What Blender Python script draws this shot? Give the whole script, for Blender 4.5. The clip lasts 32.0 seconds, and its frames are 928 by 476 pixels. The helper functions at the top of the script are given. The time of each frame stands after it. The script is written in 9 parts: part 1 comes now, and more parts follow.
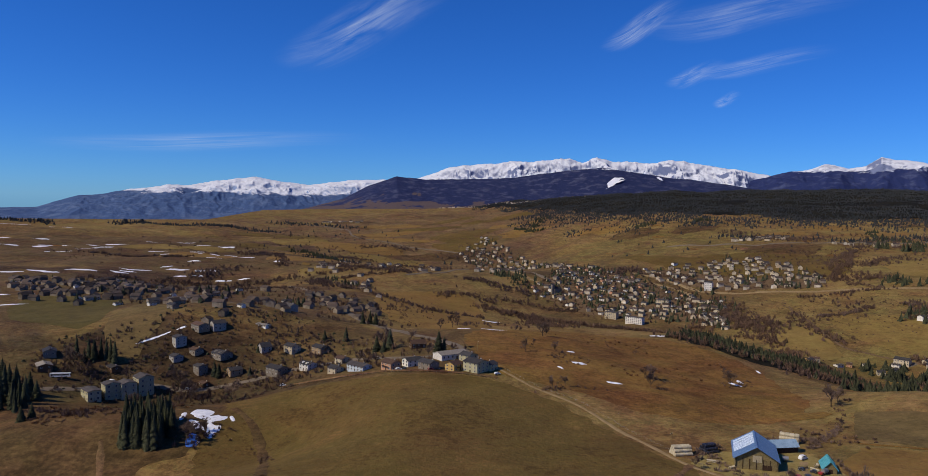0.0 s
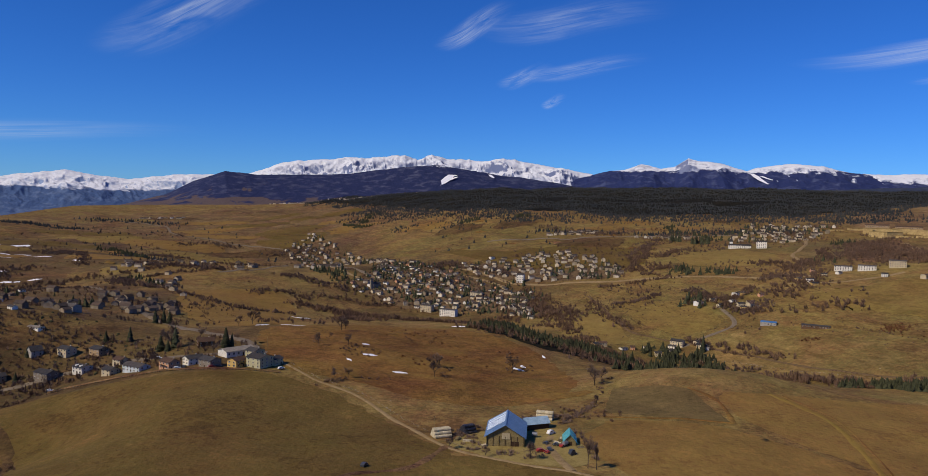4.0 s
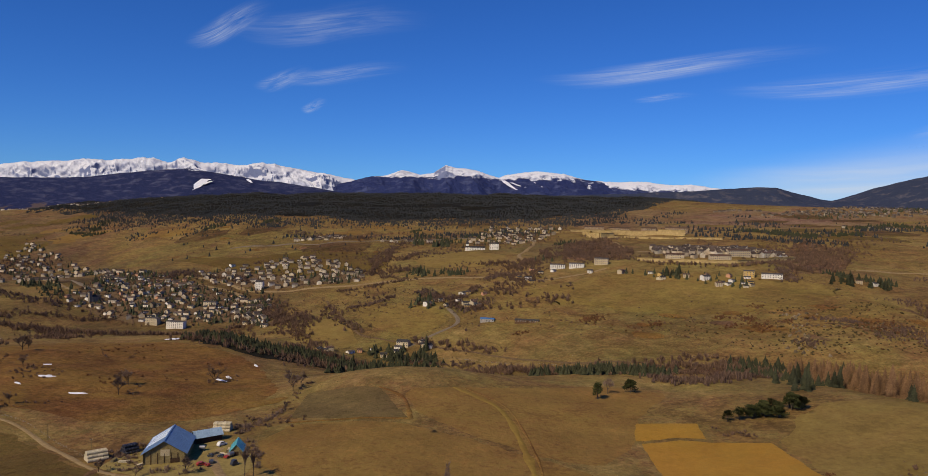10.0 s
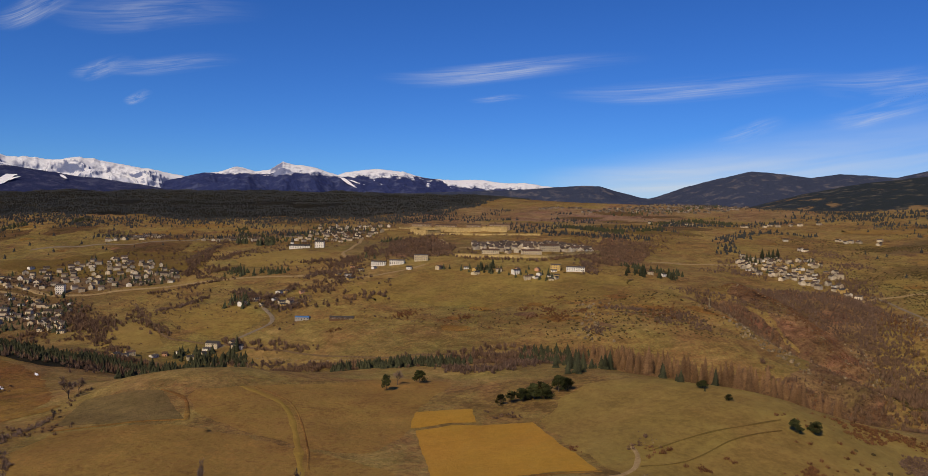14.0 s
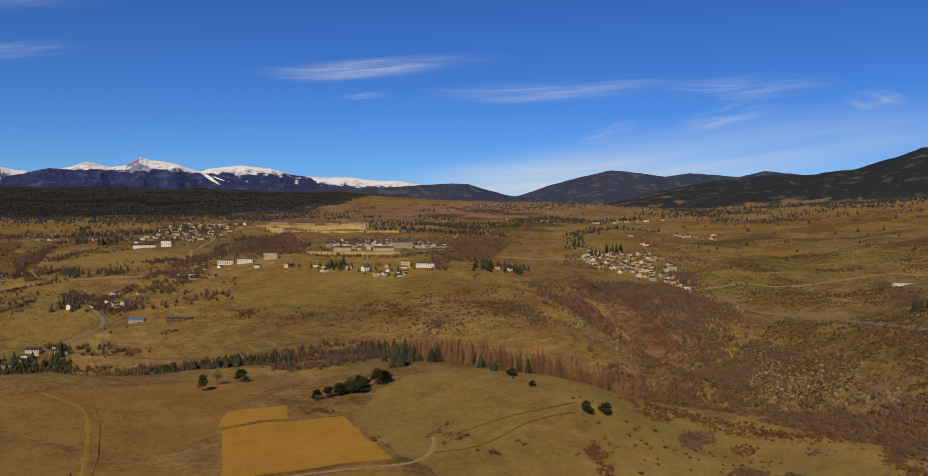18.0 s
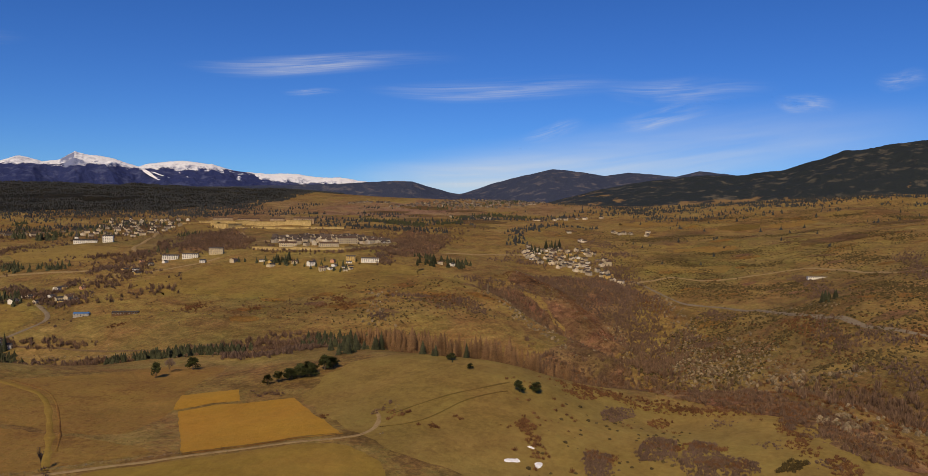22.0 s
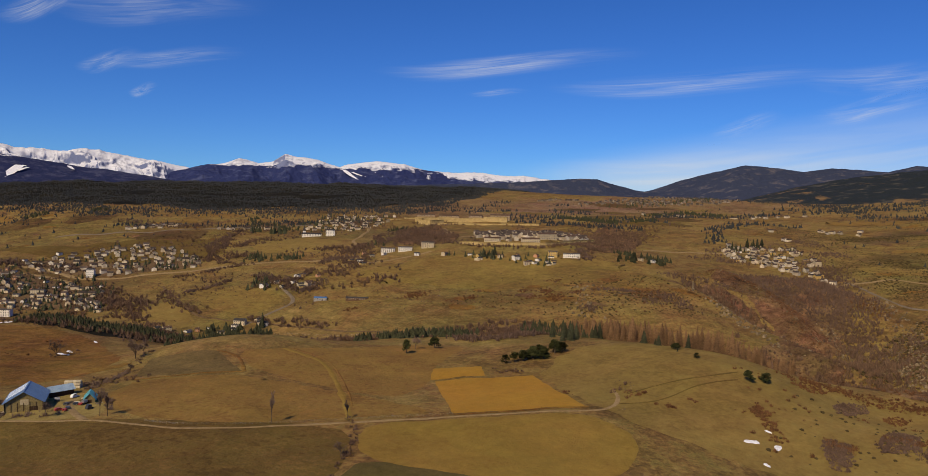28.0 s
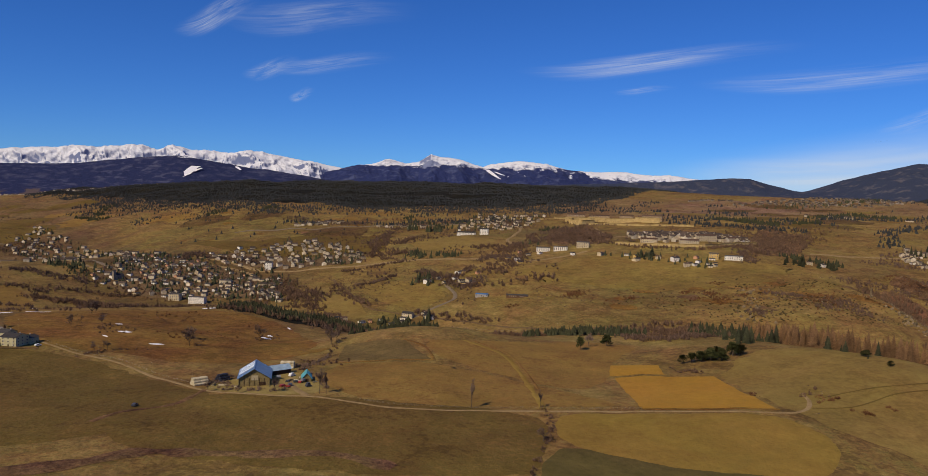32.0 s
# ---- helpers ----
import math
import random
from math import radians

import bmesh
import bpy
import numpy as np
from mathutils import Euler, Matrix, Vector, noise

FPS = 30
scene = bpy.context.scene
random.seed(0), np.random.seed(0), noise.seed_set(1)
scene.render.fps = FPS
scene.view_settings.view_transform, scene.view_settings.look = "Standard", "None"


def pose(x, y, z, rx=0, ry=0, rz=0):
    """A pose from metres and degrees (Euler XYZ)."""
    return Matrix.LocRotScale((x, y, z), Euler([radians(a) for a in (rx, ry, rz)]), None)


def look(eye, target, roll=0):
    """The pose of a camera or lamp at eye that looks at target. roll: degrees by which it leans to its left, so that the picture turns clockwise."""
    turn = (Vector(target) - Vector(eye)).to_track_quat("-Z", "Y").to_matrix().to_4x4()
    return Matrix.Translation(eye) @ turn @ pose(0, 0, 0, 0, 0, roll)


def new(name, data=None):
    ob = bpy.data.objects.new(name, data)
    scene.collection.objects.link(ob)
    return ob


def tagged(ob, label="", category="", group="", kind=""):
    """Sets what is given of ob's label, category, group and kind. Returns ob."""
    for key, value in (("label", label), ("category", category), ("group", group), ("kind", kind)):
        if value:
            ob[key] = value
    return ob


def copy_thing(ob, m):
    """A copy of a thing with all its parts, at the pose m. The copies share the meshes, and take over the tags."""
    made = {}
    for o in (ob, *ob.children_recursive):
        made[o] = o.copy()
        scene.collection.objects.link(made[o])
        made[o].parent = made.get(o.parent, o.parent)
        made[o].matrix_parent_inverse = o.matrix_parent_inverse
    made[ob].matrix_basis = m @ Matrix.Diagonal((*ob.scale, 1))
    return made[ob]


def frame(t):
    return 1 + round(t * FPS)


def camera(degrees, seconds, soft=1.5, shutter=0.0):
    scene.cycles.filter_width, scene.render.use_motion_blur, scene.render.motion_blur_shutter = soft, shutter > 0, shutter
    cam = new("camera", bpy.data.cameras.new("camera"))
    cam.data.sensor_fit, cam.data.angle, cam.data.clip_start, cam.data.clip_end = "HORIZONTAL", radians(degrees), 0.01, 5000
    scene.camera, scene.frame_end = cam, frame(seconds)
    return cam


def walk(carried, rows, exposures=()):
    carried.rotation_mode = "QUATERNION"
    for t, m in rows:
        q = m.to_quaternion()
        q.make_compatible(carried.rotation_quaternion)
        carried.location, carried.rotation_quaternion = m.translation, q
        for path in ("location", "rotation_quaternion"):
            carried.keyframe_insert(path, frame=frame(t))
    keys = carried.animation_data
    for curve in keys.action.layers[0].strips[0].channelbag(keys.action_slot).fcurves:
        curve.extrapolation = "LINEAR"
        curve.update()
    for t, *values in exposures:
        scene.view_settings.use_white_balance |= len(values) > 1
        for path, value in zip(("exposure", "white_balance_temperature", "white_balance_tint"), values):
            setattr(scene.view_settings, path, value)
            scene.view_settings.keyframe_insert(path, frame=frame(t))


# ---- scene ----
# Camera: a drone drifting sideways over the farm, then turning back.
cam = camera(63.3, 32.0, soft=0.78)
METRES, EYE = 300.0, 115.0
ROWS = [
    (0.0, 0.0, 0.0, 0.0, 0.06, -2.66, -1.3),
    (0.5, 0.0156, -0.0054, -0.0002, -1.49, -2.64, -1.32),
    (1.0, 0.0315, -0.0113, 0.0005, -3.19, -2.66, -1.31),
    (1.5, 0.0468, -0.0141, -0.0022, -4.51, -2.66, -1.38),
    (2.0, 0.0619, -0.0172, -0.004, -5.73, -2.68, -1.43),
    (2.5, 0.0785, -0.0213, -0.0049, -7.39, -2.71, -1.4),
    (3.0, 0.0935, -0.0257, -0.004, -9.27, -2.72, -1.4),
    (3.5, 0.1094, -0.0291, -0.0043, -10.8, -2.68, -1.43),
    (5.5, 0.1707, -0.0447, -0.0056, -16.49, -2.28, -1.61),
    (6.0, 0.1838, -0.0542, -0.0046, -19.38, -2.17, -1.55),
    (6.5, 0.1989, -0.0557, -0.005, -21.07, -2.08, -1.58),
    (7.0, 0.2141, -0.0601, -0.0047, -22.32, -2.03, -1.52),
    (7.5, 0.2285, -0.063, -0.0049, -23.84, -1.94, -1.48),
    (8.0, 0.2438, -0.0648, -0.005, -25.0, -1.85, -1.51),
    (8.5, 0.2585, -0.0704, -0.0039, -26.4, -1.81, -1.36),
    (9.0, 0.2674, -0.0785, -0.0028, -28.58, -1.77, -1.41),
    (9.5, 0.2714, -0.0775, -0.0024, -29.05, -1.76, -1.41),
    (10.0, 0.2796, -0.0873, -0.0037, -29.19, -1.8, -1.21),
    (10.5, 0.292, -0.098, -0.0044, -29.77, -1.79, -1.28),
    (11.0, 0.3021, -0.1103, -0.0045, -30.62, -1.78, -1.26),
    (11.5, 0.3127, -0.1214, -0.0054, -31.6, -1.77, -1.26),
    (12.0, 0.3225, -0.1353, -0.0051, -33.64, -1.76, -1.22),
    (12.5, 0.3303, -0.1506, -0.0047, -35.98, -1.76, -1.15),
    (13.0, 0.3389, -0.1661, -0.0038, -38.13, -1.76, -1.04),
    (13.5, 0.3476, -0.1791, -0.0022, -39.73, -1.75, -1.07),
    (14.0, 0.358, -0.1915, -0.001, -40.86, -1.76, -1.03),
    (14.5, 0.3681, -0.2043, -0.0002, -42.03, -1.78, -1.02),
    (16.5, 0.4103, -0.25, -0.0029, -46.03, -1.79, -1.0),
    (17.0, 0.4166, -0.2649, -0.0024, -47.35, -1.8, -0.92),
    (17.5, 0.4235, -0.2791, -0.0029, -48.75, -1.78, -0.87),
    (18.0, 0.4306, -0.2944, -0.0034, -50.18, -1.78, -0.82),
    (18.5, 0.432, -0.3127, -0.0031, -52.07, -1.78, -0.76),
    (19.0, 0.428, -0.3319, -0.0029, -54.3, -1.76, -0.81),
    (19.5, 0.4168, -0.3456, -0.0029, -56.62, -1.76, -0.9),
    (20.0, 0.4007, -0.3554, -0.0049, -57.46, -1.75, -1.02),
    (20.5, 0.3877, -0.3631, -0.0055, -56.67, -1.77, -1.11),
    (21.0, 0.3739, -0.3667, -0.0065, -55.81, -1.8, -1.13),
    (21.5, 0.3597, -0.3691, -0.0065, -55.13, -1.85, -1.12),
    (22.0, 0.3444, -0.3709, -0.0075, -54.38, -1.89, -1.11),
    (22.5, 0.3297, -0.3729, -0.0085, -53.66, -1.93, -1.1),
    (23.0, 0.313, -0.3738, -0.0089, -53.39, -1.98, -1.04),
    (23.5, 0.2985, -0.3736, -0.0101, -52.49, -2.02, -1.09),
    (24.0, 0.2839, -0.3739, -0.0125, -51.37, -2.04, -1.09),
    (24.5, 0.267, -0.3746, -0.0133, -50.56, -2.07, -1.04),
    (25.0, 0.2595, -0.3704, -0.015, -47.95, -2.11, -1.21),
    (25.5, 0.2416, -0.3708, -0.015, -46.87, -2.14, -1.16),
    (27.5, 0.1775, -0.373, -0.0146, -41.92, -2.28, -1.23),
    (28.0, 0.1613, -0.3737, -0.0139, -41.0, -2.32, -1.26),
    (28.5, 0.1464, -0.3726, -0.0136, -39.42, -2.36, -1.31),
    (29.0, 0.131, -0.3719, -0.0145, -37.58, -2.4, -1.37),
    (29.5, 0.116, -0.371, -0.0148, -35.91, -2.46, -1.45),
    (30.0, 0.1004, -0.3707, -0.0142, -34.8, -2.51, -1.48),
    (30.5, 0.0844, -0.3715, -0.0132, -34.1, -2.54, -1.47),
    (31.0, 0.0691, -0.371, -0.0132, -33.23, -2.56, -1.49),
    (31.5, 0.0539, -0.3701, -0.0133, -31.95, -2.59, -1.53),
    (32.0, 0.0387, -0.3693, -0.0141, -30.63, -2.62, -1.6),
]
walk(cam, [(t, pose(METRES * x, METRES * y, EYE + METRES * z, 90 + pitch, roll, yaw)) for t, x, y, z, yaw, pitch, roll in ROWS],
     exposures=[(0.0, 0.0, 6250, 10), (6.0, 0.02, 6700, 10), (13.0, 0.0, 7300, 10), (20.0, 0.02, 7900, 10), (28.0, 0.04, 7600, 10), (32.0, 0.02, 7250, 10)])

# Daylight: a deep blue spring sky and one warm afternoon sun.
SUN_AZ, SUN_EL = 250.0, 42.0
world = bpy.data.worlds.new("sky")
scene.world = world
world.use_nodes = True
wn, wl = world.node_tree.nodes, world.node_tree.links
sky_tex = wn.new("ShaderNodeTexSky")
sky_tex.sky_type, sky_tex.sun_disc = "NISHITA", False
sky_tex.sun_elevation, sky_tex.sun_rotation = radians(SUN_EL), radians(SUN_AZ)
sky_tex.altitude, sky_tex.air_density, sky_tex.dust_density, sky_tex.ozone_density = 1800, 1.0, 0.2, 6.0
sky_sat = wn.new("ShaderNodeHueSaturation")
sky_sat.inputs["Saturation"].default_value = 1.15
sky_sat.inputs["Value"].default_value = 1.0
wl.new(sky_tex.outputs["Color"], sky_sat.inputs["Color"])
sky_tint = wn.new("ShaderNodeMix")
sky_tint.data_type, sky_tint.blend_type = "RGBA", "MULTIPLY"
sky_tint.inputs["Factor"].default_value = 1.0
sky_tint.inputs["B"].default_value = (0.37, 0.71, 1.23, 1)
wl.new(sky_sat.outputs["Color"], sky_tint.inputs["A"])
wl.new(sky_tint.outputs["Result"], wn["Background"].inputs["Color"])
wn["Background"].inputs["Strength"].default_value = 0.086

sun_data = bpy.data.lights.new("sun", "SUN")
sun_data.energy, sun_data.angle, sun_data.color = 3.7, radians(0.53), (1.0, 0.86, 0.65)
sun = new("sun", sun_data)
sa, se = radians(SUN_AZ), radians(SUN_EL)
sun.matrix_world = look((400 * math.sin(sa) * math.cos(se), 400 * math.cos(sa) * math.cos(se), 400 * math.sin(se) + 50), (0, 0, 50))

# ---- materials ----
def shader(name, colours, scale=1.0, fine=8.0, rough=0.9, bump=0.0, bump_scale=20.0, metal=0.0, spec=0.06, vary=0.0, island=False, contour=0.0, width_=0.12, mottle=0.0):
    """A surface of two to four colours, mixed by coarse and fine noise in metres."""
    m = bpy.data.materials.new(name)
    m.use_nodes = True
    n, l = m.node_tree.nodes, m.node_tree.links
    p = n["Principled BSDF"]
    p.inputs["Roughness"].default_value, p.inputs["Metallic"].default_value = rough, metal
    p.inputs["Specular IOR Level"].default_value = spec
    geo = n.new("ShaderNodeNewGeometry")
    def noise_at(sc, detail, distortion=0.0):
        t = n.new("ShaderNodeTexNoise")
        t.inputs["Scale"].default_value, t.inputs["Detail"].default_value, t.inputs["Roughness"].default_value = 1.0 / sc, detail, 0.62
        t.inputs["Distortion"].default_value = distortion
        l.new(geo.outputs["Position"], t.inputs["Vector"])
        return t
    coarse, middle, small = noise_at(scale, 5, 0.4), noise_at(scale / fine ** 0.5, 4), noise_at(scale / fine, 3)
    flat = n.new("ShaderNodeVectorMath")
    flat.operation = "MULTIPLY"
    flat.inputs[1].default_value = (1.0, 1.0, contour or 3.0)
    l.new(geo.outputs["Position"], flat.inputs[0])
    stretched = flat.outputs[0]
    if contour:
        # streaks that run along the slope, as old terraces and sheep paths do
        l.new(stretched, middle.inputs["Vector"])
    def madd(a, k, b=None):
        t = n.new("ShaderNodeMath")
        t.operation = "MULTIPLY_ADD"
        t.inputs[1].default_value, t.inputs[2].default_value = k, 0.0
        l.new(a, t.inputs[0])
        if b is not None:
            l.new(b, t.inputs[2])
        return t.outputs[0]
    mixed = madd(coarse.outputs["Fac"], 0.34, madd(middle.outputs["Fac"], 0.3, madd(small.outputs["Fac"], 0.36)))
    ramp = n.new("ShaderNodeValToRGB")
    k = len(colours)
    while len(ramp.color_ramp.elements) < k:
        ramp.color_ramp.elements.new(0.5)
    for i, c in enumerate(colours):
        ramp.color_ramp.elements[i].position = 0.5 - width_ + 2 * width_ * i / max(1, k - 1)
        ramp.color_ramp.elements[i].color = (*c, 1)
    l.new(mixed, ramp.inputs["Fac"])
    out = ramp.outputs["Color"]
    if vary:
        source = geo.outputs["Random Per Island"] if island else n.new("ShaderNodeObjectInfo").outputs["Random"]
        hue = n.new("ShaderNodeHueSaturation")
        rng = n.new("ShaderNodeMapRange")
        rng.inputs["To Min"].default_value, rng.inputs["To Max"].default_value = 1 - vary, 1 + vary
        l.new(source, rng.inputs["Value"])
        l.new(rng.outputs["Result"], hue.inputs["Value"])
        l.new(out, hue.inputs["Color"])
        out = hue.outputs["Color"]
    if mottle:
        # tufts, worn spots and damp hollows, from a few metres to a hillside
        strength = None
        for size, k, low in ((95, 0.8, 0.34), (19, 0.9, 0.33), (5.5, 0.7, 0.33), (2.2, 0.45, 0.35)):
            t = noise_at(size, 4, 0.6)
            if size in (95, 19):
                l.new(stretched, t.inputs["Vector"])
            rng = n.new("ShaderNodeMapRange")
            rng.inputs["From Min"].default_value, rng.inputs["From Max"].default_value = low, 1 - low
            rng.inputs["To Min"].default_value, rng.inputs["To Max"].default_value = 1 - mottle * k, 1 + mottle * k
            l.new(t.outputs["Fac"], rng.inputs["Value"])
            if strength is None:
                strength = rng.outputs["Result"]
            else:
                both = n.new("ShaderNodeMath")
                both.operation = "MULTIPLY"
                l.new(strength, both.inputs[0])
                l.new(rng.outputs["Result"], both.inputs[1])
                strength = both.outputs[0]
        tone = n.new("ShaderNodeMapRange")
        tone.inputs["From Min"].default_value, tone.inputs["From Max"].default_value = 0.32, 0.68
        tone.inputs["To Min"].default_value, tone.inputs["To Max"].default_value = 0.5 - 0.06 * mottle, 0.5 + 0.07 * mottle
        l.new(noise_at(60, 5, 0.8).outputs["Fac"], tone.inputs["Value"])
        patchy = n.new("ShaderNodeHueSaturation")
        l.new(tone.outputs["Result"], patchy.inputs["Hue"])
        l.new(strength, patchy.inputs["Value"])
        l.new(out, patchy.inputs["Color"])
        out = patchy.outputs["Color"]
    l.new(out, p.inputs["Base Color"])
    if bump:
        b = n.new("ShaderNodeBump")
        b.inputs["Strength"].default_value, b.inputs["Distance"].default_value = bump, scale / bump_scale
        l.new(noise_at(scale / bump_scale * 2, 4).outputs["Fac"], b.inputs["Height"])
        l.new(b.outputs["Normal"], p.inputs["Normal"])
    return m


M = {}
M["grass"] = shader("dry_grass", [(0.1358, 0.0810, 0.0301), (0.1746, 0.1060, 0.0374), (0.2085, 0.1310, 0.0447), (0.1562, 0.1130, 0.0374), (0.2221, 0.1460, 0.0529)], 150, 45, bump=0.6, bump_scale=60, contour=7.0, width_=0.06, mottle=0.24)
M["pasture"] = shader("pasture", [(0.0886, 0.0554, 0.0168), (0.1287, 0.0810, 0.0239), (0.1102, 0.0766, 0.0220), (0.1458, 0.0911, 0.0275)], 70, 24, bump=0.5, bump_scale=40, contour=5.0, width_=0.08, mottle=0.15)
M["green_pasture"] = shader("green_pasture", [(0.1725, 0.1149, 0.0346), (0.2114, 0.1425, 0.0435), (0.2226, 0.1596, 0.0494)], 90, 30, bump=0.5, bump_scale=60, contour=6.0, width_=0.085, mottle=0.11)
M["slope_pasture"] = shader("slope_pasture", [(0.155, 0.103, 0.03182), (0.19, 0.126, 0.03784), (0.205, 0.146, 0.043)], 90, 30, bump=0.5, bump_scale=60, contour=6.0, width_=0.085, mottle=0.18)
M["heath"] = shader("brown_heath", [(0.12, 0.061, 0.01806), (0.157, 0.083, 0.02408), (0.187, 0.1, 0.02838), (0.175, 0.097, 0.02752)], 60, 24, bump=0.7, bump_scale=30, contour=4.0, width_=0.08, mottle=0.22)
M["rough"] = shader("rough_grass", [(0.062, 0.038, 0.017), (0.095, 0.057, 0.024), (0.125, 0.076, 0.03)], 40, 14, bump=0.6, bump_scale=30, contour=4.0, width_=0.08, mottle=0.25)
M["stubble"] = shader("orange_stubble", [(0.2930, 0.1568, 0.0264), (0.3213, 0.1759, 0.0300), (0.3024, 0.1730, 0.0336)], 40, 14, bump=0.4, bump_scale=40, mottle=0.08)
M["yellow_field"] = shader("yellow_field", [(0.195, 0.122, 0.02838), (0.225, 0.146, 0.03354), (0.215, 0.146, 0.0344)], 45, 14, bump=0.4, bump_scale=40, mottle=0.1)
M["meadow"] = shader("mown_meadow", [(0.1593, 0.0890, 0.0275), (0.2071, 0.1207, 0.0360), (0.1965, 0.1228, 0.0352), (0.2337, 0.1330, 0.0395)], 70, 24, bump=0.5, bump_scale=40, contour=6.0, width_=0.08, mottle=0.11)
M["ploughed"] = shader("ploughed_soil", [(0.087, 0.061, 0.024), (0.136, 0.096, 0.037), (0.163, 0.111, 0.045)], 25, 10, bump=0.6, bump_scale=25, mottle=0.14)
M["sown"] = shader("sown_field", [(0.075, 0.058, 0.02), (0.095, 0.074, 0.025), (0.11, 0.084, 0.028)], 30, 8, bump=0.4, bump_scale=25, mottle=0.12)
M["scrub_floor"] = shader("scrub_floor", [(0.0534, 0.0276, 0.0166), (0.1141, 0.0616, 0.034), (0.1592, 0.0929, 0.0451), (0.1205, 0.0736, 0.0368)], 45, 24, bump=0.7, bump_scale=20, mottle=0.34)
# near-black: the shade under the conifers is put into this colour
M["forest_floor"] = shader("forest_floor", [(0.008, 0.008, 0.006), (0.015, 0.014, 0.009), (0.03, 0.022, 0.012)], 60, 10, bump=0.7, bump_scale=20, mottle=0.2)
M["street"] = shader("village_ground", [(0.0697, 0.0418, 0.0213), (0.1470, 0.0968, 0.0544), (0.1114, 0.0763, 0.0331)], 30, 12, width_=0.08)
M["track"] = shader("dirt_track", [(0.1900, 0.1248, 0.0574), (0.2600, 0.1824, 0.0902), (0.3000, 0.2208, 0.1148)], 8, 6, bump=0.4)
M["asphalt"] = shader("worn_asphalt", [(0.13, 0.1, 0.07), (0.17, 0.135, 0.095), (0.2, 0.16, 0.115)], 14, 8)
M["yard"] = shader("farm_yard", [(0.18, 0.13, 0.045), (0.25, 0.19, 0.066), (0.3, 0.23, 0.085)], 9, 6, bump=0.5)
M["snow"] = shader("old_snow", [(0.62, 0.63, 0.67), (0.8, 0.81, 0.83), (0.88, 0.88, 0.89)], 9, 5, rough=0.6, bump=0.5)
M["rock"] = shader("grey_rock", [(0.09, 0.067, 0.04), (0.16, 0.12, 0.072), (0.25, 0.19, 0.118)], 5, 6, bump=0.9, vary=0.4, island=True)
M["conifer"] = shader("conifer_needles", [(0.03, 0.033, 0.018), (0.047, 0.05, 0.027), (0.07, 0.07, 0.037)], 3, 6, vary=0.3)
M["forest"] = shader("forest_needles", [(0.026, 0.029, 0.031), (0.04, 0.043, 0.042), (0.058, 0.058, 0.054)], 120, 10, vary=0.12, island=True)
M["pine"] = shader("pine_needles", [(0.024, 0.0278, 0.0112), (0.042, 0.0463, 0.016), (0.068, 0.0684, 0.024)], 2, 5, vary=0.2)
M["larch"] = shader("larch_twigs", [(0.1170, 0.0657, 0.0333), (0.1665, 0.0954, 0.0475), (0.2160, 0.1305, 0.0665)], 4, 5, vary=0.25)
M["bark"] = shader("bark", [(0.05, 0.037, 0.027), (0.085, 0.062, 0.045), (0.12, 0.09, 0.066)], 1.5, 5, bump=0.5)
M["twigs"] = shader("bare_twigs", [(0.11, 0.075, 0.056), (0.155, 0.106, 0.078), (0.2, 0.142, 0.104)], 14, 6, vary=0.25)
M["scrub"] = shader("bare_scrub", [(0.1, 0.062, 0.044), (0.15, 0.094, 0.062), (0.2, 0.128, 0.082)], 40, 9, vary=0.3, island=True)
M["mauve_scrub"] = shader("mauve_brushwood", [(0.095, 0.061, 0.046), (0.14, 0.091, 0.067), (0.185, 0.126, 0.092)], 40, 9, vary=0.3, island=True)
M["red_scrub"] = shader("russet_scrub", [(0.105, 0.052, 0.028), (0.155, 0.075, 0.036), (0.2, 0.105, 0.05)], 25, 9, vary=0.3, island=True)
M["tussock"] = shader("dead_grass", [(0.1, 0.06, 0.022), (0.13, 0.08, 0.029), (0.165, 0.105, 0.038)], 20, 9, vary=0.25, island=True)
M["bush"] = shader("evergreen_bush", [(0.05, 0.037, 0.017), (0.075, 0.055, 0.024), (0.1, 0.075, 0.032)], 12, 6, vary=0.3, island=True)
WALLS = {
    "cream": (0.55, 0.46, 0.3), "white": (0.7, 0.66, 0.57), "ochre": (0.52, 0.35, 0.12), "stone": (0.24, 0.2, 0.15),
    "grey": (0.36, 0.33, 0.28), "salmon": (0.56, 0.3, 0.17), "sand": (0.48, 0.39, 0.25), "brown": (0.13, 0.075, 0.04), "pale_blue": (0.5, 0.55, 0.55),
    "olive": (0.44, 0.4, 0.24), "tan": (0.36, 0.25, 0.14),
}
for key, c in WALLS.items():
    M["wall_" + key] = shader(key + "_render", [tuple(v * 0.72 for v in c), c, tuple(min(0.85, v * 1.1) for v in c)], 4, 6, rough=0.85, bump=0.2, vary=0.1)
ROOFS = {"slate": (0.052, 0.048, 0.046), "grey": (0.085, 0.075, 0.068), "brown": (0.1, 0.062, 0.042), "red": (0.2, 0.085, 0.05), "pale": (0.24, 0.21, 0.17), "blue": (0.05, 0.14, 0.32)}
for key, c in ROOFS.items():
    M["roof_" + key] = shader(key + "_roofing", [tuple(v * 0.65 for v in c), c, tuple(v * 1.3 for v in c)], 2.5, 6, rough=0.6, bump=0.4, vary=0.18)
M["glass"] = shader("window_glass", [(0.02, 0.022, 0.026), (0.035, 0.038, 0.045)], 3, 4, rough=0.12, spec=0.6)
M["frame"] = shader("window_frame", [(0.42, 0.38, 0.32), (0.52, 0.48, 0.41)], 2, 4, rough=0.7)
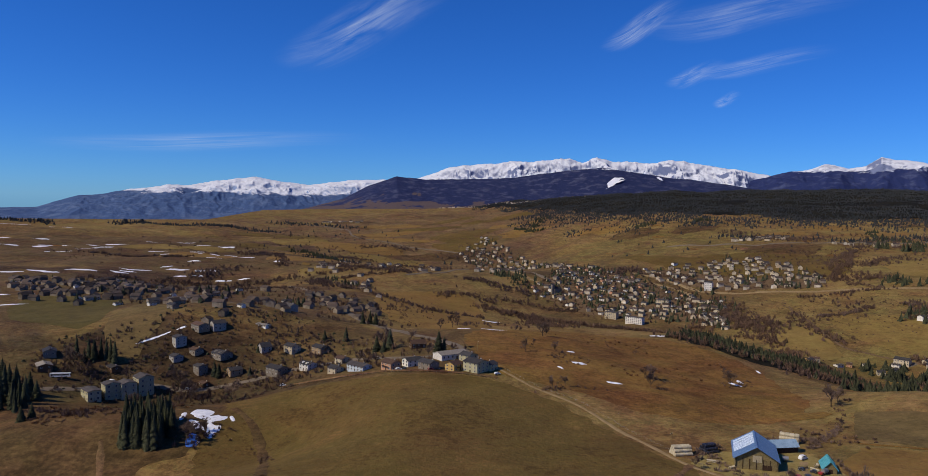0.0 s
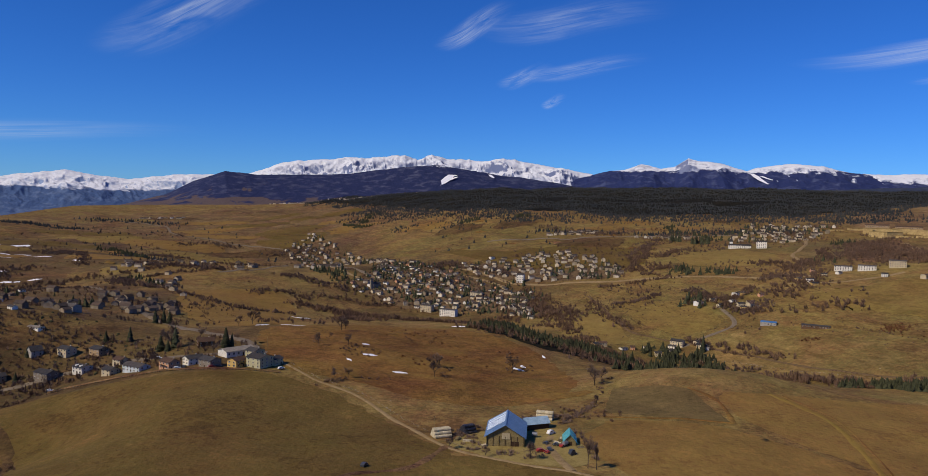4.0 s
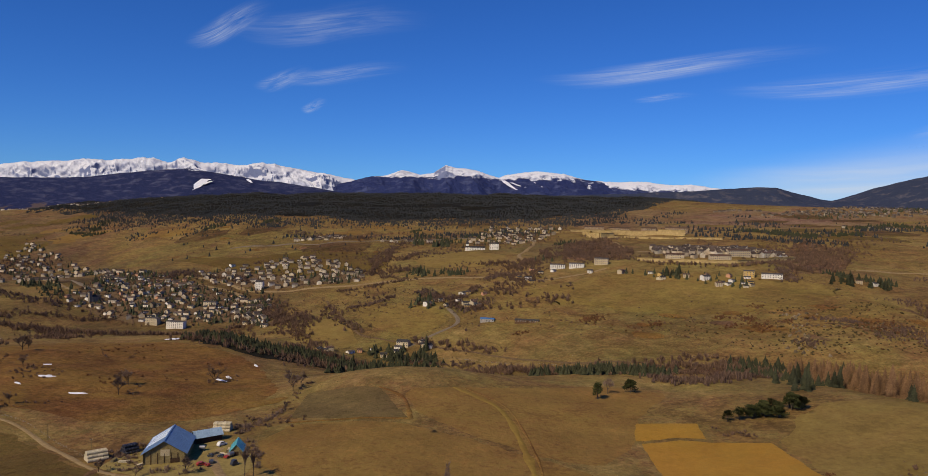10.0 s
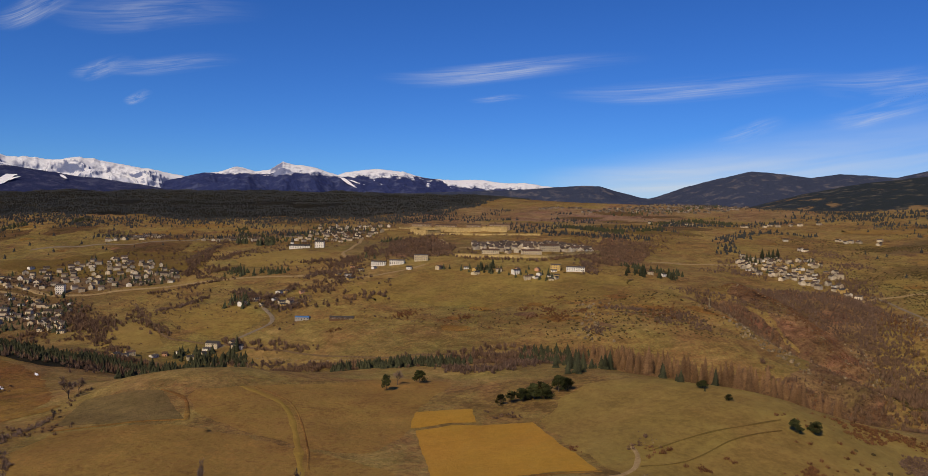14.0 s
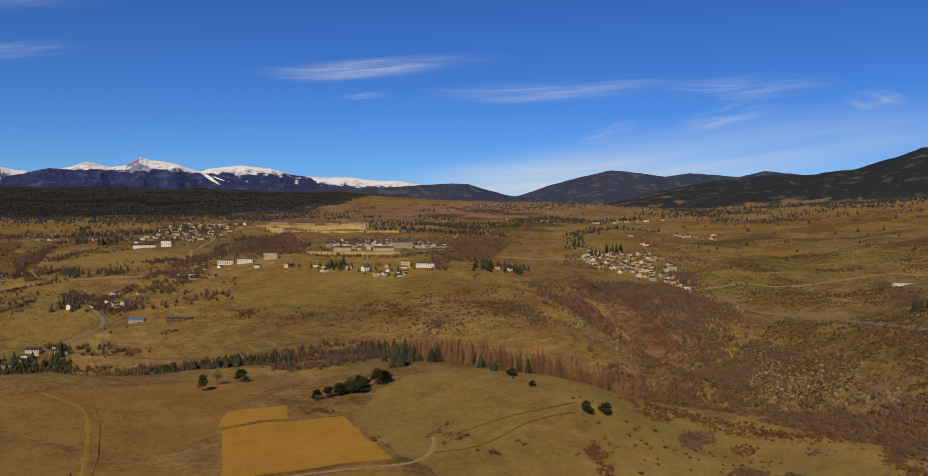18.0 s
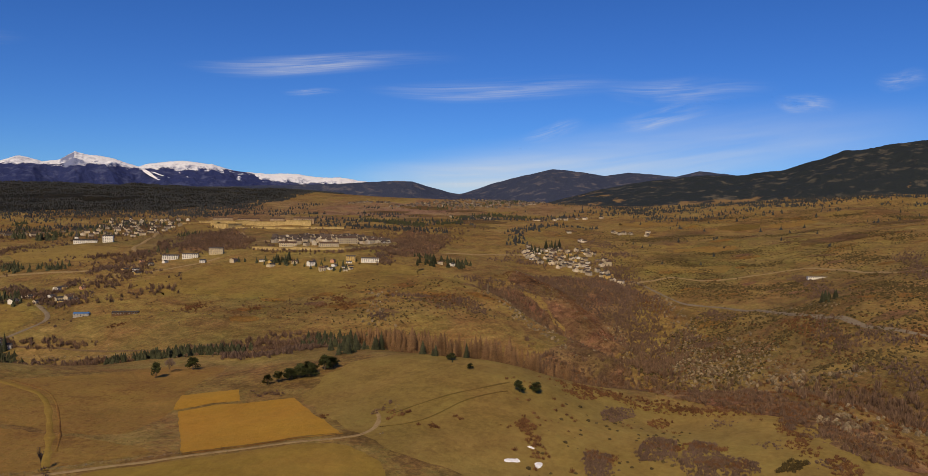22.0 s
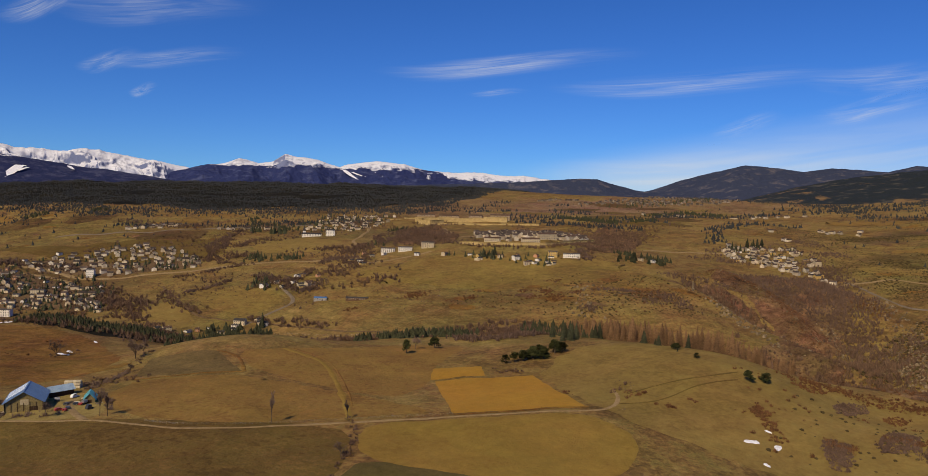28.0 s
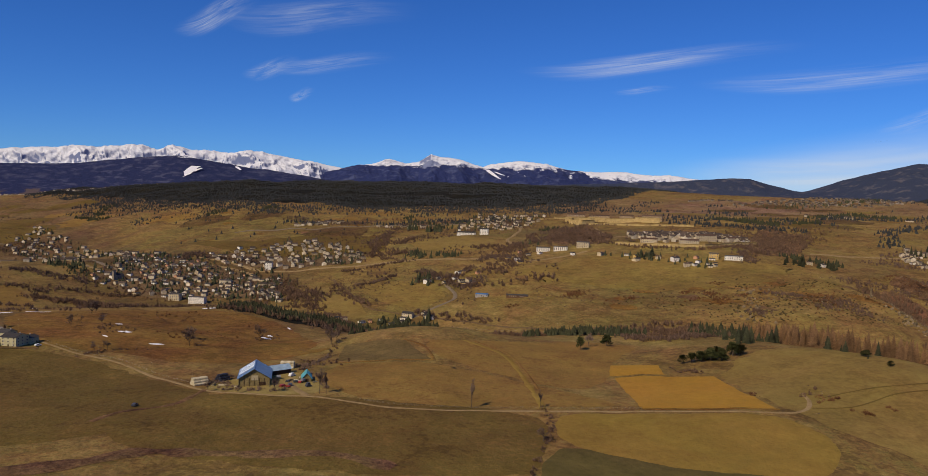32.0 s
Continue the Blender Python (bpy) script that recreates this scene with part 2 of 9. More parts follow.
M["wood"] = shader("weathered_wood", [(0.13, 0.1, 0.045), (0.2, 0.155, 0.07), (0.27, 0.21, 0.1)], 2.2, 7, bump=0.5)
M["dark_wood"] = shader("dark_wood", [(0.04, 0.025, 0.016), (0.07, 0.043, 0.026)], 1.5, 6)
M["steel_blue"] = shader("blue_sheet_steel", [(0.09, 0.16, 0.28), (0.125, 0.21, 0.35), (0.165, 0.26, 0.41)], 5, 6, rough=0.38, spec=0.5, metal=0.15)
M["steel_pale"] = shader("pale_blue_sheet_steel", [(0.2, 0.3, 0.4), (0.27, 0.38, 0.48), (0.33, 0.45, 0.55)], 4, 5, rough=0.4, spec=0.5)
M["steel_teal"] = shader("teal_sheet_steel", [(0.06, 0.26, 0.3), (0.09, 0.34, 0.38), (0.12, 0.4, 0.43)], 4, 5, rough=0.45, spec=0.5)
M["skylight"] = shader("translucent_sheet", [(0.62, 0.7, 0.78), (0.72, 0.79, 0.85)], 3, 5, rough=0.3, spec=0.6)
M["hay"] = shader("pale_hay", [(0.3, 0.24, 0.14), (0.42, 0.35, 0.22), (0.5, 0.43, 0.28)], 1.2, 5, bump=0.6, vary=0.15)
M["log_end"] = shader("cut_logs", [(0.33, 0.27, 0.17), (0.46, 0.4, 0.27), (0.55, 0.48, 0.34)], 1.0, 5, bump=0.6, vary=0.2)
M["black_wrap"] = shader("dark_bale_wrap", [(0.012, 0.014, 0.022), (0.02, 0.024, 0.04)], 1.2, 5, rough=0.35, spec=0.5, vary=0.3)
M["tarp"] = shader("blue_tarp", [(0.035, 0.09, 0.3), (0.06, 0.14, 0.42)], 3, 5, rough=0.5)
M["metal"] = shader("galvanised_metal", [(0.25, 0.25, 0.25), (0.36, 0.36, 0.35)], 1, 5, rough=0.45, metal=0.6)
M["white_paint"] = shader("white_paint", [(0.62, 0.62, 0.6), (0.75, 0.75, 0.73)], 2, 5, rough=0.4, spec=0.5)
M["red_paint"] = shader("red_paint", [(0.26, 0.03, 0.02), (0.34, 0.04, 0.03)], 2, 5, rough=0.4, spec=0.5)
M["dark_paint"] = shader("dark_paint", [(0.03, 0.033, 0.04), (0.05, 0.053, 0.06)], 2, 5, rough=0.35, spec=0.5)
M["rubber"] = shader("rubber", [(0.015, 0.015, 0.015), (0.028, 0.028, 0.028)], 1, 5)
M["fort_stone"] = shader("ochre_masonry", [(0.2730, 0.1911, 0.0844), (0.4368, 0.3185, 0.1384), (0.5460, 0.4004, 0.1773)], 16, 8, bump=0.4)
M["fort_grass"] = shader("rampart_turf", [(0.2024, 0.1391, 0.0506), (0.2783, 0.1961, 0.0734), (0.3162, 0.2277, 0.0885)], 20, 8)



def land_cover(m, covers):
    """Tints the ground by plant cover (moor, pasture, bracken) and, far off, by painted haze; centre, radii and tint of
    each, with ragged rims.
    """
    n, l = m.node_tree.nodes, m.node_tree.links
    geo, ragged = n.new("ShaderNodeNewGeometry"), n.new("ShaderNodeTexNoise")
    ragged.inputs["Scale"].default_value, ragged.inputs["Detail"].default_value, ragged.inputs["Roughness"].default_value, ragged.inputs["Distortion"].default_value = 1 / 110, 7, 0.6, 0.8
    l.new(geo.outputs["Position"], ragged.inputs["Vector"])
    base = n["Principled BSDF"].inputs["Base Color"]
    out = base.links[0].from_socket
    for x, y, rx, ry, tint in covers:
        off, by, far = n.new("ShaderNodeVectorMath"), n.new("ShaderNodeVectorMath"), n.new("ShaderNodeVectorMath")
        off.operation, by.operation, far.operation = "SUBTRACT", "MULTIPLY", "LENGTH"
        off.inputs[1].default_value, by.inputs[1].default_value = (x, y, 0), (1 / rx, 1 / ry, 0)
        l.new(geo.outputs["Position"], off.inputs[0])
        l.new(off.outputs[0], by.inputs[0])
        l.new(by.outputs[0], far.inputs[0])
        edge, mask, mix = n.new("ShaderNodeMath"), n.new("ShaderNodeMapRange"), n.new("ShaderNodeMix")
        edge.operation = "MULTIPLY_ADD"
        edge.inputs[1].default_value = 1.6
        l.new(ragged.outputs["Fac"], edge.inputs[0])
        l.new(far.outputs["Value"], edge.inputs[2])
        mask.inputs["From Min"].default_value, mask.inputs["From Max"].default_value = 1.9, 1.55
        l.new(edge.outputs[0], mask.inputs["Value"])
        mix.data_type, mix.blend_type = "RGBA", "MULTIPLY"
        mix.inputs["B"].default_value = (*tint, 1)
        l.new(mask.outputs["Result"], mix.inputs["Factor"])
        l.new(out, mix.inputs["A"])
        out = mix.outputs["Result"]
    l.new(out, base)


# the rosy tints and the mauve one at y 2450 paint distance haze
MOOR, OLIVE, GREEN, OCHRE, ROSY_HAZE = (0.62, 0.61, 0.78), (0.86, 0.93, 0.9), (0.98, 1.05, 1.0), (1.08, 1.08, 1.0), (1.02, 0.98, 1.3)
land_cover(M["grass"], [
    (-470, 900, 430, 330, MOOR), (-620, 1500, 520, 420, MOOR), (-250, 540, 170, 110, (0.6, 0.62, 0.72)), (-110, 590, 230, 120, (0.64, 0.63, 0.72)), (-150, 2450, 620, 760, (0.82, 0.78, 1.0)), (60, 1650, 190, 420, (0.78, 0.78, 0.9)), (250, 1180, 200, 260, (0.7, 0.7, 0.8)), (460, 860, 130, 150, OLIVE), (690, 1120, 120, 130, OLIVE), (430, 1620, 260, 200, OLIVE), (790, 660, 170, 120, GREEN), (810, 490, 120, 80, OCHRE),
    (620, 560, 120, 90, (0.86, 0.9, 0.9)), (1500, 1350, 420, 330, ROSY_HAZE), (1950, 1150, 520, 330, ROSY_HAZE), (930, 960, 160, 220, (0.75, 0.78, 0.9)), (1280, 320, 130, 110, OLIVE), (1460, 250, 220, 140, OLIVE), (1600, 430, 110, 55, MOOR), (900, 60, 170, 100, (0.85, 0.84, 0.9)), (660, -40, 120, 80, (0.8, 0.78, 0.85)), (1180, 20, 150, 100, (0.88, 0.88, 0.9)), (1850, 150, 200, 180, (0.9, 0.88, 0.95)), (620, 1380, 150, 90, OLIVE), (330, 640, 110, 80, (0.72, 0.7, 0.8))])

# Landforms: knolls (+) and hollows (-): x, y, height, radius.
NEAR_FORMS = [
    (250, 100, -2.4, 70), (400, 0, -17.2, 70), (350, 150, 1.9, 70), (410, -280, -12.1, 180),
    (350, 250, -5.0, 70), (500, 150, 14.5, 70), (550, 50, -18.8, 70), (250, 350, 3.5, 70),
    (520, -240, -55.6, 110), (600, -50, -0.8, 70), (600, 0, 8.9, 70), (500, 250, 6.9, 70),
    (50, 400, -4.7, 70), (550, 200, 4.3, 70), (600, 100, 15.2, 70), (-50, 400, 14.1, 70),
    (450, 350, -2.0, 70), (-100, 400, -33.1, 70), (300, 450, 16.6, 70), (-200, 350, -44.4, 70),
    (200, 480, -7.6, 110), (-200, 400, 20.3, 110), (680, 160, -56.9, 110),
]
VALLEY_FORMS = [
    (-40, 560, 5.2, 110), (-360, 400, -51.3, 110), (40, 640, 5.9, 110), (840, 80, -32.7, 110),
    (-200, 560, -55.4, 110), (410, 630, -27.8, 180), (-440, 400, 36.2, 110), (600, 560, -5.0, 110),
    (920, 0, 17.7, 110), (-200, 640, 39.8, 110), (280, 720, 10.8, 110), (-120, 720, -11.4, 110),
    (440, 720, -7.7, 110), (920, 240, -61.9, 110), (-200, -800, 11.7, 600), (1060, -150, 24.8, 180),
    (930, 500, 16.5, 180), (1060, 240, -22.5, 180), (1190, -280, 10.5, 180), (670, 890, 14.0, 180),
    (20, 1020, -17.6, 180), (270, 1040, -54.2, 320), (1190, 370, -6.4, 180),
]
FAR_FORMS = [
    (930, 760, 31.1, 180), (1320, 110, -20.1, 180), (1420, -110, 66.6, 320), (-370, 1150, -30.1, 180),
    (800, 1150, 11.1, 180), (1190, 1040, 12.1, 320), (1420, 810, 26.1, 320), (40, 1730, -77.4, 320),
    (-600, 1600, -30.3, 600), (1190, 1500, 14.1, 320), (500, 1960, 22.9, 320), (2200, 0, 91.3, 600),
    (-200, 2400, -50.8, 600), (2400, 1300, 94.2, 1100), (600, 2800, 37.8, 600), (3100, -100, 87.8, 1100),
    (1700, 2700, 97.8, 1100), (-600, 3200, -46.5, 600), (3000, 2000, 84.7, 600), (3800, 600, 91.8, 1100),
]
LIFT, RISE, STREAM_CUT, GORGE_CUT = 0.89, 39.59, -11.52, 23.49
STREAM = [(150, 1150), (260, 980), (340, 800), (430, 620), (520, 490), (630, 370), (710, 260), (745, 150), (720, 40), (650, -80)]
GORGE = [(1240, 400), (1130, 330), (1000, 255), (880, 190), (745, 150)]

SPURS = [([(863, 395), (850, 340), (835, 290), (815, 240), (795, 212)], 8, 20), ([(930, 430), (905, 350), (885, 290), (868, 235)], -10, 24), ([(1000, 440), (985, 370), (962, 310), (945, 275)], 10, 20), ([(1095, 268), (1030, 215), (960, 178), (900, 148)], 8, 20)]


def fuzz(x, y, size, seed=0):
    """Smooth value noise between -1 and 1, with a grain of that size in metres."""
    u, v = np.asarray(x, float) / size, np.asarray(y, float) / size
    i, j = np.floor(u), np.floor(v)
    a, b = u - i, v - j
    a, b = a * a * (3 - 2 * a), b * b * (3 - 2 * b)
    def at(p, q):
        h = np.sin(p * 127.1 + q * 311.7 + seed * 74.7) * 43758.5453
        return (h - np.floor(h)) * 2 - 1
    return (at(i, j) * (1 - a) + at(i + 1, j) * a) * (1 - b) + (at(i, j + 1) * (1 - a) + at(i + 1, j + 1) * a) * b


def to_line(x, y, line):
    """Distance of points to a broken line."""
    best = np.full(np.shape(x), 1e9)
    for (ax, ay), (bx, by) in zip(line, line[1:]):
        vx, vy = bx - ax, by - ay
        k = np.clip(((x - ax) * vx + (y - ay) * vy) / (vx * vx + vy * vy), 0, 1)
        best = np.minimum(best, np.hypot(x - ax - k * vx, y - ay - k * vy))
    return best


def land(x, y):
    """The height of the ground."""
    x, y = np.asarray(x, float), np.asarray(y, float)
    z = LIFT + RISE * np.clip((y - 600) / 1000, 0, 3)
    z = z + STREAM_CUT * np.exp(-(to_line(x, y, STREAM) / 70) ** 2) + GORGE_CUT * np.exp(-(to_line(x, y, GORGE) / 60) ** 2)
    for cx, cy, h, r in NEAR_FORMS + VALLEY_FORMS + FAR_FORMS:
        z = z + h * np.exp(-((x - cx) ** 2 + (y - cy) ** 2) / (r * r))
    # steep-sided ravine
    z = z - 23 * np.clip(1 - to_line(x, y, GORGE) / 85, 0, 1) - 9 * np.clip(1 - to_line(x, y, STREAM[5:]) / 60, 0, 1)
    # spurs and side gullies of the ravine
    for line, h, r in SPURS:
        z = z + h * np.exp(-(to_line(x, y, line) / r) ** 2)
    far = np.clip(np.hypot(x - 110, y + 70) / 1000, 0, 3)
    z = z + (0.35 + far) * fuzz(x, y, 38) + (0.15 + 0.5 * far) * fuzz(x, y, 17, 3) + 2.2 * far * fuzz(x, y, 120, 5)
    crag = np.exp(-(((x - 830) / 170) ** 2 + ((y - 90) / 130) ** 2)) + 0.7 * np.exp(-(((x - 600) / 60) ** 2 + ((y + 50) / 60) ** 2))
    z = z + crag * (4.5 * np.abs(fuzz(x, y, 26, 7)) + 2.5 * np.abs(fuzz(x, y, 11, 8)))
    # the plateau falls away towards the north-west and beyond the far village
    r = np.hypot(x, y)
    brow = EYE + r * np.tan(np.radians(np.interp(np.degrees(np.arctan2(x, y)), [-60, -24, -19, -15, -12, -8, -3, 1, 4, 7, 40, 44, 48, 52, 56, 60, 64, 68, 72, 76, 80, 84], [-1.7, -1.65, -1.6, -0.85, -0.72, -0.62, -0.5, -0.3, 0.3, 30, 30, 1.45, 1.22, 1.05, 0.97, 0.92, 0.82, 0.65, 0.7, 1.05, 1.5, 30])))
    over = np.where((r > 1500) & (y > 0), np.clip(z - brow, 0, None), 0.0)
    return z - over * np.clip((r - 1500) / 400, 0, 1) * 1.15


def level(x, y):
    return float(land(np.array([x]), np.array([y]))[0])


def mesh_from(name, verts, faces, mats=(), smooth=False):
    """A mesh from arrays: verts n x 3, faces a list of arrays of equal width."""
    me = bpy.data.meshes.new(name)
    verts = np.asarray(verts, np.float32)
    groups = [np.asarray(f, np.int32) for f in faces if len(f)]
    me.vertices.add(len(verts))
    me.vertices.foreach_set("co", verts.ravel())
    loops = np.concatenate([f.ravel() for f in groups])
    sizes = np.concatenate([np.full(len(f), f.shape[1], np.int32) for f in groups])
    me.loops.add(len(loops))
    me.loops.foreach_set("vertex_index", loops)
    me.polygons.add(len(sizes))
    me.polygons.foreach_set("loop_start", np.concatenate([[0], np.cumsum(sizes)[:-1]]).astype(np.int32))
    for m in mats:
        me.materials.append(m)
    me.update(calc_edges=True)
    me.polygons.foreach_set("use_smooth", np.full(len(sizes), smooth))
    me.validate()
    return me


def grid_faces(nr, nc, closed=False):
    r, c = np.meshgrid(np.arange(nr - 1), np.arange(nc if closed else nc - 1), indexing="ij")
    a, b = r * nc + c, r * nc + (c + 1) % nc
    return np.stack([a, b, b + nc, a + nc], -1).reshape(-1, 4)


def ground_sheet():
    """One sheet all round, fine where the drone looks and out to the horizon."""
    az = np.radians(np.concatenate([np.arange(-42, 102, 0.22), np.arange(102, 318, 4.0)]))
    rad = np.concatenate([[4, 30], 55 * 1.0104 ** np.arange(0, 437)])
    rr, aa = np.meshgrid(rad, az, indexing="ij")
    x, y = 110 + rr * np.sin(aa), -70 + rr * np.cos(aa)
    v = np.stack([x, y, land(x, y)], -1).reshape(-1, 3)
    f = grid_faces(len(rad), len(az), True)[:, ::-1]
    return mesh_from("ground", v, [f, np.arange(len(az), dtype=np.int32)[None, :]], [M["grass"]], True)


tagged(new("ground", ground_sheet()), "rolling dry brown winter grassland of a mountain plateau", "ground", kind="structure")


def inside(px, py, poly):
    c = np.zeros(np.shape(px), bool)
    for (ax, ay), (bx, by) in zip(poly, poly[1:] + poly[:1]):
        hit = ((ay > py) != (by > py)) & (px < (bx - ax) * (py - ay) / (by - ay + 1e-12) + ax)
        c ^= hit
    return c


def rounded(poly, times=2):
    """A closed outline with its corners cut round."""
    for _ in range(times):
        out = []
        for (ax, ay), (bx, by) in zip(poly, poly[1:] + poly[:1]):
            out += [(ax * 0.82 + bx * 0.18, ay * 0.82 + by * 0.18), (ax * 0.18 + bx * 0.82, ay * 0.18 + by * 0.82)]
        poly = out
    return poly


def drape(name, poly, mat, step=4.0, lift=0.25, wobble=1.0, seed=0, smooth_corners=2):
    """A patch of ground cover that lies on the land inside an outline."""
    poly = rounded(poly, smooth_corners)
    p = np.array(poly)
    xs, ys = np.arange(p[:, 0].min() - step, p[:, 0].max() + 2 * step, step), np.arange(p[:, 1].min() - step, p[:, 1].max() + 2 * step, step)
    gx, gy = np.meshgrid(xs, ys, indexing="ij")
    nr, nc = gx.shape
    ox, oy = gx + wobble * fuzz(gx, gy, step * 3, seed), gy + wobble * fuzz(gx, gy, step * 3, seed + 9)
    keep = inside((ox[:-1, :-1] + ox[1:, 1:]) / 2, (oy[:-1, :-1] + oy[1:, 1:]) / 2, poly)
    f = grid_faces(nr, nc).reshape(nr - 1, nc - 1, 4)[keep]
    use = np.unique(f)
    vx, vy = gx.ravel()[use], gy.ravel()[use]
    count = np.bincount(f.ravel(), minlength=nr * nc)[use]
    edge = count < 4
    closed = poly + poly[:1]
    best, qx, qy = np.full(len(vx), 1e9), vx.copy(), vy.copy()
    for (ax, ay), (bx, by) in zip(closed, closed[1:]):
        ux, uy = bx - ax, by - ay
        k = np.clip(((vx - ax) * ux + (vy - ay) * uy) / (ux * ux + uy * uy + 1e-9), 0, 1)
        d = np.hypot(vx - ax - k * ux, vy - ay - k * uy)
        near = d < best
        best = np.where(near, d, best)
        qx, qy = np.where(near, ax + k * ux, qx), np.where(near, ay + k * uy, qy)
    wx, wy = wobble * fuzz(qx, qy, step * 1.6, seed + 1), wobble * fuzz(qx, qy, step * 1.6, seed + 2)
    vx, vy = np.where(edge, qx + wx, vx), np.where(edge, qy + wy, vy)
    index = np.zeros(nr * nc, np.int32)
    index[use] = np.arange(len(use))
    z = land(vx, vy) + np.where(edge, lift * 0.4, lift)
    return new(name, mesh_from(name, np.stack([vx, vy, z], -1), [index[f]], [mat], True))


def curve_through(line, step):
    """A smooth line through points, resampled."""
    p = np.array([line[0]] + list(line) + [line[-1]], float)
    out = []
    for i in range(1, len(p) - 2):
        n = max(2, int(np.hypot(*(p[i + 1] - p[i])) / step))
        for t in np.arange(n) / n:
            out.append(0.5 * (2 * p[i] + (p[i + 1] - p[i - 1]) * t + (2 * p[i - 1] - 5 * p[i] + 4 * p[i + 1] - p[i + 2]) * t ** 2 + (3 * p[i] - p[i - 1] - 3 * p[i + 1] + p[i + 2]) * t ** 3))
    return np.array(out + [p[-2]])


def ribbon(name, line, width, mat, lift=0.3, step=5.0, ragged=0.25):
    """A road, track or strip that follows the land."""
    c = curve_through(line, step)
    d = np.gradient(c, axis=0)
    d /= np.linalg.norm(d, axis=1)[:, None] + 1e-9
    side = np.stack([d[:, 1], -d[:, 0]], -1)
    ks = np.array([-0.5, -0.3, 0, 0.3, 0.5])
    w = width * (1 + ragged * fuzz(c[:, 0], c[:, 1], 9, 4))
    pts = c[:, None, :] + side[:, None, :] * (w[:, None] * ks[None, :])[:, :, None]
    z = land(pts[..., 0], pts[..., 1]) + lift * np.array([0.35, 1, 1.1, 1, 0.35])[None, :]
    v = np.concatenate([pts, z[..., None]], -1).reshape(-1, 3)
    return new(name, mesh_from(name, v, [grid_faces(len(c), 5)], [mat], True))


# ---- distant ranges ----
CENTRE = (75.0, -70.0)


def range_shader(name, low, high, snow, line_z, spread, patch, rock_size=55, rock=(0.2, 0.23, 0.3), steep=(0.8, 0.92), clear=(0.5, 0.64), grain=70, meadow=None, meadow_z=0.0):
    """Wooded slopes below with clearings, snow above an uneven line, bare rock where the snow slides off; meadows at
    the foot. Blue in the given colours is painted distance haze.
    """
    m = bpy.data.materials.new(name)
    m.use_nodes = True
    n, l = m.node_tree.nodes, m.node_tree.links
    p = n["Principled BSDF"]
    p.inputs["Roughness"].default_value, p.inputs["Specular IOR Level"].default_value = 0.9, 0.1
    geo = n.new("ShaderNodeNewGeometry")
    sep, lie = n.new("ShaderNodeSeparateXYZ"), n.new("ShaderNodeSeparateXYZ")
    l.new(geo.outputs["Position"], sep.inputs[0])
    l.new(geo.outputs["Normal"], lie.inputs[0])
    def noise_at(size, detail, warp=0.0):
        t = n.new("ShaderNodeTexNoise")
        t.inputs["Scale"].default_value, t.inputs["Detail"].default_value, t.inputs["Roughness"].default_value, t.inputs["Distortion"].default_value = 1 / size, detail, 0.62, warp
        l.new(geo.outputs["Position"], t.inputs["Vector"])
        return t.outputs["Fac"]
    def madd(a, k, c):
        t = n.new("ShaderNodeMath")
        t.operation = "MULTIPLY_ADD"
        t.inputs[1].default_value = k
        l.new(a, t.inputs[0])
        l.new(c, t.inputs[2])
        return t.outputs[0]
    def ranged(a, lo, hi):
        t = n.new("ShaderNodeMapRange")
        t.inputs["From Min"].default_value, t.inputs["From Max"].default_value = lo, hi
        l.new(a, t.inputs["Value"])
        return t.outputs["Result"]
    def mixed(f, a, c):
        t = n.new("ShaderNodeMix")
        t.data_type = "RGBA"
        l.new(f, t.inputs["Factor"])
        for socket, v in ((t.inputs["A"], a), (t.inputs["B"], c)):
            if isinstance(v, tuple):
                socket.default_value = (*v, 1)
            else:
                l.new(v, socket)
        return t.outputs["Result"]
    wood = mixed(ranged(noise_at(grain, 9, 0.5), *clear), low, high)
    if meadow:
        wood = mixed(ranged(madd(noise_at(150, 7, 0.6), -420.0, sep.outputs["Z"]), meadow_z - 215, meadow_z - 198), meadow, wood)
    # bare rock on the steep faces and ribs
    lean = madd(noise_at(rock_size, 8, 0.4), 0.3, lie.outputs["Z"])
    cover = mixed(ranged(lean, steep[0] + 0.15, steep[1] + 0.15), rock, snow)
    high_up = ranged(madd(noise_at(patch, 9, 0.4), spread, sep.outputs["Z"]), line_z + spread * 0.46, line_z + spread * 0.54)
    l.new(mixed(high_up, wood, cover), p.inputs["Base Color"])
    crags = n.new("ShaderNodeBump")
    crags.inputs["Strength"].default_value, crags.inputs["Distance"].default_value = 0.8, 10.0
    l.new(noise_at(34, 8), crags.inputs["Height"])
    l.new(crags.outputs["Normal"], p.inputs["Normal"])
    return m


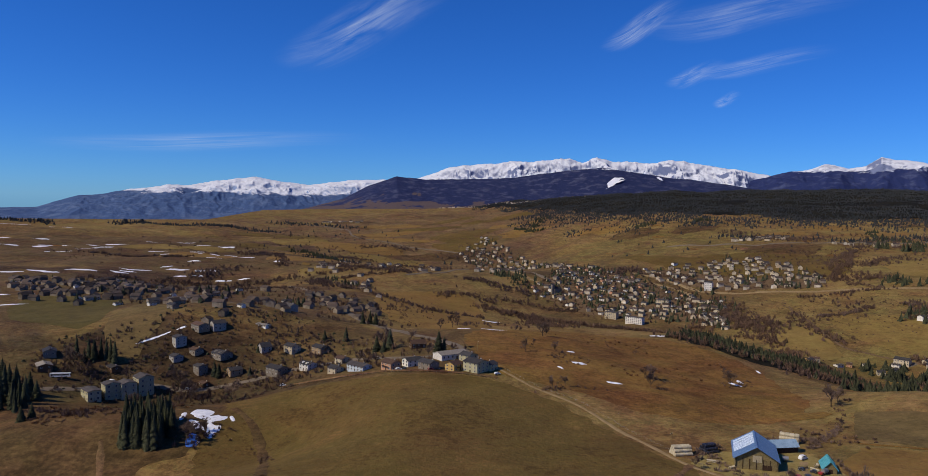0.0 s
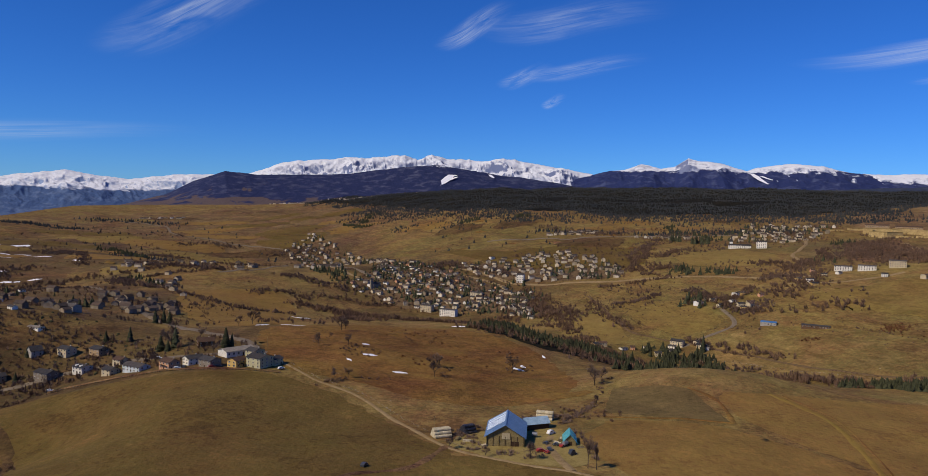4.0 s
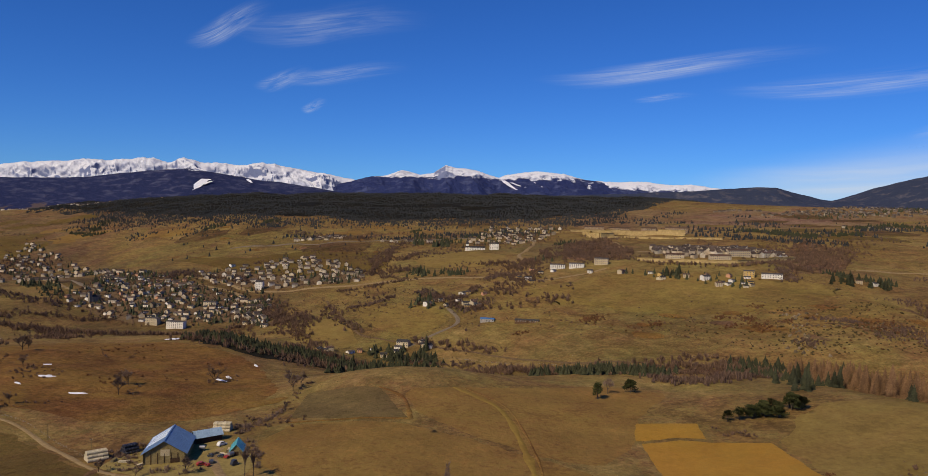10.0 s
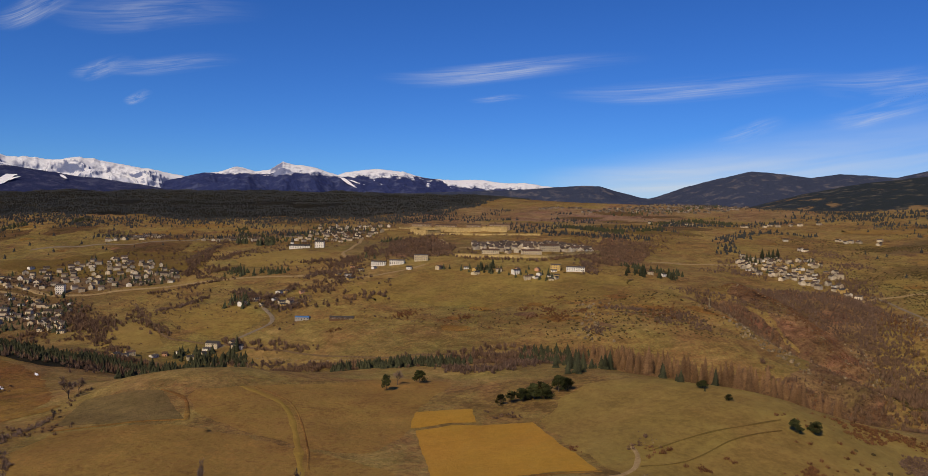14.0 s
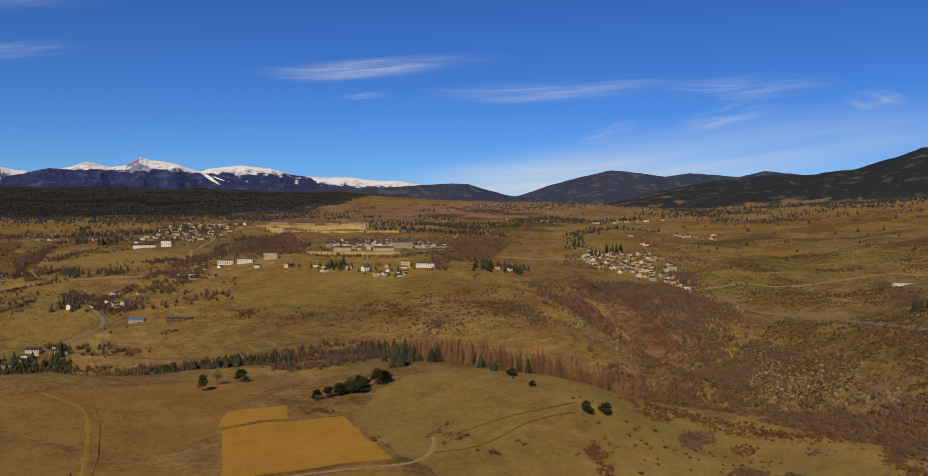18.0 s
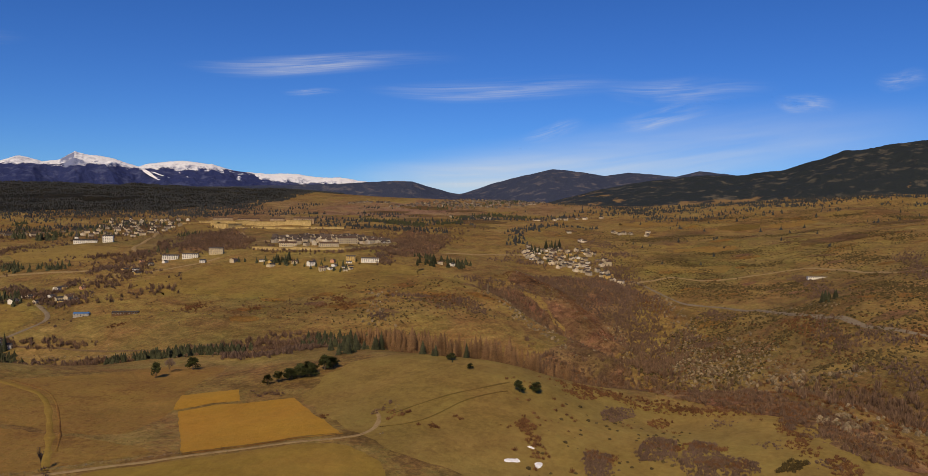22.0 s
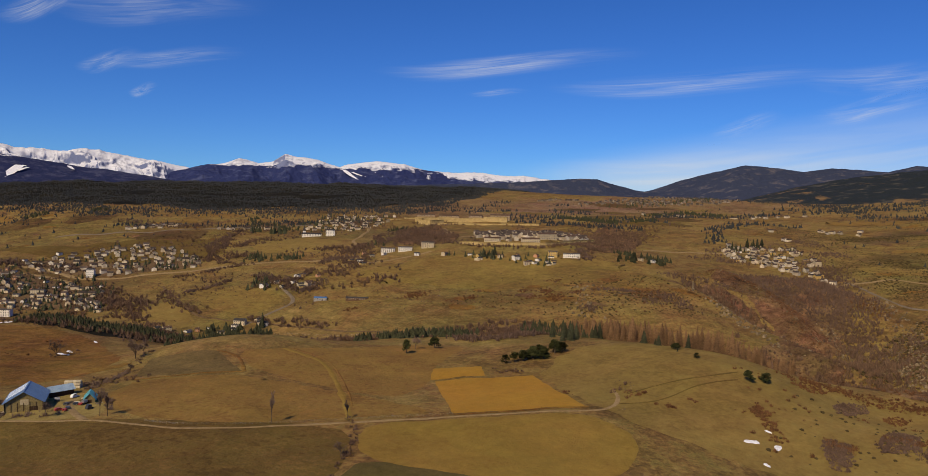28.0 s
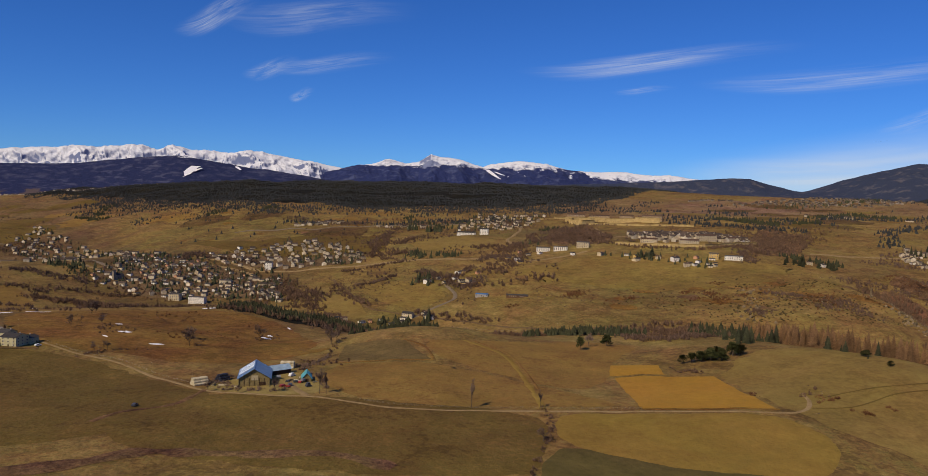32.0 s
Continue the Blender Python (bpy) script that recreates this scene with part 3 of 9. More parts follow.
def mountains(name, skyline, dist, depth, mat, label, foot=60.0, rugged=0.3, crest=0.02, grain=300, seed=0, step=0.06, category="mountain range"):
    """A range seen from the plateau: a skyline of bearings and heights in degrees, with branching spurs and gullies."""
    sky = np.array(skyline)
    az = np.arange(sky[0, 0], sky[-1, 0], step)
    el = np.interp(az, sky[:, 0], sky[:, 1])
    a = np.radians(az)
    top = EYE + dist * np.tan(np.radians(el)) - foot
    jag = top * crest * (fuzz(az, az * 0, 1.3, seed) + 0.5 * fuzz(az, az * 0, 0.5, seed + 1) + 0.3 * fuzz(az, az * 0, 0.2, seed + 2))
    s = np.concatenate([np.linspace(0, 1, 70), [1.03, 1.08, 1.2]])
    ss, aa = np.meshgrid(s, a, indexing="ij")
    r = dist - depth + depth * ss
    x, y = CENTRE[0] + r * np.sin(aa), CENTRE[1] + r * np.cos(aa)
    rise = np.where(ss <= 1, np.clip(ss, 0, 1) ** 0.85, 1 - 0.6 * (ss - 1) / 0.2)
    along, deep = dist * aa, depth * ss
    ridge, weight = np.zeros_like(along), 1.0
    for i, size in enumerate((grain, grain * 0.46, grain * 0.21, grain * 0.1)):
        c, q = math.cos(0.5 + i * 1.1), math.sin(0.5 + i * 1.1)
        u, v = along + 0.3 * size * fuzz(along, deep, size * 0.8, seed + 20 + i), deep * 0.62
        ridge += weight * (np.abs(fuzz(u * c - v * q, u * q + v * c, size * 0.62, seed + 3 + i)) - 0.33)
        weight *= 0.56
    z = foot + top[None, :] * rise * (1 - rugged * ridge * np.clip((1 - ss) * 5, 0, 1))
    z = z + jag[None, :] * np.clip(ss, 0, 1) ** 7
    v = np.stack([x, y, z], -1).reshape(-1, 3)
    ob = new(name, mesh_from(name, v, [grid_faces(len(s), len(a))[:, ::-1]], [mat], True))
    return tagged(ob, label, category, kind="structure")


SNOWY = (0.68, 0.7, 0.74)
# the blue of these woods and rocks is aerial haze put into the colour
M["far_slopes"] = range_shader("hazy_far_snow_slopes", (0.055, 0.095, 0.2), (0.1, 0.145, 0.25), SNOWY, 146, 110, 150, 90, (0.2, 0.27, 0.42))
M["high_slopes"] = range_shader("hazy_high_snow_slopes", (0.03, 0.04, 0.09), (0.09, 0.1, 0.15), SNOWY, 205, 150, 110, 48, (0.13, 0.16, 0.27), steep=(0.66, 0.84))
M["ski_slopes"] = range_shader("hazy_wooded_snow_slopes", (0.022, 0.032, 0.1), (0.075, 0.09, 0.17), SNOWY, 332, 130, 80, 40, (0.16, 0.19, 0.3), clear=(0.52, 0.7))
M["front_slopes"] = range_shader("hazy_wooded_front_slopes", (0.019, 0.026, 0.075), (0.075, 0.08, 0.135), SNOWY, 336, 190, 45, 40, (0.16, 0.19, 0.3), clear=(0.5, 0.68), grain=55, meadow=(0.1, 0.074, 0.072), meadow_z=105)
# blue-grey woods: haze over the farther hills is painted in here too
M["hazy_hill"] = range_shader("hazy_wooded_hill", (0.034, 0.044, 0.075), (0.1, 0.095, 0.11), (0.1, 0.075, 0.05), 620, 330, 60, clear=(0.53, 0.66), grain=60)
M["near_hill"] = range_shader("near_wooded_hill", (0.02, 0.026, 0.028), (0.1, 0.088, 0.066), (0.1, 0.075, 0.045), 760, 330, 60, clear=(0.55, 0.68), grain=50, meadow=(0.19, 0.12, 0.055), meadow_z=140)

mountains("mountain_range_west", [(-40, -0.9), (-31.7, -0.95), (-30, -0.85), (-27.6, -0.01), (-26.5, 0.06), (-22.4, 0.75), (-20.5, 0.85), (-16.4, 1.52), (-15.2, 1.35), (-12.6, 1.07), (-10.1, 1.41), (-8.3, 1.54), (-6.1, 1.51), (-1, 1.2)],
          4720, 800, M["far_slopes"], "mountain massif with a broad snow cap, haze painted blue on its slopes", crest=0.02, seed=1, foot=-45, rugged=0.16)
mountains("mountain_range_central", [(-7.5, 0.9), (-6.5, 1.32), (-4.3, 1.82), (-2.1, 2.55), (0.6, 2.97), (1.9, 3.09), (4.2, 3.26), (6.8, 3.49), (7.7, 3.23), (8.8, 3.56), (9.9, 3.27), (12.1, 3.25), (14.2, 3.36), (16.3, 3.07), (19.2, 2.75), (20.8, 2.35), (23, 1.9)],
          4740, 700, M["high_slopes"], "long jagged range of white snow peaks, rock and woods painted haze-blue", crest=0.022, rugged=0.27, seed=2, step=0.04, grain=330)
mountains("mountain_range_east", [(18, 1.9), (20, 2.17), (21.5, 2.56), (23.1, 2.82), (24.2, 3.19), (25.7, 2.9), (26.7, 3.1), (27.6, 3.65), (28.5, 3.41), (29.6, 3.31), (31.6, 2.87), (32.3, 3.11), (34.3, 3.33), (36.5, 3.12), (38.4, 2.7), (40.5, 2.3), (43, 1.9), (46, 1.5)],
          4650, 800, M["ski_slopes"], "dark wooded mountains with snowy tops, woods painted haze-blue", crest=0.014, rugged=0.13, seed=3)
# blue slopes again: distance haze painted into the base colours
M["far_east_slopes"] = range_shader("hazy_far_east_snow_slopes", (0.03, 0.042, 0.11), (0.06, 0.075, 0.16), SNOWY, 276, 110, 60, 30, (0.16, 0.19, 0.3))
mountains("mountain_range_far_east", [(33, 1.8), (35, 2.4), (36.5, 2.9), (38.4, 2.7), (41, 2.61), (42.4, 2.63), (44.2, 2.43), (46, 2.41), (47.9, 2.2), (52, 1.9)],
          4700, 800, M["far_east_slopes"], "low far mountains with a long snowy crest, slopes painted haze-blue", crest=0.016, rugged=0.14, seed=9)
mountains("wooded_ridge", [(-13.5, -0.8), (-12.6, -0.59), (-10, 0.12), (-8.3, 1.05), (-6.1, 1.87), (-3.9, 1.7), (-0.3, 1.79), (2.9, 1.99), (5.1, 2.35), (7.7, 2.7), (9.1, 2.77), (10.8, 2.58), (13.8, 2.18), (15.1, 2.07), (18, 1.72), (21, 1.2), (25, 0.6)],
          4350, 700, M["front_slopes"], "dark wooded mountain ridge below the snow peaks, painted haze-blue", crest=0.012, rugged=0.035, seed=4)
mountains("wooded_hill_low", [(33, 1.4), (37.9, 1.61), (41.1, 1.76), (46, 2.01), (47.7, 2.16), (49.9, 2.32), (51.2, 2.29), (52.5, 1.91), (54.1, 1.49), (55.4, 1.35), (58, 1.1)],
          3700, 500, M["hazy_hill"], "low dark wooded hill beyond the plateau, tinted blue for haze", foot=90, crest=0.01, rugged=0.1, seed=5)
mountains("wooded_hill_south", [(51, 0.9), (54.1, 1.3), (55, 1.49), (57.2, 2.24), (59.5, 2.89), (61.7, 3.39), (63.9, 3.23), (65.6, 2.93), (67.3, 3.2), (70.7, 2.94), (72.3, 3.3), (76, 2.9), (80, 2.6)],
          4200, 700, M["hazy_hill"], "rounded dark wooded hills behind the far village, tinted blue for haze", foot=90, crest=0.008, rugged=0.08, seed=6)
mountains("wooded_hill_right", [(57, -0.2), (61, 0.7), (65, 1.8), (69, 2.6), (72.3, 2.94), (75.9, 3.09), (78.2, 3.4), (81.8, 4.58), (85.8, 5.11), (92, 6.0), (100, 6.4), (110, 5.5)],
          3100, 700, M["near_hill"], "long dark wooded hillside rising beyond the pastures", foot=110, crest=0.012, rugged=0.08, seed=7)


def ski_run(line, width, dist, depth, top_el, foot=60.0):
    """A white piste laid on a mountainside below a crest of that height: bearings, heights in degrees and relative widths."""
    pts = []
    top = dist * math.tan(radians(top_el)) + EYE - foot
    for a, e, k in line:
        s = max(0.0, (dist * math.tan(radians(e)) + EYE - foot) / top) ** (1 / 0.85)
        r = dist - depth + depth * s - 34
        for q in (-0.5, 0.5):
            b = radians(a + q * width * 1.15 * k)
            pts.append((CENTRE[0] + r * math.sin(b), CENTRE[1] + r * math.cos(b), EYE + r * math.tan(radians(e))))
    ob = new("ski_run", mesh_from("ski_run", np.array(pts), [grid_faces(len(line), 2)], [M["snow"]]))
    return tagged(ob, "white ski run cut through the mountain forest", "ski run", "ski runs")


# ---- fields, roads and snow on the land ----
def field(outline, mat, label, step=4.0, lift=0.25, wobble=1.2, seed=0, corners=2, name="field"):
    return tagged(drape(name, outline, M[mat], step, lift, wobble, seed, corners), label, "field", kind="structure")


field([(-158, 513), (-54, 490), (22, 484), (66, 430), (96, 348), (110, 312), (40, 250), (-90, 290), (-140, 380), (-147, 453)], "pasture", "grazed olive-brown pasture below the hamlet", 5, 0.2, 2.5, 1)
field([(30, 486), (6, 560), (0, 664), (100, 740), (192, 722), (243, 615), (222, 460), (173, 412), (112, 420), (72, 470)], "heath", "russet heath and rough grass on a low hill", 5, 0.2, 3, 2)
field([(204, 384), (232, 438), (257, 420), (268, 405), (257, 341), (230, 360)], "ploughed", "dark ploughed field with fine furrows", 3, 0.3, 0.6, 3, 0)
field([(304, 187), (352, 262), (372, 256), (403, 224), (366, 149)], "stubble", "bright orange-yellow stubble field", 3, 0.3, 0.6, 4, 0)
field([(352, 266), (372, 290), (400, 271), (385, 250), (374, 259)], "stubble", "small orange stubble field beside the larger one", 3, 0.3, 0.6, 5, 0)
field([(258, 203), (305, 174), (354, 140), (350, 108), (334, 90), (300, 74), (262, 104), (226, 160)], "yellow_field", "yellow-brown mown field with a rounded end", 3, 0.3, 0.8, 6)
field([(228, 158), (262, 106), (300, 76), (260, 20), (170, 90), (200, 140)], "sown", "dark green sown field", 3, 0.34, 0.8, 7, 1)
field([(60, 330), (110, 318), (160, 280), (250, 206), (222, 160), (190, 130), (120, 170), (40, 240)], "pasture", "brown-green meadow below the farm track", 4, 0.22, 2, 8)
field([(605, 792), (690, 775), (780, 764), (881, 604), (914, 534), (830, 500), (736, 522), (668, 650)], "slope_pasture", "pale green hillside pasture below the ramparts", 8, 0.45, 14, 9)
field([(308, 743), (345, 850), (383, 901), (419, 893), (404, 809), (399, 774), (333, 735)], "green_pasture", "green field in the valley", 8, 0.4, 3, 10)
field([(450, 989), (516, 848), (513, 765), (459, 760), (432, 801)], "slope_pasture", "olive field between the hedges", 8, 0.4, 3, 11)
field([(651, 1191), (752, 1163), (774, 1038), (687, 966), (633, 1060)], "green_pasture", "pasture below the white hotel", 9, 0.5, 4, 12)
field([(-445, 729), (-470, 825), (-360, 811), (-308, 625), (-400, 664)], "sown", "dark green field beside the old village", 7, 0.4, 2, 13, 1)
field([(-304, 622), (-336, 786), (-261, 686), (-257, 572)], "ploughed", "dark brown field beside the old village", 7, 0.45, 2, 14, 1)
field([(-134, 1052), (17, 1144), (39, 760), (0, 660), (-80, 800)], "meadow", "dry yellow field above the hamlet", 9, 0.5, 4, 15)
field([(284, 1552), (403, 1412), (554, 1400), (660, 1320), (593, 1129), (486, 1182), (400, 1260)], "pasture", "wide sloping brown pasture above the villages", 12, 0.7, 6, 16)
field([(368, 145), (362, 90), (385, 30), (430, -40), (490, -85), (540, -75), (566, -30), (572, 25), (562, 85), (552, 108), (535, 170), (505, 230), (470, 250), (432, 235), (404, 220)], "green_pasture", "grassy dome of a hill", 5, 0.22, 3, 17)
field([(265, 330), (300, 235), (345, 260), (385, 300), (440, 330), (430, 370), (330, 385), (275, 395)], "meadow", "smooth dry meadow with mowing stripes", 5, 0.2, 2, 18)
field([(170, 330), (200, 370), (255, 335), (295, 235), (300, 195), (258, 215), (195, 245), (168, 285)], "meadow", "brown meadow behind the farm track", 4, 0.2, 2, 19)
field([(122, 304), (110, 328), (104, 343), (122, 356), (158, 362), (170, 342), (166, 305), (154, 290)], "yard", "trodden earth farmyard round the barn", 3, 0.28, 1.5, 20, name="farm_yard")
field([(-310, 430), (-230, 330), (-165, 380), (-140, 400), (-138, 470), (-200, 500), (-275, 515), (-310, 480)], "rough", "rough brown ground round the spruce clump", 5, 0.18, 6, 42, name="rough_ground")
field([(-291, 1304), (-237, 1352), (-214, 1278), (-266, 1239)], "green_pasture", "small green garden plot", 9, 0.5, 3, 21, 1)


# floor sheets below the conifers, with the trees' shade painted in
field([(60, 3100), (290, 2560), (390, 2275), (510, 2080), (640, 1950), (830, 1830), (1030, 1710), (1140, 1630), (1240, 1560), (1400, 1600), (1600, 1700), (1850, 1850), (2200, 2090), (2600, 2380), (2400, 3000), (1400, 3300), (600, 3500), (60, 3500)], "forest_floor", "floor of the conifer forest with tree shade painted near-black", 16, 2.0, 38, 30, name="forest_floor")
field([(196, 735), (240, 645), (290, 606), (318, 575), (326, 600), (300, 650), (262, 680), (232, 735)], "forest_floor", "floor of the conifer belt with tree shade painted near-black", 5, 0.4, 4, 44, name="forest_floor")
field([(1050, 455), (1100, 425), (1150, 390), (1150, 320), (1060, 285), (1000, 270), (925, 250), (905, 290), (940, 350), (985, 405)], "scrub_floor", "mauve-brown brushwood slopes of the gorge", 7, 0.5, 5, 31, name="gorge_slope")
field([(1000, 445), (1010, 400), (990, 340), (965, 285), (945, 262), (930, 290), (950, 350), (965, 400), (975, 440)], "scrub_floor", "red-brown spur between two gullies", 5, 0.8, 4, 41, name="gorge_spur")
field([(925, 438), (888, 352), (866, 290), (846, 232), (872, 222), (908, 288), (935, 350), (960, 430)], "scrub_floor", "brushwood floor of the side gully", 5, 0.6, 5, 43, name="gully_floor")
field([(500, 500), (560, 430), (640, 330), (700, 280), (770, 250), (850, 270), (850, 215), (780, 180), (690, 90), (640, 40), (600, -10), (560, -60), (530, -90), (510, -60), (560, -10), (590, 60), (620, 150), (620, 230), (560, 330), (490, 440)], "scrub_floor", "mauve-brown brushwood of the stream valley", 7, 0.5, 5, 32, name="valley_slope")
field([(990, 700), (1275, 863), (1245, 737), (1000, 597), (920, 605)], "scrub_floor", "brushwood beside the town wall", 10, 0.5, 6, 33, name="brushwood_ground")
field([(782, 911), (945, 1125), (1060, 1145), (979, 971), (832, 806)], "scrub_floor", "brushwood on the fort hill", 10, 0.5, 6, 34, name="brushwood_ground")
for i, outline in enumerate([[(105, 1235), (140, 1260), (190, 1420), (250, 1365), (330, 1200), (385, 1100), (340, 940), (300, 1035), (245, 1065), (180, 1115), (125, 1195)], [(324, 1330), (440, 1350), (522, 1335), (554, 1207), (531, 1085), (400, 1165), (320, 1265)], [(890, 820), (1010, 960), (1020, 850), (1068, 735), (1018, 695), (891, 745)]]):
    field(outline, "street", "trodden ground and streets of a village", 9, 0.5, 5, 35 + i, name="village_ground")


def road(line, width, mat, label, lift=0.35, step=5.0, name="road"):
    return tagged(ribbon(name, line, width, M[mat], lift, step), label, "road", kind="structure")


road([(13, 515), (28, 503), (46, 470), (72, 434), (91, 375), (108, 326), (128, 302), (150, 286), (168, 262), (191, 238), (253, 208), (302, 181), (356, 144), (375, 139), (392, 147), (402, 158)], 2.7, "track", "pale earth farm track", name="farm_track", step=3)
road([(150, 287), (150, 305), (152, 325), (158, 340)], 4.5, "track", "pale earth drive into the farmyard", name="farm_drive", step=3, lift=0.45)
road([(-260, 1120), (-150, 860), (-80, 717), (-30, 630), (-5, 585), (5, 545), (13, 515)], 8.0, "asphalt", "grey village road", 0.45)
road([(13, 540), (-40, 545), (-90, 570), (-140, 575), (-200, 560), (-240, 560), (-300, 520)], 6.0, "asphalt", "grey lane through the hamlet", 0.45)
road([(-94, 1218), (-35, 1302), (30, 1500), (85, 1500), (112, 1375), (145, 1273), (161, 1249), (125, 1244)], 7.0, "asphalt", "pale grey road curving into the village", 0.8, 12)
road([(-600, 2500), (-388, 2415), (-311, 2147), (-216, 2054), (-133, 2016), (0, 1950)], 8.0, "asphalt", "distant grey road across the plateau", 1.2, 20)
road([(295, 1315), (345, 1254), (368, 1182), (399, 1149), (494, 1080), (559, 1022), (600, 975), (641, 885), (690, 860)], 9.0, "track", "grey road between the villages", 0.9, 12)
road([(420, 1560), (560, 1480), (700, 1420), (860, 1330)], 9.0, "asphalt", "distant grey road on the slope", 1.2, 20)
road([(1037, 1091), (985, 1000), (947, 934), (904, 839)], 12.0, "track", "pale ramp up to the fortress", 0.9, 8)
road([(529, 807), (515, 756), (469, 745), (440, 735)], 5.0, "asphalt", "pale lane past the sheds", 0.6, 6)
road([(441, 1012), (411, 829), (425, 774), (455, 731), (485, 662), (512, 560), (560, 480)], 3.5, "street", "earth bank of a railway line", 0.7, 8, name="railway")
road([(1180, 345), (1160, 314), (1132, 276), (1099, 238), (1083, 184), (1030, 117), (950, 55), (878, -16), (856, -51), (846, -81), (835, -125), (820, -180)], 5.5, "asphalt", "grey road along the gorge rim", 0.9, 8)
road([(1145, 350), (1225, 299), (1238, 233), (1281, 177), (1303, 127), (1255, 66), (1114, -67)], 6.0, "track", "earth road over the pastures", 1.0, 10)
road([(1100, 640), (1180, 600), (1230, 560), (1290, 520)], 7.0, "track", "pale road to the east village", 1.0, 12)


road([(30, 1500), (70, 1420), (98, 1327), (124, 1258), (152, 1229)], 8.0, "track", "pale village street climbing to the plateau", 0.8, 10)
road([(253, 1302), (297, 1257), (333, 1214), (352, 1159)], 8.0, "track", "pale street between the two villages", 0.8, 10)
road([(774, 798), (735, 801), (700, 806), (684, 815), (641, 840)], 6.0, "track", "pale lane below the white flats", 0.7, 8)
road([(949, 1226), (860, 1110), (780, 1028), (734, 920)], 6.0, "track", "pale lane down from the fortress", 0.9, 10)


def snow_patch(x, y, w, d, turn, seed):
    """An uneven patch of old snow."""
    rng = random.Random(seed)
    c, s = math.cos(radians(turn)), math.sin(radians(turn))
    pts = []
    for i in range(12):
        a = 2 * math.pi * i / 12
        k = rng.uniform(0.5, 1.1)
        u, v = 0.5 * w * k * math.cos(a), 0.5 * d * k * math.sin(a)
        pts.append((x + c * u - s * v, y + s * u + c * v))
    ob = drape("snow_patch", pts, M["snow"], max(0.7, min(w, d) / 7), 0.5, min(w, d) * 0.06, seed, 1)
    return tagged(ob, "patch of old white snow remaining on the grass", "snow", "patches of old snow")


NEAR_SNOW = [(-156, 449, 14, 26, 20), (-146, 441, 13, 17, -30), (-142, 426, 9, 22, 10), (-152, 429, 7, 18, 40), (-146, 412, 6, 10, 20), (-164, 440, 4, 14, 10), (-136, 444, 3, 12, 30), (87, 592, 11, 9, 0), (86, 546, 14, 7, -35), (70, 526, 3.5, 8, 20), (103, 500, 12, 5, 0), (200, 541, 7, 12, 30)]
NEAR_SNOW += [(206, 552, 5, 8, 10), (238, 597, 4, 7, 0), (195, 741, 24, 9, 0), (29, 691, 26, 5, 5), (2, 680, 18, 4, 0), (34, 900, 30, 12, 0), (402, 72, 12, 5, -30), (421, 73, 3, 5, 0), (409, 62, 7, 4, 10), (385, 55, 4, 5, 0)]
for i, (x, y, w, d, turn) in enumerate(NEAR_SNOW):
    snow_patch(x, y, w, d * (1.5 if y > 480 else 1.15), turn, i)
for i, (x, y, w, d, turn) in enumerate([
        (-1060, 1860, 190, 45, 20), (-878, 1499, 110, 40, 15), (-950, 1600, 150, 40, 10), (-803, 1559, 150, 22, 25), (-712, 1549, 120, 22, 30), (-564, 1480, 80, 20, 20), (-555, 1662, 120, 30, 25), (-516, 1510, 70, 22, 30),
        (-630, 1089, 90, 26, 35), (-563, 1164, 110, 22, 35), (-511, 1251, 120, 20, 35), (-449, 1231, 50, 18, 35), (-440, 1290, 44, 40, 35), (-374, 1223, 60, 26, 10), (-489, 812, 50, 14, 30), (-664, 1709, 120, 20, 25), (-220, 1500, 60, 20, 10)]):
    c, q = math.cos(radians(turn)), math.sin(radians(turn))
    for j, off in enumerate((-0.27, 0.24)):
        snow_patch(x + c * w * off, y + q * w * off + 6 * j, w * (0.5 - 0.12 * j), d * 0.6, turn - 8 * j, 40 + i + 100 * j)
STREAK_SNOW = [(-750, 1611, 70, 18, 25), (-746, 1488, 60, 14, 20), (-674, 1566, 70, 16, 25), (-609, 1635, 80, 16, 20), (-534, 1525, 46, 18, 35), (-477, 1435, 50, 26, 30), (-615, 1507, 52, 12, 25), (-764, 1411, 60, 18, 45), (-629, 1106, 50, 24, 30), (-574, 1154, 40, 18, 25), (-541, 1207, 36, 16, 30), (-507, 1284, 34, 14, 50), (-348, 1405, 18, 40, 15)]
STREAK_SNOW += [(-217, 1353, 34, 22, 10), (-456, 757, 44, 9, 28), (-473, 1524, 40, 12, 25), (-494, 1376, 36, 20, 20), (-421, 1464, 50, 14, 25), (-460, 1500, 30, 10, 20), (-520, 1450, 44, 12, 30), (-256, 618, 4.5, 60, -45), (-238, 634, 4, 16, -45), (-262, 560, 5, 12, 30), (-190, 330, 2.5, 30, 20), (-300, 470, 14, 6, 10), (-280, 421, 8, 3, 0)]
for i, (x, y, w, d, turn) in enumerate(STREAK_SNOW):
    snow_patch(x, y, w * 0.9, d * 0.65, turn, 70 + i)


def rut(line, width, label, mat="heath", lift=0.4):
    return tagged(ribbon("rut", line, width, M[mat], lift, 3.0, 0.5), label, "track", "faint tracks", "structure")


rut([(311, 388), (316, 353), (310, 325), (298, 296), (282, 262), (267, 233), (256, 212)], 4.0, "faint wheel track across the meadow", "yellow_field")
rut([(318, 386), (322, 353), (315, 325), (303, 296), (287, 262), (271, 233)], 1.4, "faint brown wheel rut in the meadow")
rut([(402, 148), (434, 142), (465, 130), (483, 125)], 1.3, "brown path worn over the grassy dome", "pasture")
rut([(384, 140), (404, 130), (440, 128), (470, 118)], 1.0, "brown path worn over the grassy dome", "pasture")
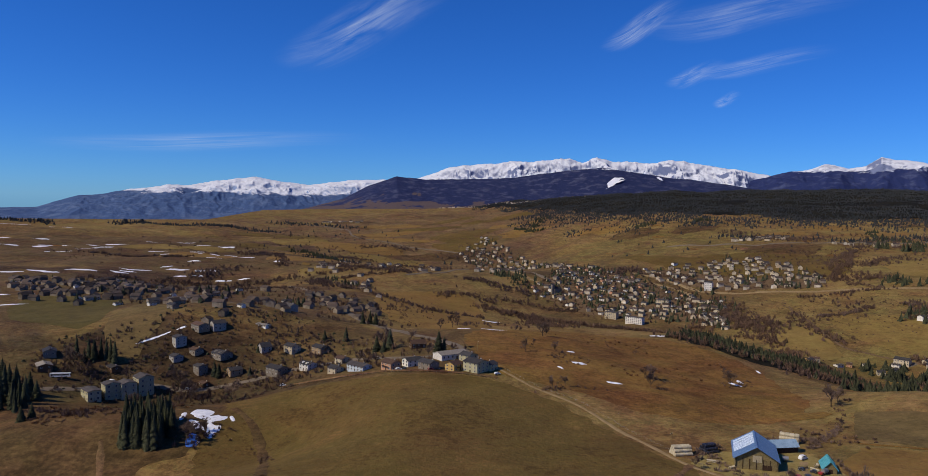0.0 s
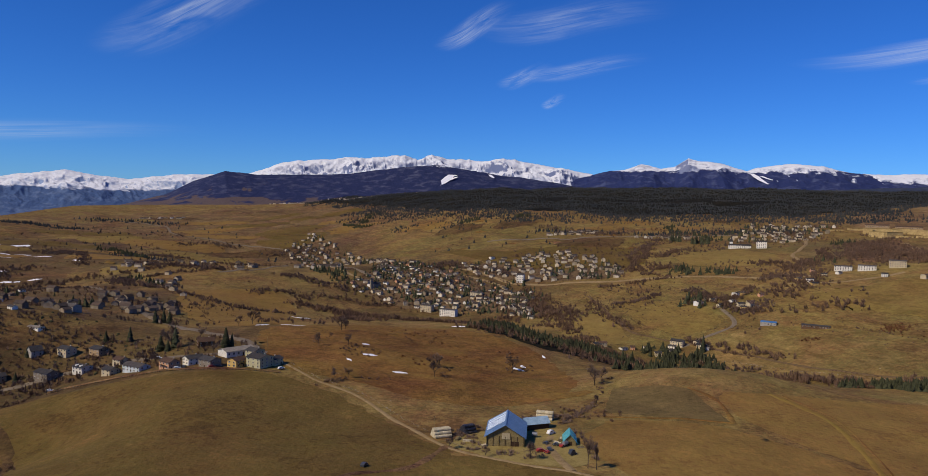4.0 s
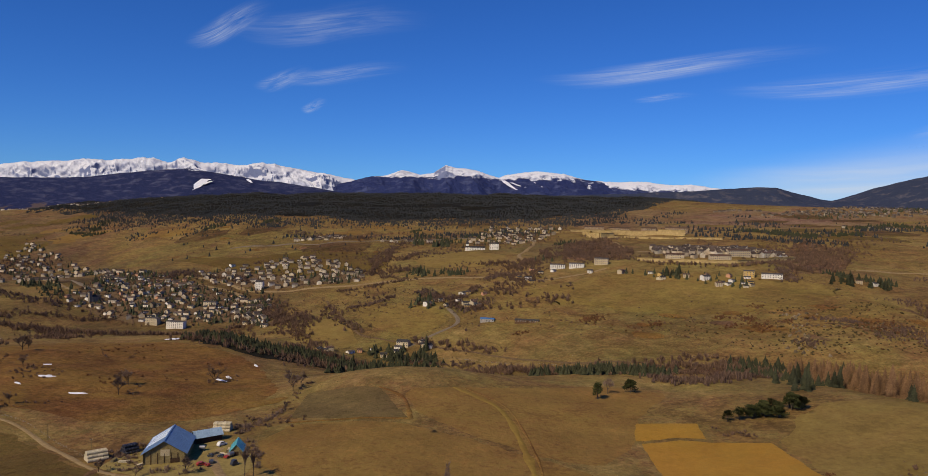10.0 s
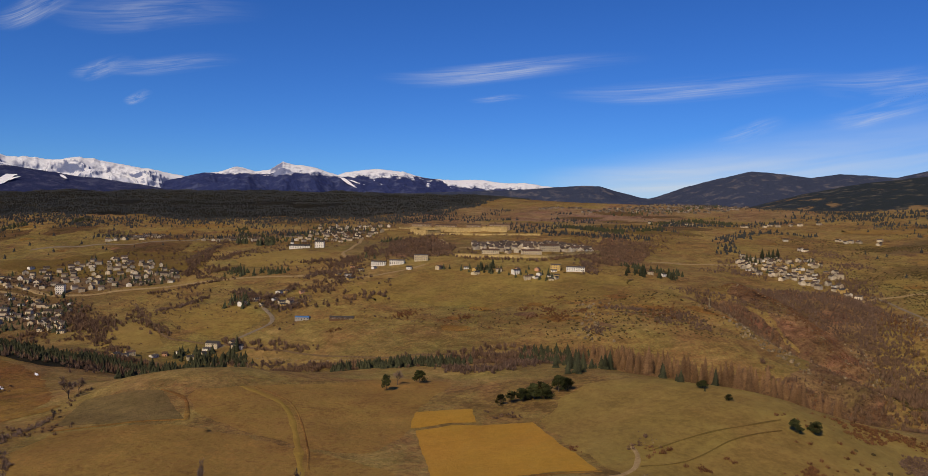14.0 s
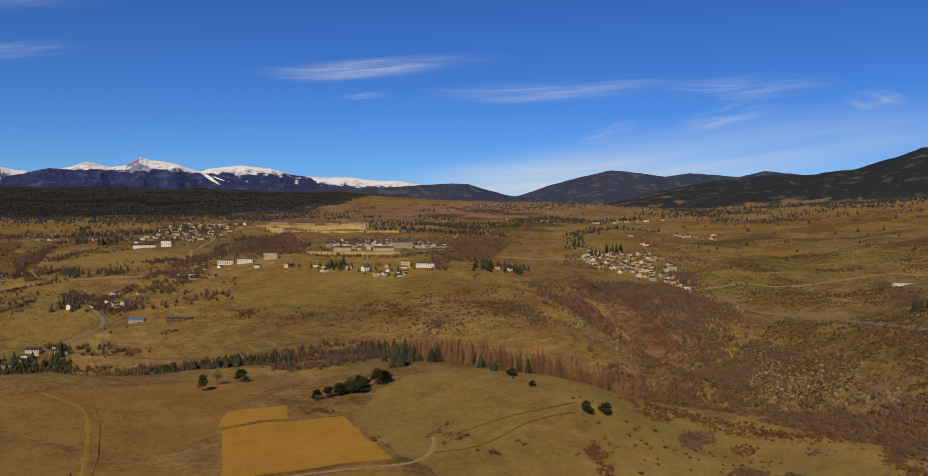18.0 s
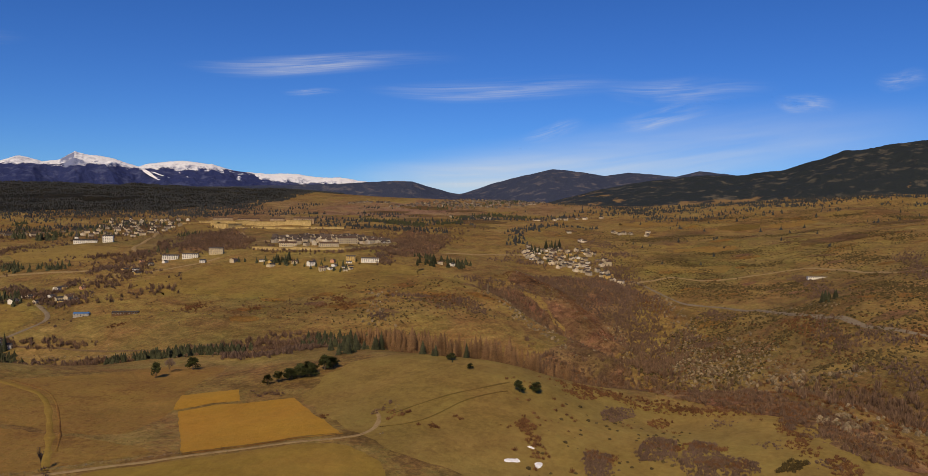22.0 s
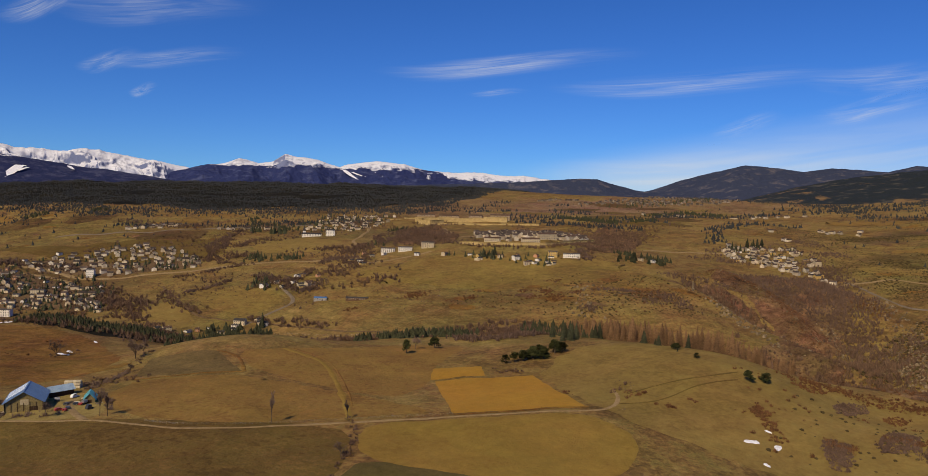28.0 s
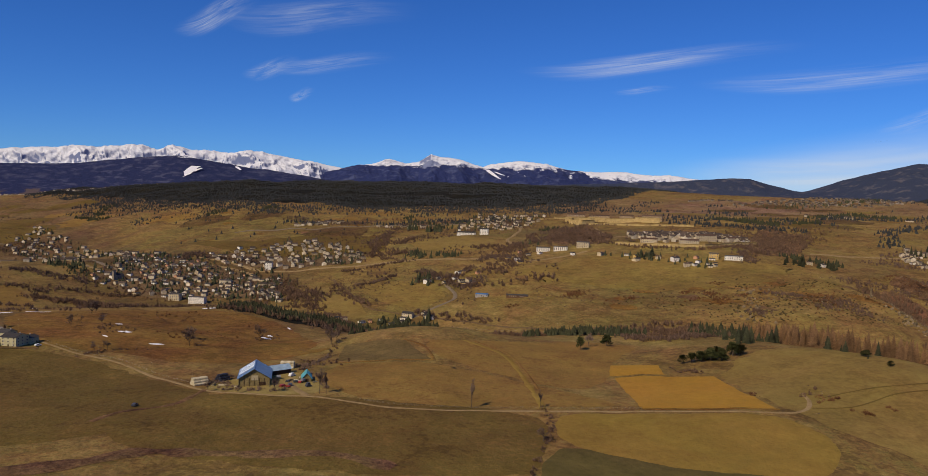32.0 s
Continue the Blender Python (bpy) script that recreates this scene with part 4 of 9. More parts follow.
rut([(105, 335), (84, 305), (58, 298), (41, 282)], 4.0, "brown grassy bank in the meadow", "scrub_floor")
rut([(-20, 226), (30, 222), (59, 226), (92, 208), (127, 191), (145, 165)], 10.0, "rough brown bank across the meadow", "scrub_floor")
rut([(-141, 463), (-118, 430), (-100, 380), (-83, 310)], 6.0, "brown rough strip across the pasture", "rough")
rut([(-196, 406), (-180, 370), (-162, 325), (-150, 290)], 3.0, "dark ditch in the grass", "scrub_floor")
rut([(-127, 526), (-73, 509), (-32, 498), (7, 489), (24, 484)], 2.2, "dark stone field wall below the hamlet", "scrub_floor", 1.1)
rut([(86, 476), (110, 455), (133, 438), (182, 428), (218, 442)], 12.0, "dark rough bank on the hill", "heath")
rut([(303, 185), (330, 168), (366, 147)], 2.0, "brown edge of the stubble field", "heath")
rut([(268, 407), (272, 380), (258, 340)], 2.5, "brown edge of the ploughed field", "heath")
rut([(200, 372), (230, 358), (258, 340)], 2.0, "brown edge of the ploughed field", "heath")



# ---- kinds of things ----
def shape(name, boxes=(), prisms=(), mats=(), slots=None):
    """One mesh of boxes (cx, cy, cz, sx, sy, sz) and prisms (outline in x, z; y0; y1)."""
    bm = bmesh.new()
    for i, b in enumerate(boxes):
        cx, cy, cz, sx, sy, sz = b[:6]
        vs = [bm.verts.new((cx + sx * a, cy + sy * q, cz + sz * c)) for a in (-0.5, 0.5) for q in (-0.5, 0.5) for c in (-0.5, 0.5)]
        for q in ((0, 1, 3, 2), (4, 6, 7, 5), (0, 4, 5, 1), (2, 3, 7, 6), (0, 2, 6, 4), (1, 5, 7, 3)):
            face = bm.faces.new([vs[k] for k in q])
            face.material_index = slots[i] if slots else 0
    for outline, y0, y1 in prisms:
        a = [bm.verts.new((x, y0, z)) for x, z in outline]
        b = [bm.verts.new((x, y1, z)) for x, z in outline]
        n = len(a)
        bm.faces.new(a)
        bm.faces.new(b[::-1])
        for k in range(n):
            bm.faces.new([a[(k + 1) % n], a[k], b[k], b[(k + 1) % n]])
    bmesh.ops.recalc_face_normals(bm, faces=bm.faces)
    me = bpy.data.meshes.new(name)
    bm.to_mesh(me)
    bm.free()
    for m in mats:
        me.materials.append(m)
    return me


def part(name, me, parent, at=(0, 0, 0), turn=0.0, label=""):
    ob = new(name, me)
    ob.parent = parent
    ob.matrix_basis = pose(*at, 0, 0, turn)
    if label:
        ob["label"] = label
    return ob


MODELS = {}


def place(key, build, m):
    """Puts a model at the pose m: built the first time, copied after that."""
    if key not in MODELS:
        MODELS[key] = build()
        MODELS[key].matrix_basis = m
        return MODELS[key]
    return copy_thing(MODELS[key], m)


WINDOW = {}


def window_mesh(w, h):
    if (w, h) not in WINDOW:
        # an outer frame that steps back to the pane, in one piece
        rings = [(w / 2 + 0.18, h / 2 + 0.18, 0.1), (w / 2 + 0.18, h / 2 + 0.18, -0.1), (w / 2, h / 2, -0.1), (w / 2, h / 2, 0.02)]
        v = [(sx * x, y, sz * z) for x, z, y in rings for sx, sz in ((-1, -1), (1, -1), (1, 1), (-1, 1))]
        f = [(4 * r + i, 4 * r + (i + 1) % 4, 4 * r + 4 + (i + 1) % 4, 4 * r + 4 + i) for r in range(3) for i in range(4)] + [(12, 13, 14, 15)]
        me = mesh_from("window", np.array(v), [np.array(f)], [M["frame"], M["glass"]])
        me.polygons[12].material_index = 1
        WINDOW[(w, h)] = me
    return WINDOW[(w, h)]


PANES = {}


def add_window(parent, at, turn=0.0, panes=False, w=1.05, h=1.3):
    """A framed window; near ones carry a pane of their own."""
    if not panes:
        return part("window", window_mesh(w, h), parent, at=at, turn=turn)
    if "frame" not in PANES:
        rings = [(w / 2 + 0.18, h / 2 + 0.18, 0.1), (w / 2 + 0.18, h / 2 + 0.18, -0.1), (w / 2, h / 2, -0.1), (w / 2, h / 2, 0.1)]
        v = [(sx * x, y, sz * z) for x, z, y in rings for sx, sz in ((-1, -1), (1, -1), (1, 1), (-1, 1))]
        f = [(4 * r + i, 4 * r + (i + 1) % 4, 4 * ((r + 1) % 4) + (i + 1) % 4, 4 * ((r + 1) % 4) + i) for r in range(4) for i in range(4)]
        PANES["frame"] = mesh_from("window", np.array(v), [np.array(f)], [M["frame"]])
        PANES["pane"] = shape("pane", [(0, 0.02, 0, w + 0.02, 0.03, h + 0.02)], mats=[M["glass"]])
    frame_ = part("window", PANES["frame"], parent, at=at, turn=turn)
    part("pane", PANES["pane"], frame_)
    return frame_


def house(w, d, h, pitch, wall, roof, label, sides="fr", chimney=True, storeys=2, over=0.5, balcony=False, dormer=False, group="village houses", category="house", name="house", panes=False):
    """A gabled house: w along the ridge (x), d across, walls h high. sides: walls with windows (front, back, right, left)."""
    root = tagged(new(name), label, category, group)
    g = d / 2 * math.tan(radians(pitch))
    # walls with gables, a little below ground on the slope
    me = shape("wall", prisms=[([(-d / 2, -2.5), (d / 2, -2.5), (d / 2, h), (0, h + g), (-d / 2, h)], -w / 2, w / 2)], mats=[M["wall_" + wall]])
    part("wall", me, root, turn=90)
    e, t = d / 2 + over, 0.22
    ez = h - over * math.tan(radians(pitch))
    for sgn in (1, -1):
        outline = [(0, h + g + 0.02), (sgn * e, ez + 0.02), (sgn * e, ez + t), (0, h + g + t + 0.06)]
        part("roof_slope", shape("roof_slope", prisms=[(outline, -w / 2 - over, w / 2 + over)], mats=[M["roof_" + roof]]), root, turn=90)
    if chimney:
        part("chimney", shape("chimney", [(0, 0, 0.1, 0.8, 0.6, 1.8), (0, 0, 1.05, 1.0, 0.8, 0.16)], mats=[M["wall_grey"]]), root, at=(w * 0.22, d * 0.14, h + g * 0.72 + 0.3))
    sh = h / storeys
    for s in range(storeys):
        z = sh * s + sh * 0.55
        n = max(2, int(w / 3.4))
        for i in range(n):
            x = (i + 0.5) / n * w - w / 2
            if "f" in sides and not (s == 0 and i == n // 2):
                add_window(root, (x, -d / 2 - 0.03, z), 0, panes)
            if "b" in sides:
                add_window(root, (x, d / 2 + 0.03, z), 180, panes)
        n = max(1, int(d / 3.8))
        for i in range(n):
            y = (i + 0.5) / n * d - d / 2
            if "r" in sides:
                add_window(root, (w / 2 + 0.03, y, z), 90, panes)
            if "l" in sides:
                add_window(root, (-w / 2 - 0.03, y, z), -90, panes)
    if "f" in sides:
        n = max(2, int(w / 3.4))
        part("door", shape("door", [(0, 0, 1.05, 1.1, 0.1, 2.1), (0, -0.02, 2.17, 1.4, 0.14, 0.14)], mats=[M["dark_wood"], M["frame"]], slots=[0, 1]), root, at=((n // 2 + 0.5) / n * w - w / 2, -d / 2 - 0.03, 0))
    if balcony:
        me = shape("balcony", [(0, -0.6, 0, w * 0.6, 1.2, 0.15)] + [(i * 0.5 - w * 0.3 + 0.2, -1.15, 0.5, 0.06, 0.06, 0.9) for i in range(int(w * 1.2))] + [(0, -1.15, 0.98, w * 0.6, 0.1, 0.08)], mats=[M["dark_wood"]])
        part("balcony", me, root, at=(0, -d / 2, sh))
    if dormer:
        for x in (-w * 0.22, w * 0.22):
            me = shape("dormer", prisms=[([(-0.9, 0), (0.9, 0), (0.9, 1.2), (0, 1.9), (-0.9, 1.2)], 0, 2.2)], mats=[M["wall_" + wall]])
            part("dormer", me, root, at=(x, -d * 0.42, h + 0.3))
    return root


def sink(x, y, r):
    """The lowest ground within a footprint, so that a building stands in it."""
    a = np.arange(8) * math.pi / 4
    return float(np.mean(land(x + 0.6 * r * np.cos(a), y + 0.6 * r * np.sin(a))))


def conifer(h, r, seed, mat="conifer", label="tall dark green spruce", group="conifers", tiers=15, spokes=12, name="conifer"):
    """A conical tree: a tapered trunk and tiers of uneven drooping boughs."""
    rng = random.Random(seed)
    root = tagged(new(name), label, "tree", group)
    bm = bmesh.new()
    bmesh.ops.create_cone(bm, cap_ends=True, segments=6, radius1=h * 0.018, radius2=0.02, depth=h * 0.96, matrix=Matrix.Translation((0, 0, h * 0.48)))
    me = bpy.data.meshes.new("trunk")
    bm.to_mesh(me), bm.free()
    me.materials.append(M["bark"])
    part("trunk", me, root)
    v, f = [], []
    for t in range(tiers):
        k = t / (tiers - 1)
        z = h * (0.08 + 0.9 * k)
        reach = r * (1 - k) ** 0.8 + 0.12
        for s in range(spokes):
            a = 2 * math.pi * (s + rng.random() * 0.8) / spokes
            q = reach * rng.uniform(0.65, 1.12)
            dz = q * rng.uniform(0.18, 0.5)
            half = (0.24 if mat == "larch" else 0.42) * q + 0.1
            c, sn = math.cos(a), math.sin(a)
            base = len(v)
            v += [(0, 0, z + h * 0.07), (c * q * 0.6 - sn * half, sn * q * 0.6 + c * half, z - dz * 0.5), (c * q, sn * q, z - dz), (c * q * 0.6 + sn * half, sn * q * 0.6 - c * half, z - dz * 0.5)]
            f += [(base, base + 1, base + 2), (base, base + 2, base + 3)]
    part("crown", mesh_from("crown", v, [np.array(f)], [M[mat]]), root)
    return root


def tufts(clumps, n, size, rng):
    """Many small leaf-like faces round clump centres (x, y, z, radius)."""
    v, f = [], []
    for cx, cy, cz, cr in clumps:
        for _ in range(n):
            d = Vector((rng.gauss(0, 1), rng.gauss(0, 1), rng.gauss(0, 0.8))).normalized() * cr * rng.uniform(0.45, 1.08)
            c = Vector((cx, cy, cz)) + d
            a = Vector((rng.gauss(0, 1), rng.gauss(0, 1), rng.gauss(0, 1))).normalized() * size * rng.uniform(0.6, 1.3)
            b = a.orthogonal().normalized() * size * rng.uniform(0.4, 0.9)
            k = len(v)
            v += [tuple(c - a), tuple(c + b), tuple(c + a), tuple(c - b)]
            f.append((k, k + 1, k + 2, k + 3))
    return v, f


def limb_mesh(segments):
    """Tapered limbs (start, end, radius, radius) in one mesh."""
    v, f = [], []
    for p, q, r0, r1 in segments:
        d = (q - p).normalized()
        s = d.orthogonal().normalized()
        t = d.cross(s)
        k = len(v)
        for c, r in ((p, r0), (q, r1)):
            for i in range(3):
                a = 2 * math.pi * i / 3
                v.append(tuple(c + (s * math.cos(a) + t * math.sin(a)) * r))
        f += [(k + i, k + (i + 1) % 3, k + 3 + (i + 1) % 3, k + 3 + i) for i in range(3)]
    return v, f


def grow(p, d, length, radius, depth, rng, out, spread=0.7, ends=None):
    q = p + d * length
    out.append((p, q, radius, radius * 0.6))
    if depth == 0:
        if ends is not None:
            ends.append(q)
        return
    for _ in range(rng.choice((3, 4, 4)) if depth < 5 else 5):
        e = (d + Vector((rng.gauss(0, spread), rng.gauss(0, spread), rng.gauss(0.15, spread * 0.6)))).normalized()
        grow(p + d * length * rng.uniform(0.45, 1.0), e, length * rng.uniform(0.55, 0.82), radius * 0.55, depth - 1, rng, out, spread, ends)


def bare_tree(h, seed, label="bare leafless tree with fine grey-brown twigs", group="bare trees", spread=0.5):
    """A leafless tree: trunk and limbs, with a haze of twigs."""
    rng = random.Random(seed)
    root = tagged(new("bare_tree"), label, "tree", group)
    segs, ends = [], []
    grow(Vector((0, 0, -0.3)), Vector((0, 0, 1)), h * 0.36, h * 0.022, 5, rng, segs, spread, ends)
    trunk = [s for s in segs if s[2] > h * 0.006]
    twigs = [(a, b, max(r0, 0.05), 0.03) for a, b, r0, r1 in segs if r0 <= h * 0.006]
    v, f = limb_mesh(trunk)
    part("trunk", mesh_from("trunk", v, [np.array(f)], [M["bark"]]), root)
    v, f = limb_mesh(twigs)
    part("crown", mesh_from("crown", v, [np.array(f)], [M["twigs"]]), root)
    return root


def pine(h, r, seed, label="rounded dark green mountain pine", group="pines"):
    """A round-headed pine: forked trunk and clumps of needles."""
    rng = random.Random(seed)
    root = tagged(new("pine_tree"), label, "tree", group)
    segs = [(Vector((0, 0, -0.3)), Vector((0.1 * r, 0, h * 0.45)), h * 0.03, h * 0.02)]
    clumps = []
    for i in range(16):
        a, k = rng.uniform(0, 6.28), rng.random()
        z = h * (0.28 + 0.62 * k)
        q = r * (0.75 - 0.55 * k) * rng.uniform(0.5, 1.15)
        c = Vector((q * math.cos(a), q * math.sin(a), z))
        clumps.append((c.x, c.y, c.z, r * rng.uniform(0.3, 0.46)))
        segs.append((Vector((0, 0, z * 0.6)), c, h * 0.012, h * 0.004))
    v, f = limb_mesh(segs)
    part("trunk", mesh_from("trunk", v, [np.array(f)], [M["bark"]]), root)
    v, f = tufts(clumps, 60, r * 0.12, rng)
    part("crown", mesh_from("crown", v, [np.array(f)], [M["pine"]]), root)
    return root


def forest(name, xs, ys, hs, mat, label, slim=0.2, seed=0, sides=7, tiers=3, category="forest"):
    """Conifers too many to count, as one object: three ragged skirts a tree."""
    rng = np.random.RandomState(seed)
    n = len(xs)
    zs = land(xs, ys) - 0.5
    v = np.zeros((n, tiers, sides + 1, 3))
    for t in range(tiers):
        k = t / tiers
        rad = hs * slim * (1 - k) * 1.15
        a = 2 * np.pi * np.arange(sides)[None, :] / sides + rng.rand(n, 1) * 6.28
        jag = np.where(np.arange(sides) % 2 == 0, 1.2, 0.65)[None, :] * rng.uniform(0.7, 1.25, (n, sides))
        v[:, t, :sides, 0] = xs[:, None] + rad[:, None] * jag * np.cos(a)
        v[:, t, :sides, 1] = ys[:, None] + rad[:, None] * jag * np.sin(a)
        v[:, t, :sides, 2] = (zs + hs * (0.1 + 0.85 * k) - 0.1 * hs)[:, None] + rng.uniform(-0.04, 0.04, (n, sides)) * hs[:, None]
        v[:, t, sides] = np.stack([xs, ys, zs + hs * min(1.0, 0.5 + 0.95 * k * 0.75)], -1)
    base = (np.arange(n * tiers) * (sides + 1))[:, None]
    i = np.arange(sides)
    f = np.stack([np.broadcast_to(i, (n * tiers, sides)) + base, np.broadcast_to((i + 1) % sides, (n * tiers, sides)) + base, np.full((n * tiers, sides), sides) + base], -1).reshape(-1, 3)
    return tagged(new(name, mesh_from(name, v.reshape(-1, 3), [f], [mat])), label, category, kind="stuff")


def brush(name, xs, ys, hs, mat, label, spikes=26, wide=0.75, thick=0.09, seed=0, upright=0.5, category="shrubs"):
    """Leafless bushes and thickets: bundles of fine upright twigs, as one object."""
    rng = np.random.RandomState(seed)
    n = len(xs)
    zs = land(xs, ys) - 0.1
    a, k = rng.rand(n, spikes) * 6.28, np.sqrt(rng.rand(n, spikes))
    h = hs[:, None] * rng.uniform(0.55, 1.05, (n, spikes)) * (1 - 0.45 * k * k)
    bx, by = xs[:, None] + 0.35 * wide * hs[:, None] * k * np.cos(a), ys[:, None] + 0.35 * wide * hs[:, None] * k * np.sin(a)
    tx, ty = xs[:, None] + wide * hs[:, None] * k * np.cos(a) * (1.1 - upright * 0.5), ys[:, None] + wide * hs[:, None] * k * np.sin(a) * (1.1 - upright * 0.5)
    w = thick * hs[:, None] * rng.uniform(0.6, 1.4, (n, spikes))
    b = rng.rand(n, spikes) * 6.28
    z0 = np.broadcast_to(zs[:, None], h.shape)
    v = np.stack([np.stack([bx, by, z0], -1), np.stack([(bx + tx) / 2 + w * np.cos(b), (by + ty) / 2 + w * np.sin(b), z0 + h * 0.6], -1), np.stack([tx, ty, z0 + h], -1), np.stack([(bx + tx) / 2 - w * np.cos(b), (by + ty) / 2 - w * np.sin(b), z0 + h * 0.55], -1)], 2)
    f = np.arange(n * spikes * 4).reshape(-1, 4)
    return tagged(new(name, mesh_from(name, v.reshape(-1, 3), [f], [mat])), label, category, kind="stuff")


def low_bushes(name, xs, ys, hs, mat, label, seed=0, category="bushes"):
    """Small rounded evergreen bushes: uneven domes of eight facets, as one object."""
    rng = np.random.RandomState(seed)
    n, s = len(xs), 7
    zs = land(xs, ys) - 0.15
    a = 2 * np.pi * np.arange(s)[None, :] / s + rng.rand(n, 1)
    v = np.zeros((n, 2 * s + 1, 3))
    for j, (rk, zk) in enumerate(((0.9, 0.0), (0.75, 0.6))):
        jag = rng.uniform(0.6, 1.25, (n, s)) * hs[:, None] * rk
        v[:, j * s:(j + 1) * s, 0], v[:, j * s:(j + 1) * s, 1] = xs[:, None] + jag * np.cos(a), ys[:, None] + jag * np.sin(a)
        v[:, j * s:(j + 1) * s, 2] = zs[:, None] + hs[:, None] * (zk + rng.uniform(-0.12, 0.12, (n, s)) * (j > 0))
    v[:, 2 * s] = np.stack([xs, ys, zs + hs], -1)
    i = np.arange(s)
    q = np.stack([i, (i + 1) % s, s + (i + 1) % s, s + i], -1)
    t = np.stack([s + i, s + (i + 1) % s, np.full(s, 2 * s)], -1)
    base = (np.arange(n) * (2 * s + 1))[:, None, None]
    return tagged(new(name, mesh_from(name, v.reshape(-1, 3), [(q[None] + base).reshape(-1, 4), (t[None] + base).reshape(-1, 3)], [mat])), label, category, kind="stuff")


def scatter(poly, n, seed, gap=0.0):
    """Random places inside an outline, at least gap apart."""
    rng = np.random.RandomState(seed)
    p = np.array(poly, float)
    pts = np.zeros((0, 2))
    tries = 0
    while len(pts) < n and tries < 60:
        c = rng.rand(n * 3, 2) * (p.max(0) - p.min(0)) + p.min(0)
        c = c[inside(c[:, 0], c[:, 1], poly)]
        if gap:
            for q in c:
                if len(pts) >= n:
                    break
                if not len(pts) or np.min(np.hypot(*(pts - q).T)) > gap:
                    pts = np.vstack([pts, q])
        else:
            pts = np.vstack([pts, c])
        tries += 1
    return pts[:n]


def scatter_along(line, half, n, seed):
    """Random places in a strip along a line."""
    rng = np.random.RandomState(seed)
    c = curve_through(line, 4.0)
    k = rng.randint(0, len(c), n)
    return c[k] + rng.normal(0, half * 0.5, (n, 2))


def clumped(poly, n, seed, size, cut):
    """Random places inside an outline, gathered in patches of about that size."""
    p = scatter(poly, n, seed)
    keep = fuzz(p[:, 0], p[:, 1], size, seed) + 0.5 * fuzz(p[:, 0], p[:, 1], size * 0.4, seed + 1) > cut
    return p[keep]


def clumps_at(spots, n, spread, seed):
    """n random places round each spot."""
    rng = np.random.RandomState(seed)
    return np.vstack([np.array([[x, y]]) + rng.normal(0, spread, (n, 2)) for x, y in spots])


def along_contours(poly, n, length, seed, step=2.6, jitter=1.3):
    """Places in lines that keep to one height, as field banks and old terraces do."""
    rng = np.random.RandomState(seed)
    p = scatter(poly, n, seed)
    reach = rng.uniform(0.4, 1.0, n) * length
    out = []
    for k in range(int(length / step)):
        gx, gy = (land(p[:, 0] + 12, p[:, 1]) - land(p[:, 0] - 12, p[:, 1])) / 24, (land(p[:, 0], p[:, 1] + 12) - land(p[:, 0], p[:, 1] - 12)) / 24
        g = np.hypot(gx, gy) + 1e-6
        p = p + np.stack([-gy / g, gx / g], -1) * step
        live = (k * step < reach) & (rng.rand(n) > 0.3)
        out.append(p[live] + rng.normal(0, jitter, (int(live.sum()), 2)))
    return np.vstack(out)


# strips of old fields on the far plateau and the eastern slopes
def field_strips(outline, n, seed, long_, lean):
    rng = random.Random(seed)
    for i, (x, y) in enumerate(scatter(outline, n, seed, long_ * 0.55)):
        w, d, turn = rng.uniform(0.5, 1.0) * long_, rng.uniform(0.2, 0.5) * long_, lean + rng.uniform(-25, 25)
        c, q = math.cos(radians(turn)), math.sin(radians(turn))
        corners = [(x + c * u * w / 2 - q * v * d / 2, y + q * u * w / 2 + c * v * d / 2) for u, v in ((-1, -1), (0, -1.1), (1, -0.8), (1.05, 0.9), (0, 1.1), (-0.9, 1))]
        kind_, words = (("pasture", "olive-brown grazed strip of the plateau"), ("rough", "dark strip of rough grass on the plateau"), ("meadow", "pale dry hay strip on the plateau"), ("slope_pasture", "yellow-green pasture strip on the plateau"))[rng.randrange(4)]
        field(corners, kind_, words, max(8.0, long_ / 14), 0.9, long_ / 26, seed + i, 1, name="field_strip")


field_strips([(-700, 1500), (-150, 1350), (0, 1700), (250, 2200), (0, 3000), (-500, 2900)], 24, 950, 260, 10)
field_strips([(300, 1950), (520, 1400), (980, 1300), (1000, 1560), (600, 1800)], 9, 980, 180, -20)
field_strips([(1250, 1250), (1350, 750), (1900, 750), (1850, 1300)], 12, 1000, 200, -50)
field_strips([(1250, 330), (1300, 0), (1900, -50), (1950, 550), (1500, 600)], 14, 1020, 170, 120)


# ---- woods and scrub ----
def heights(n, lo, hi, seed):
    return np.random.RandomState(seed).uniform(lo, hi, n)


# the dark forest that covers the hill behind the villages
FOREST_EDGE = [(30, 3050), (250, 2500), (357, 2195), (480, 2000), (606, 1880), (800, 1760), (1000, 1640), (1110, 1560), (1230, 1480), (1400, 1530), (1600, 1640), (1850, 1800), (2200, 2050), (2600, 2350), (2400, 3000), (1400, 3300), (600, 3500), (60, 3500)]
p = scatter(FOREST_EDGE, 52000, 1)
thin = fuzz(p[:, 0], p[:, 1], 210, 2) + 0.5 * fuzz(p[:, 0], p[:, 1], 80, 3)
p = p[thin > -0.75]
forest("forest", p[:, 0], p[:, 1], heights(len(p), 4.5, 9, 1), M["forest"], "dense dark conifer forest over the whole hill", 0.34, 1, sides=5, tiers=2)
EDGE = [(240, 2500), (357, 2195), (480, 2000), (606, 1880), (800, 1760), (1000, 1640), (1110, 1560), (1230, 1470), (1420, 1590)]
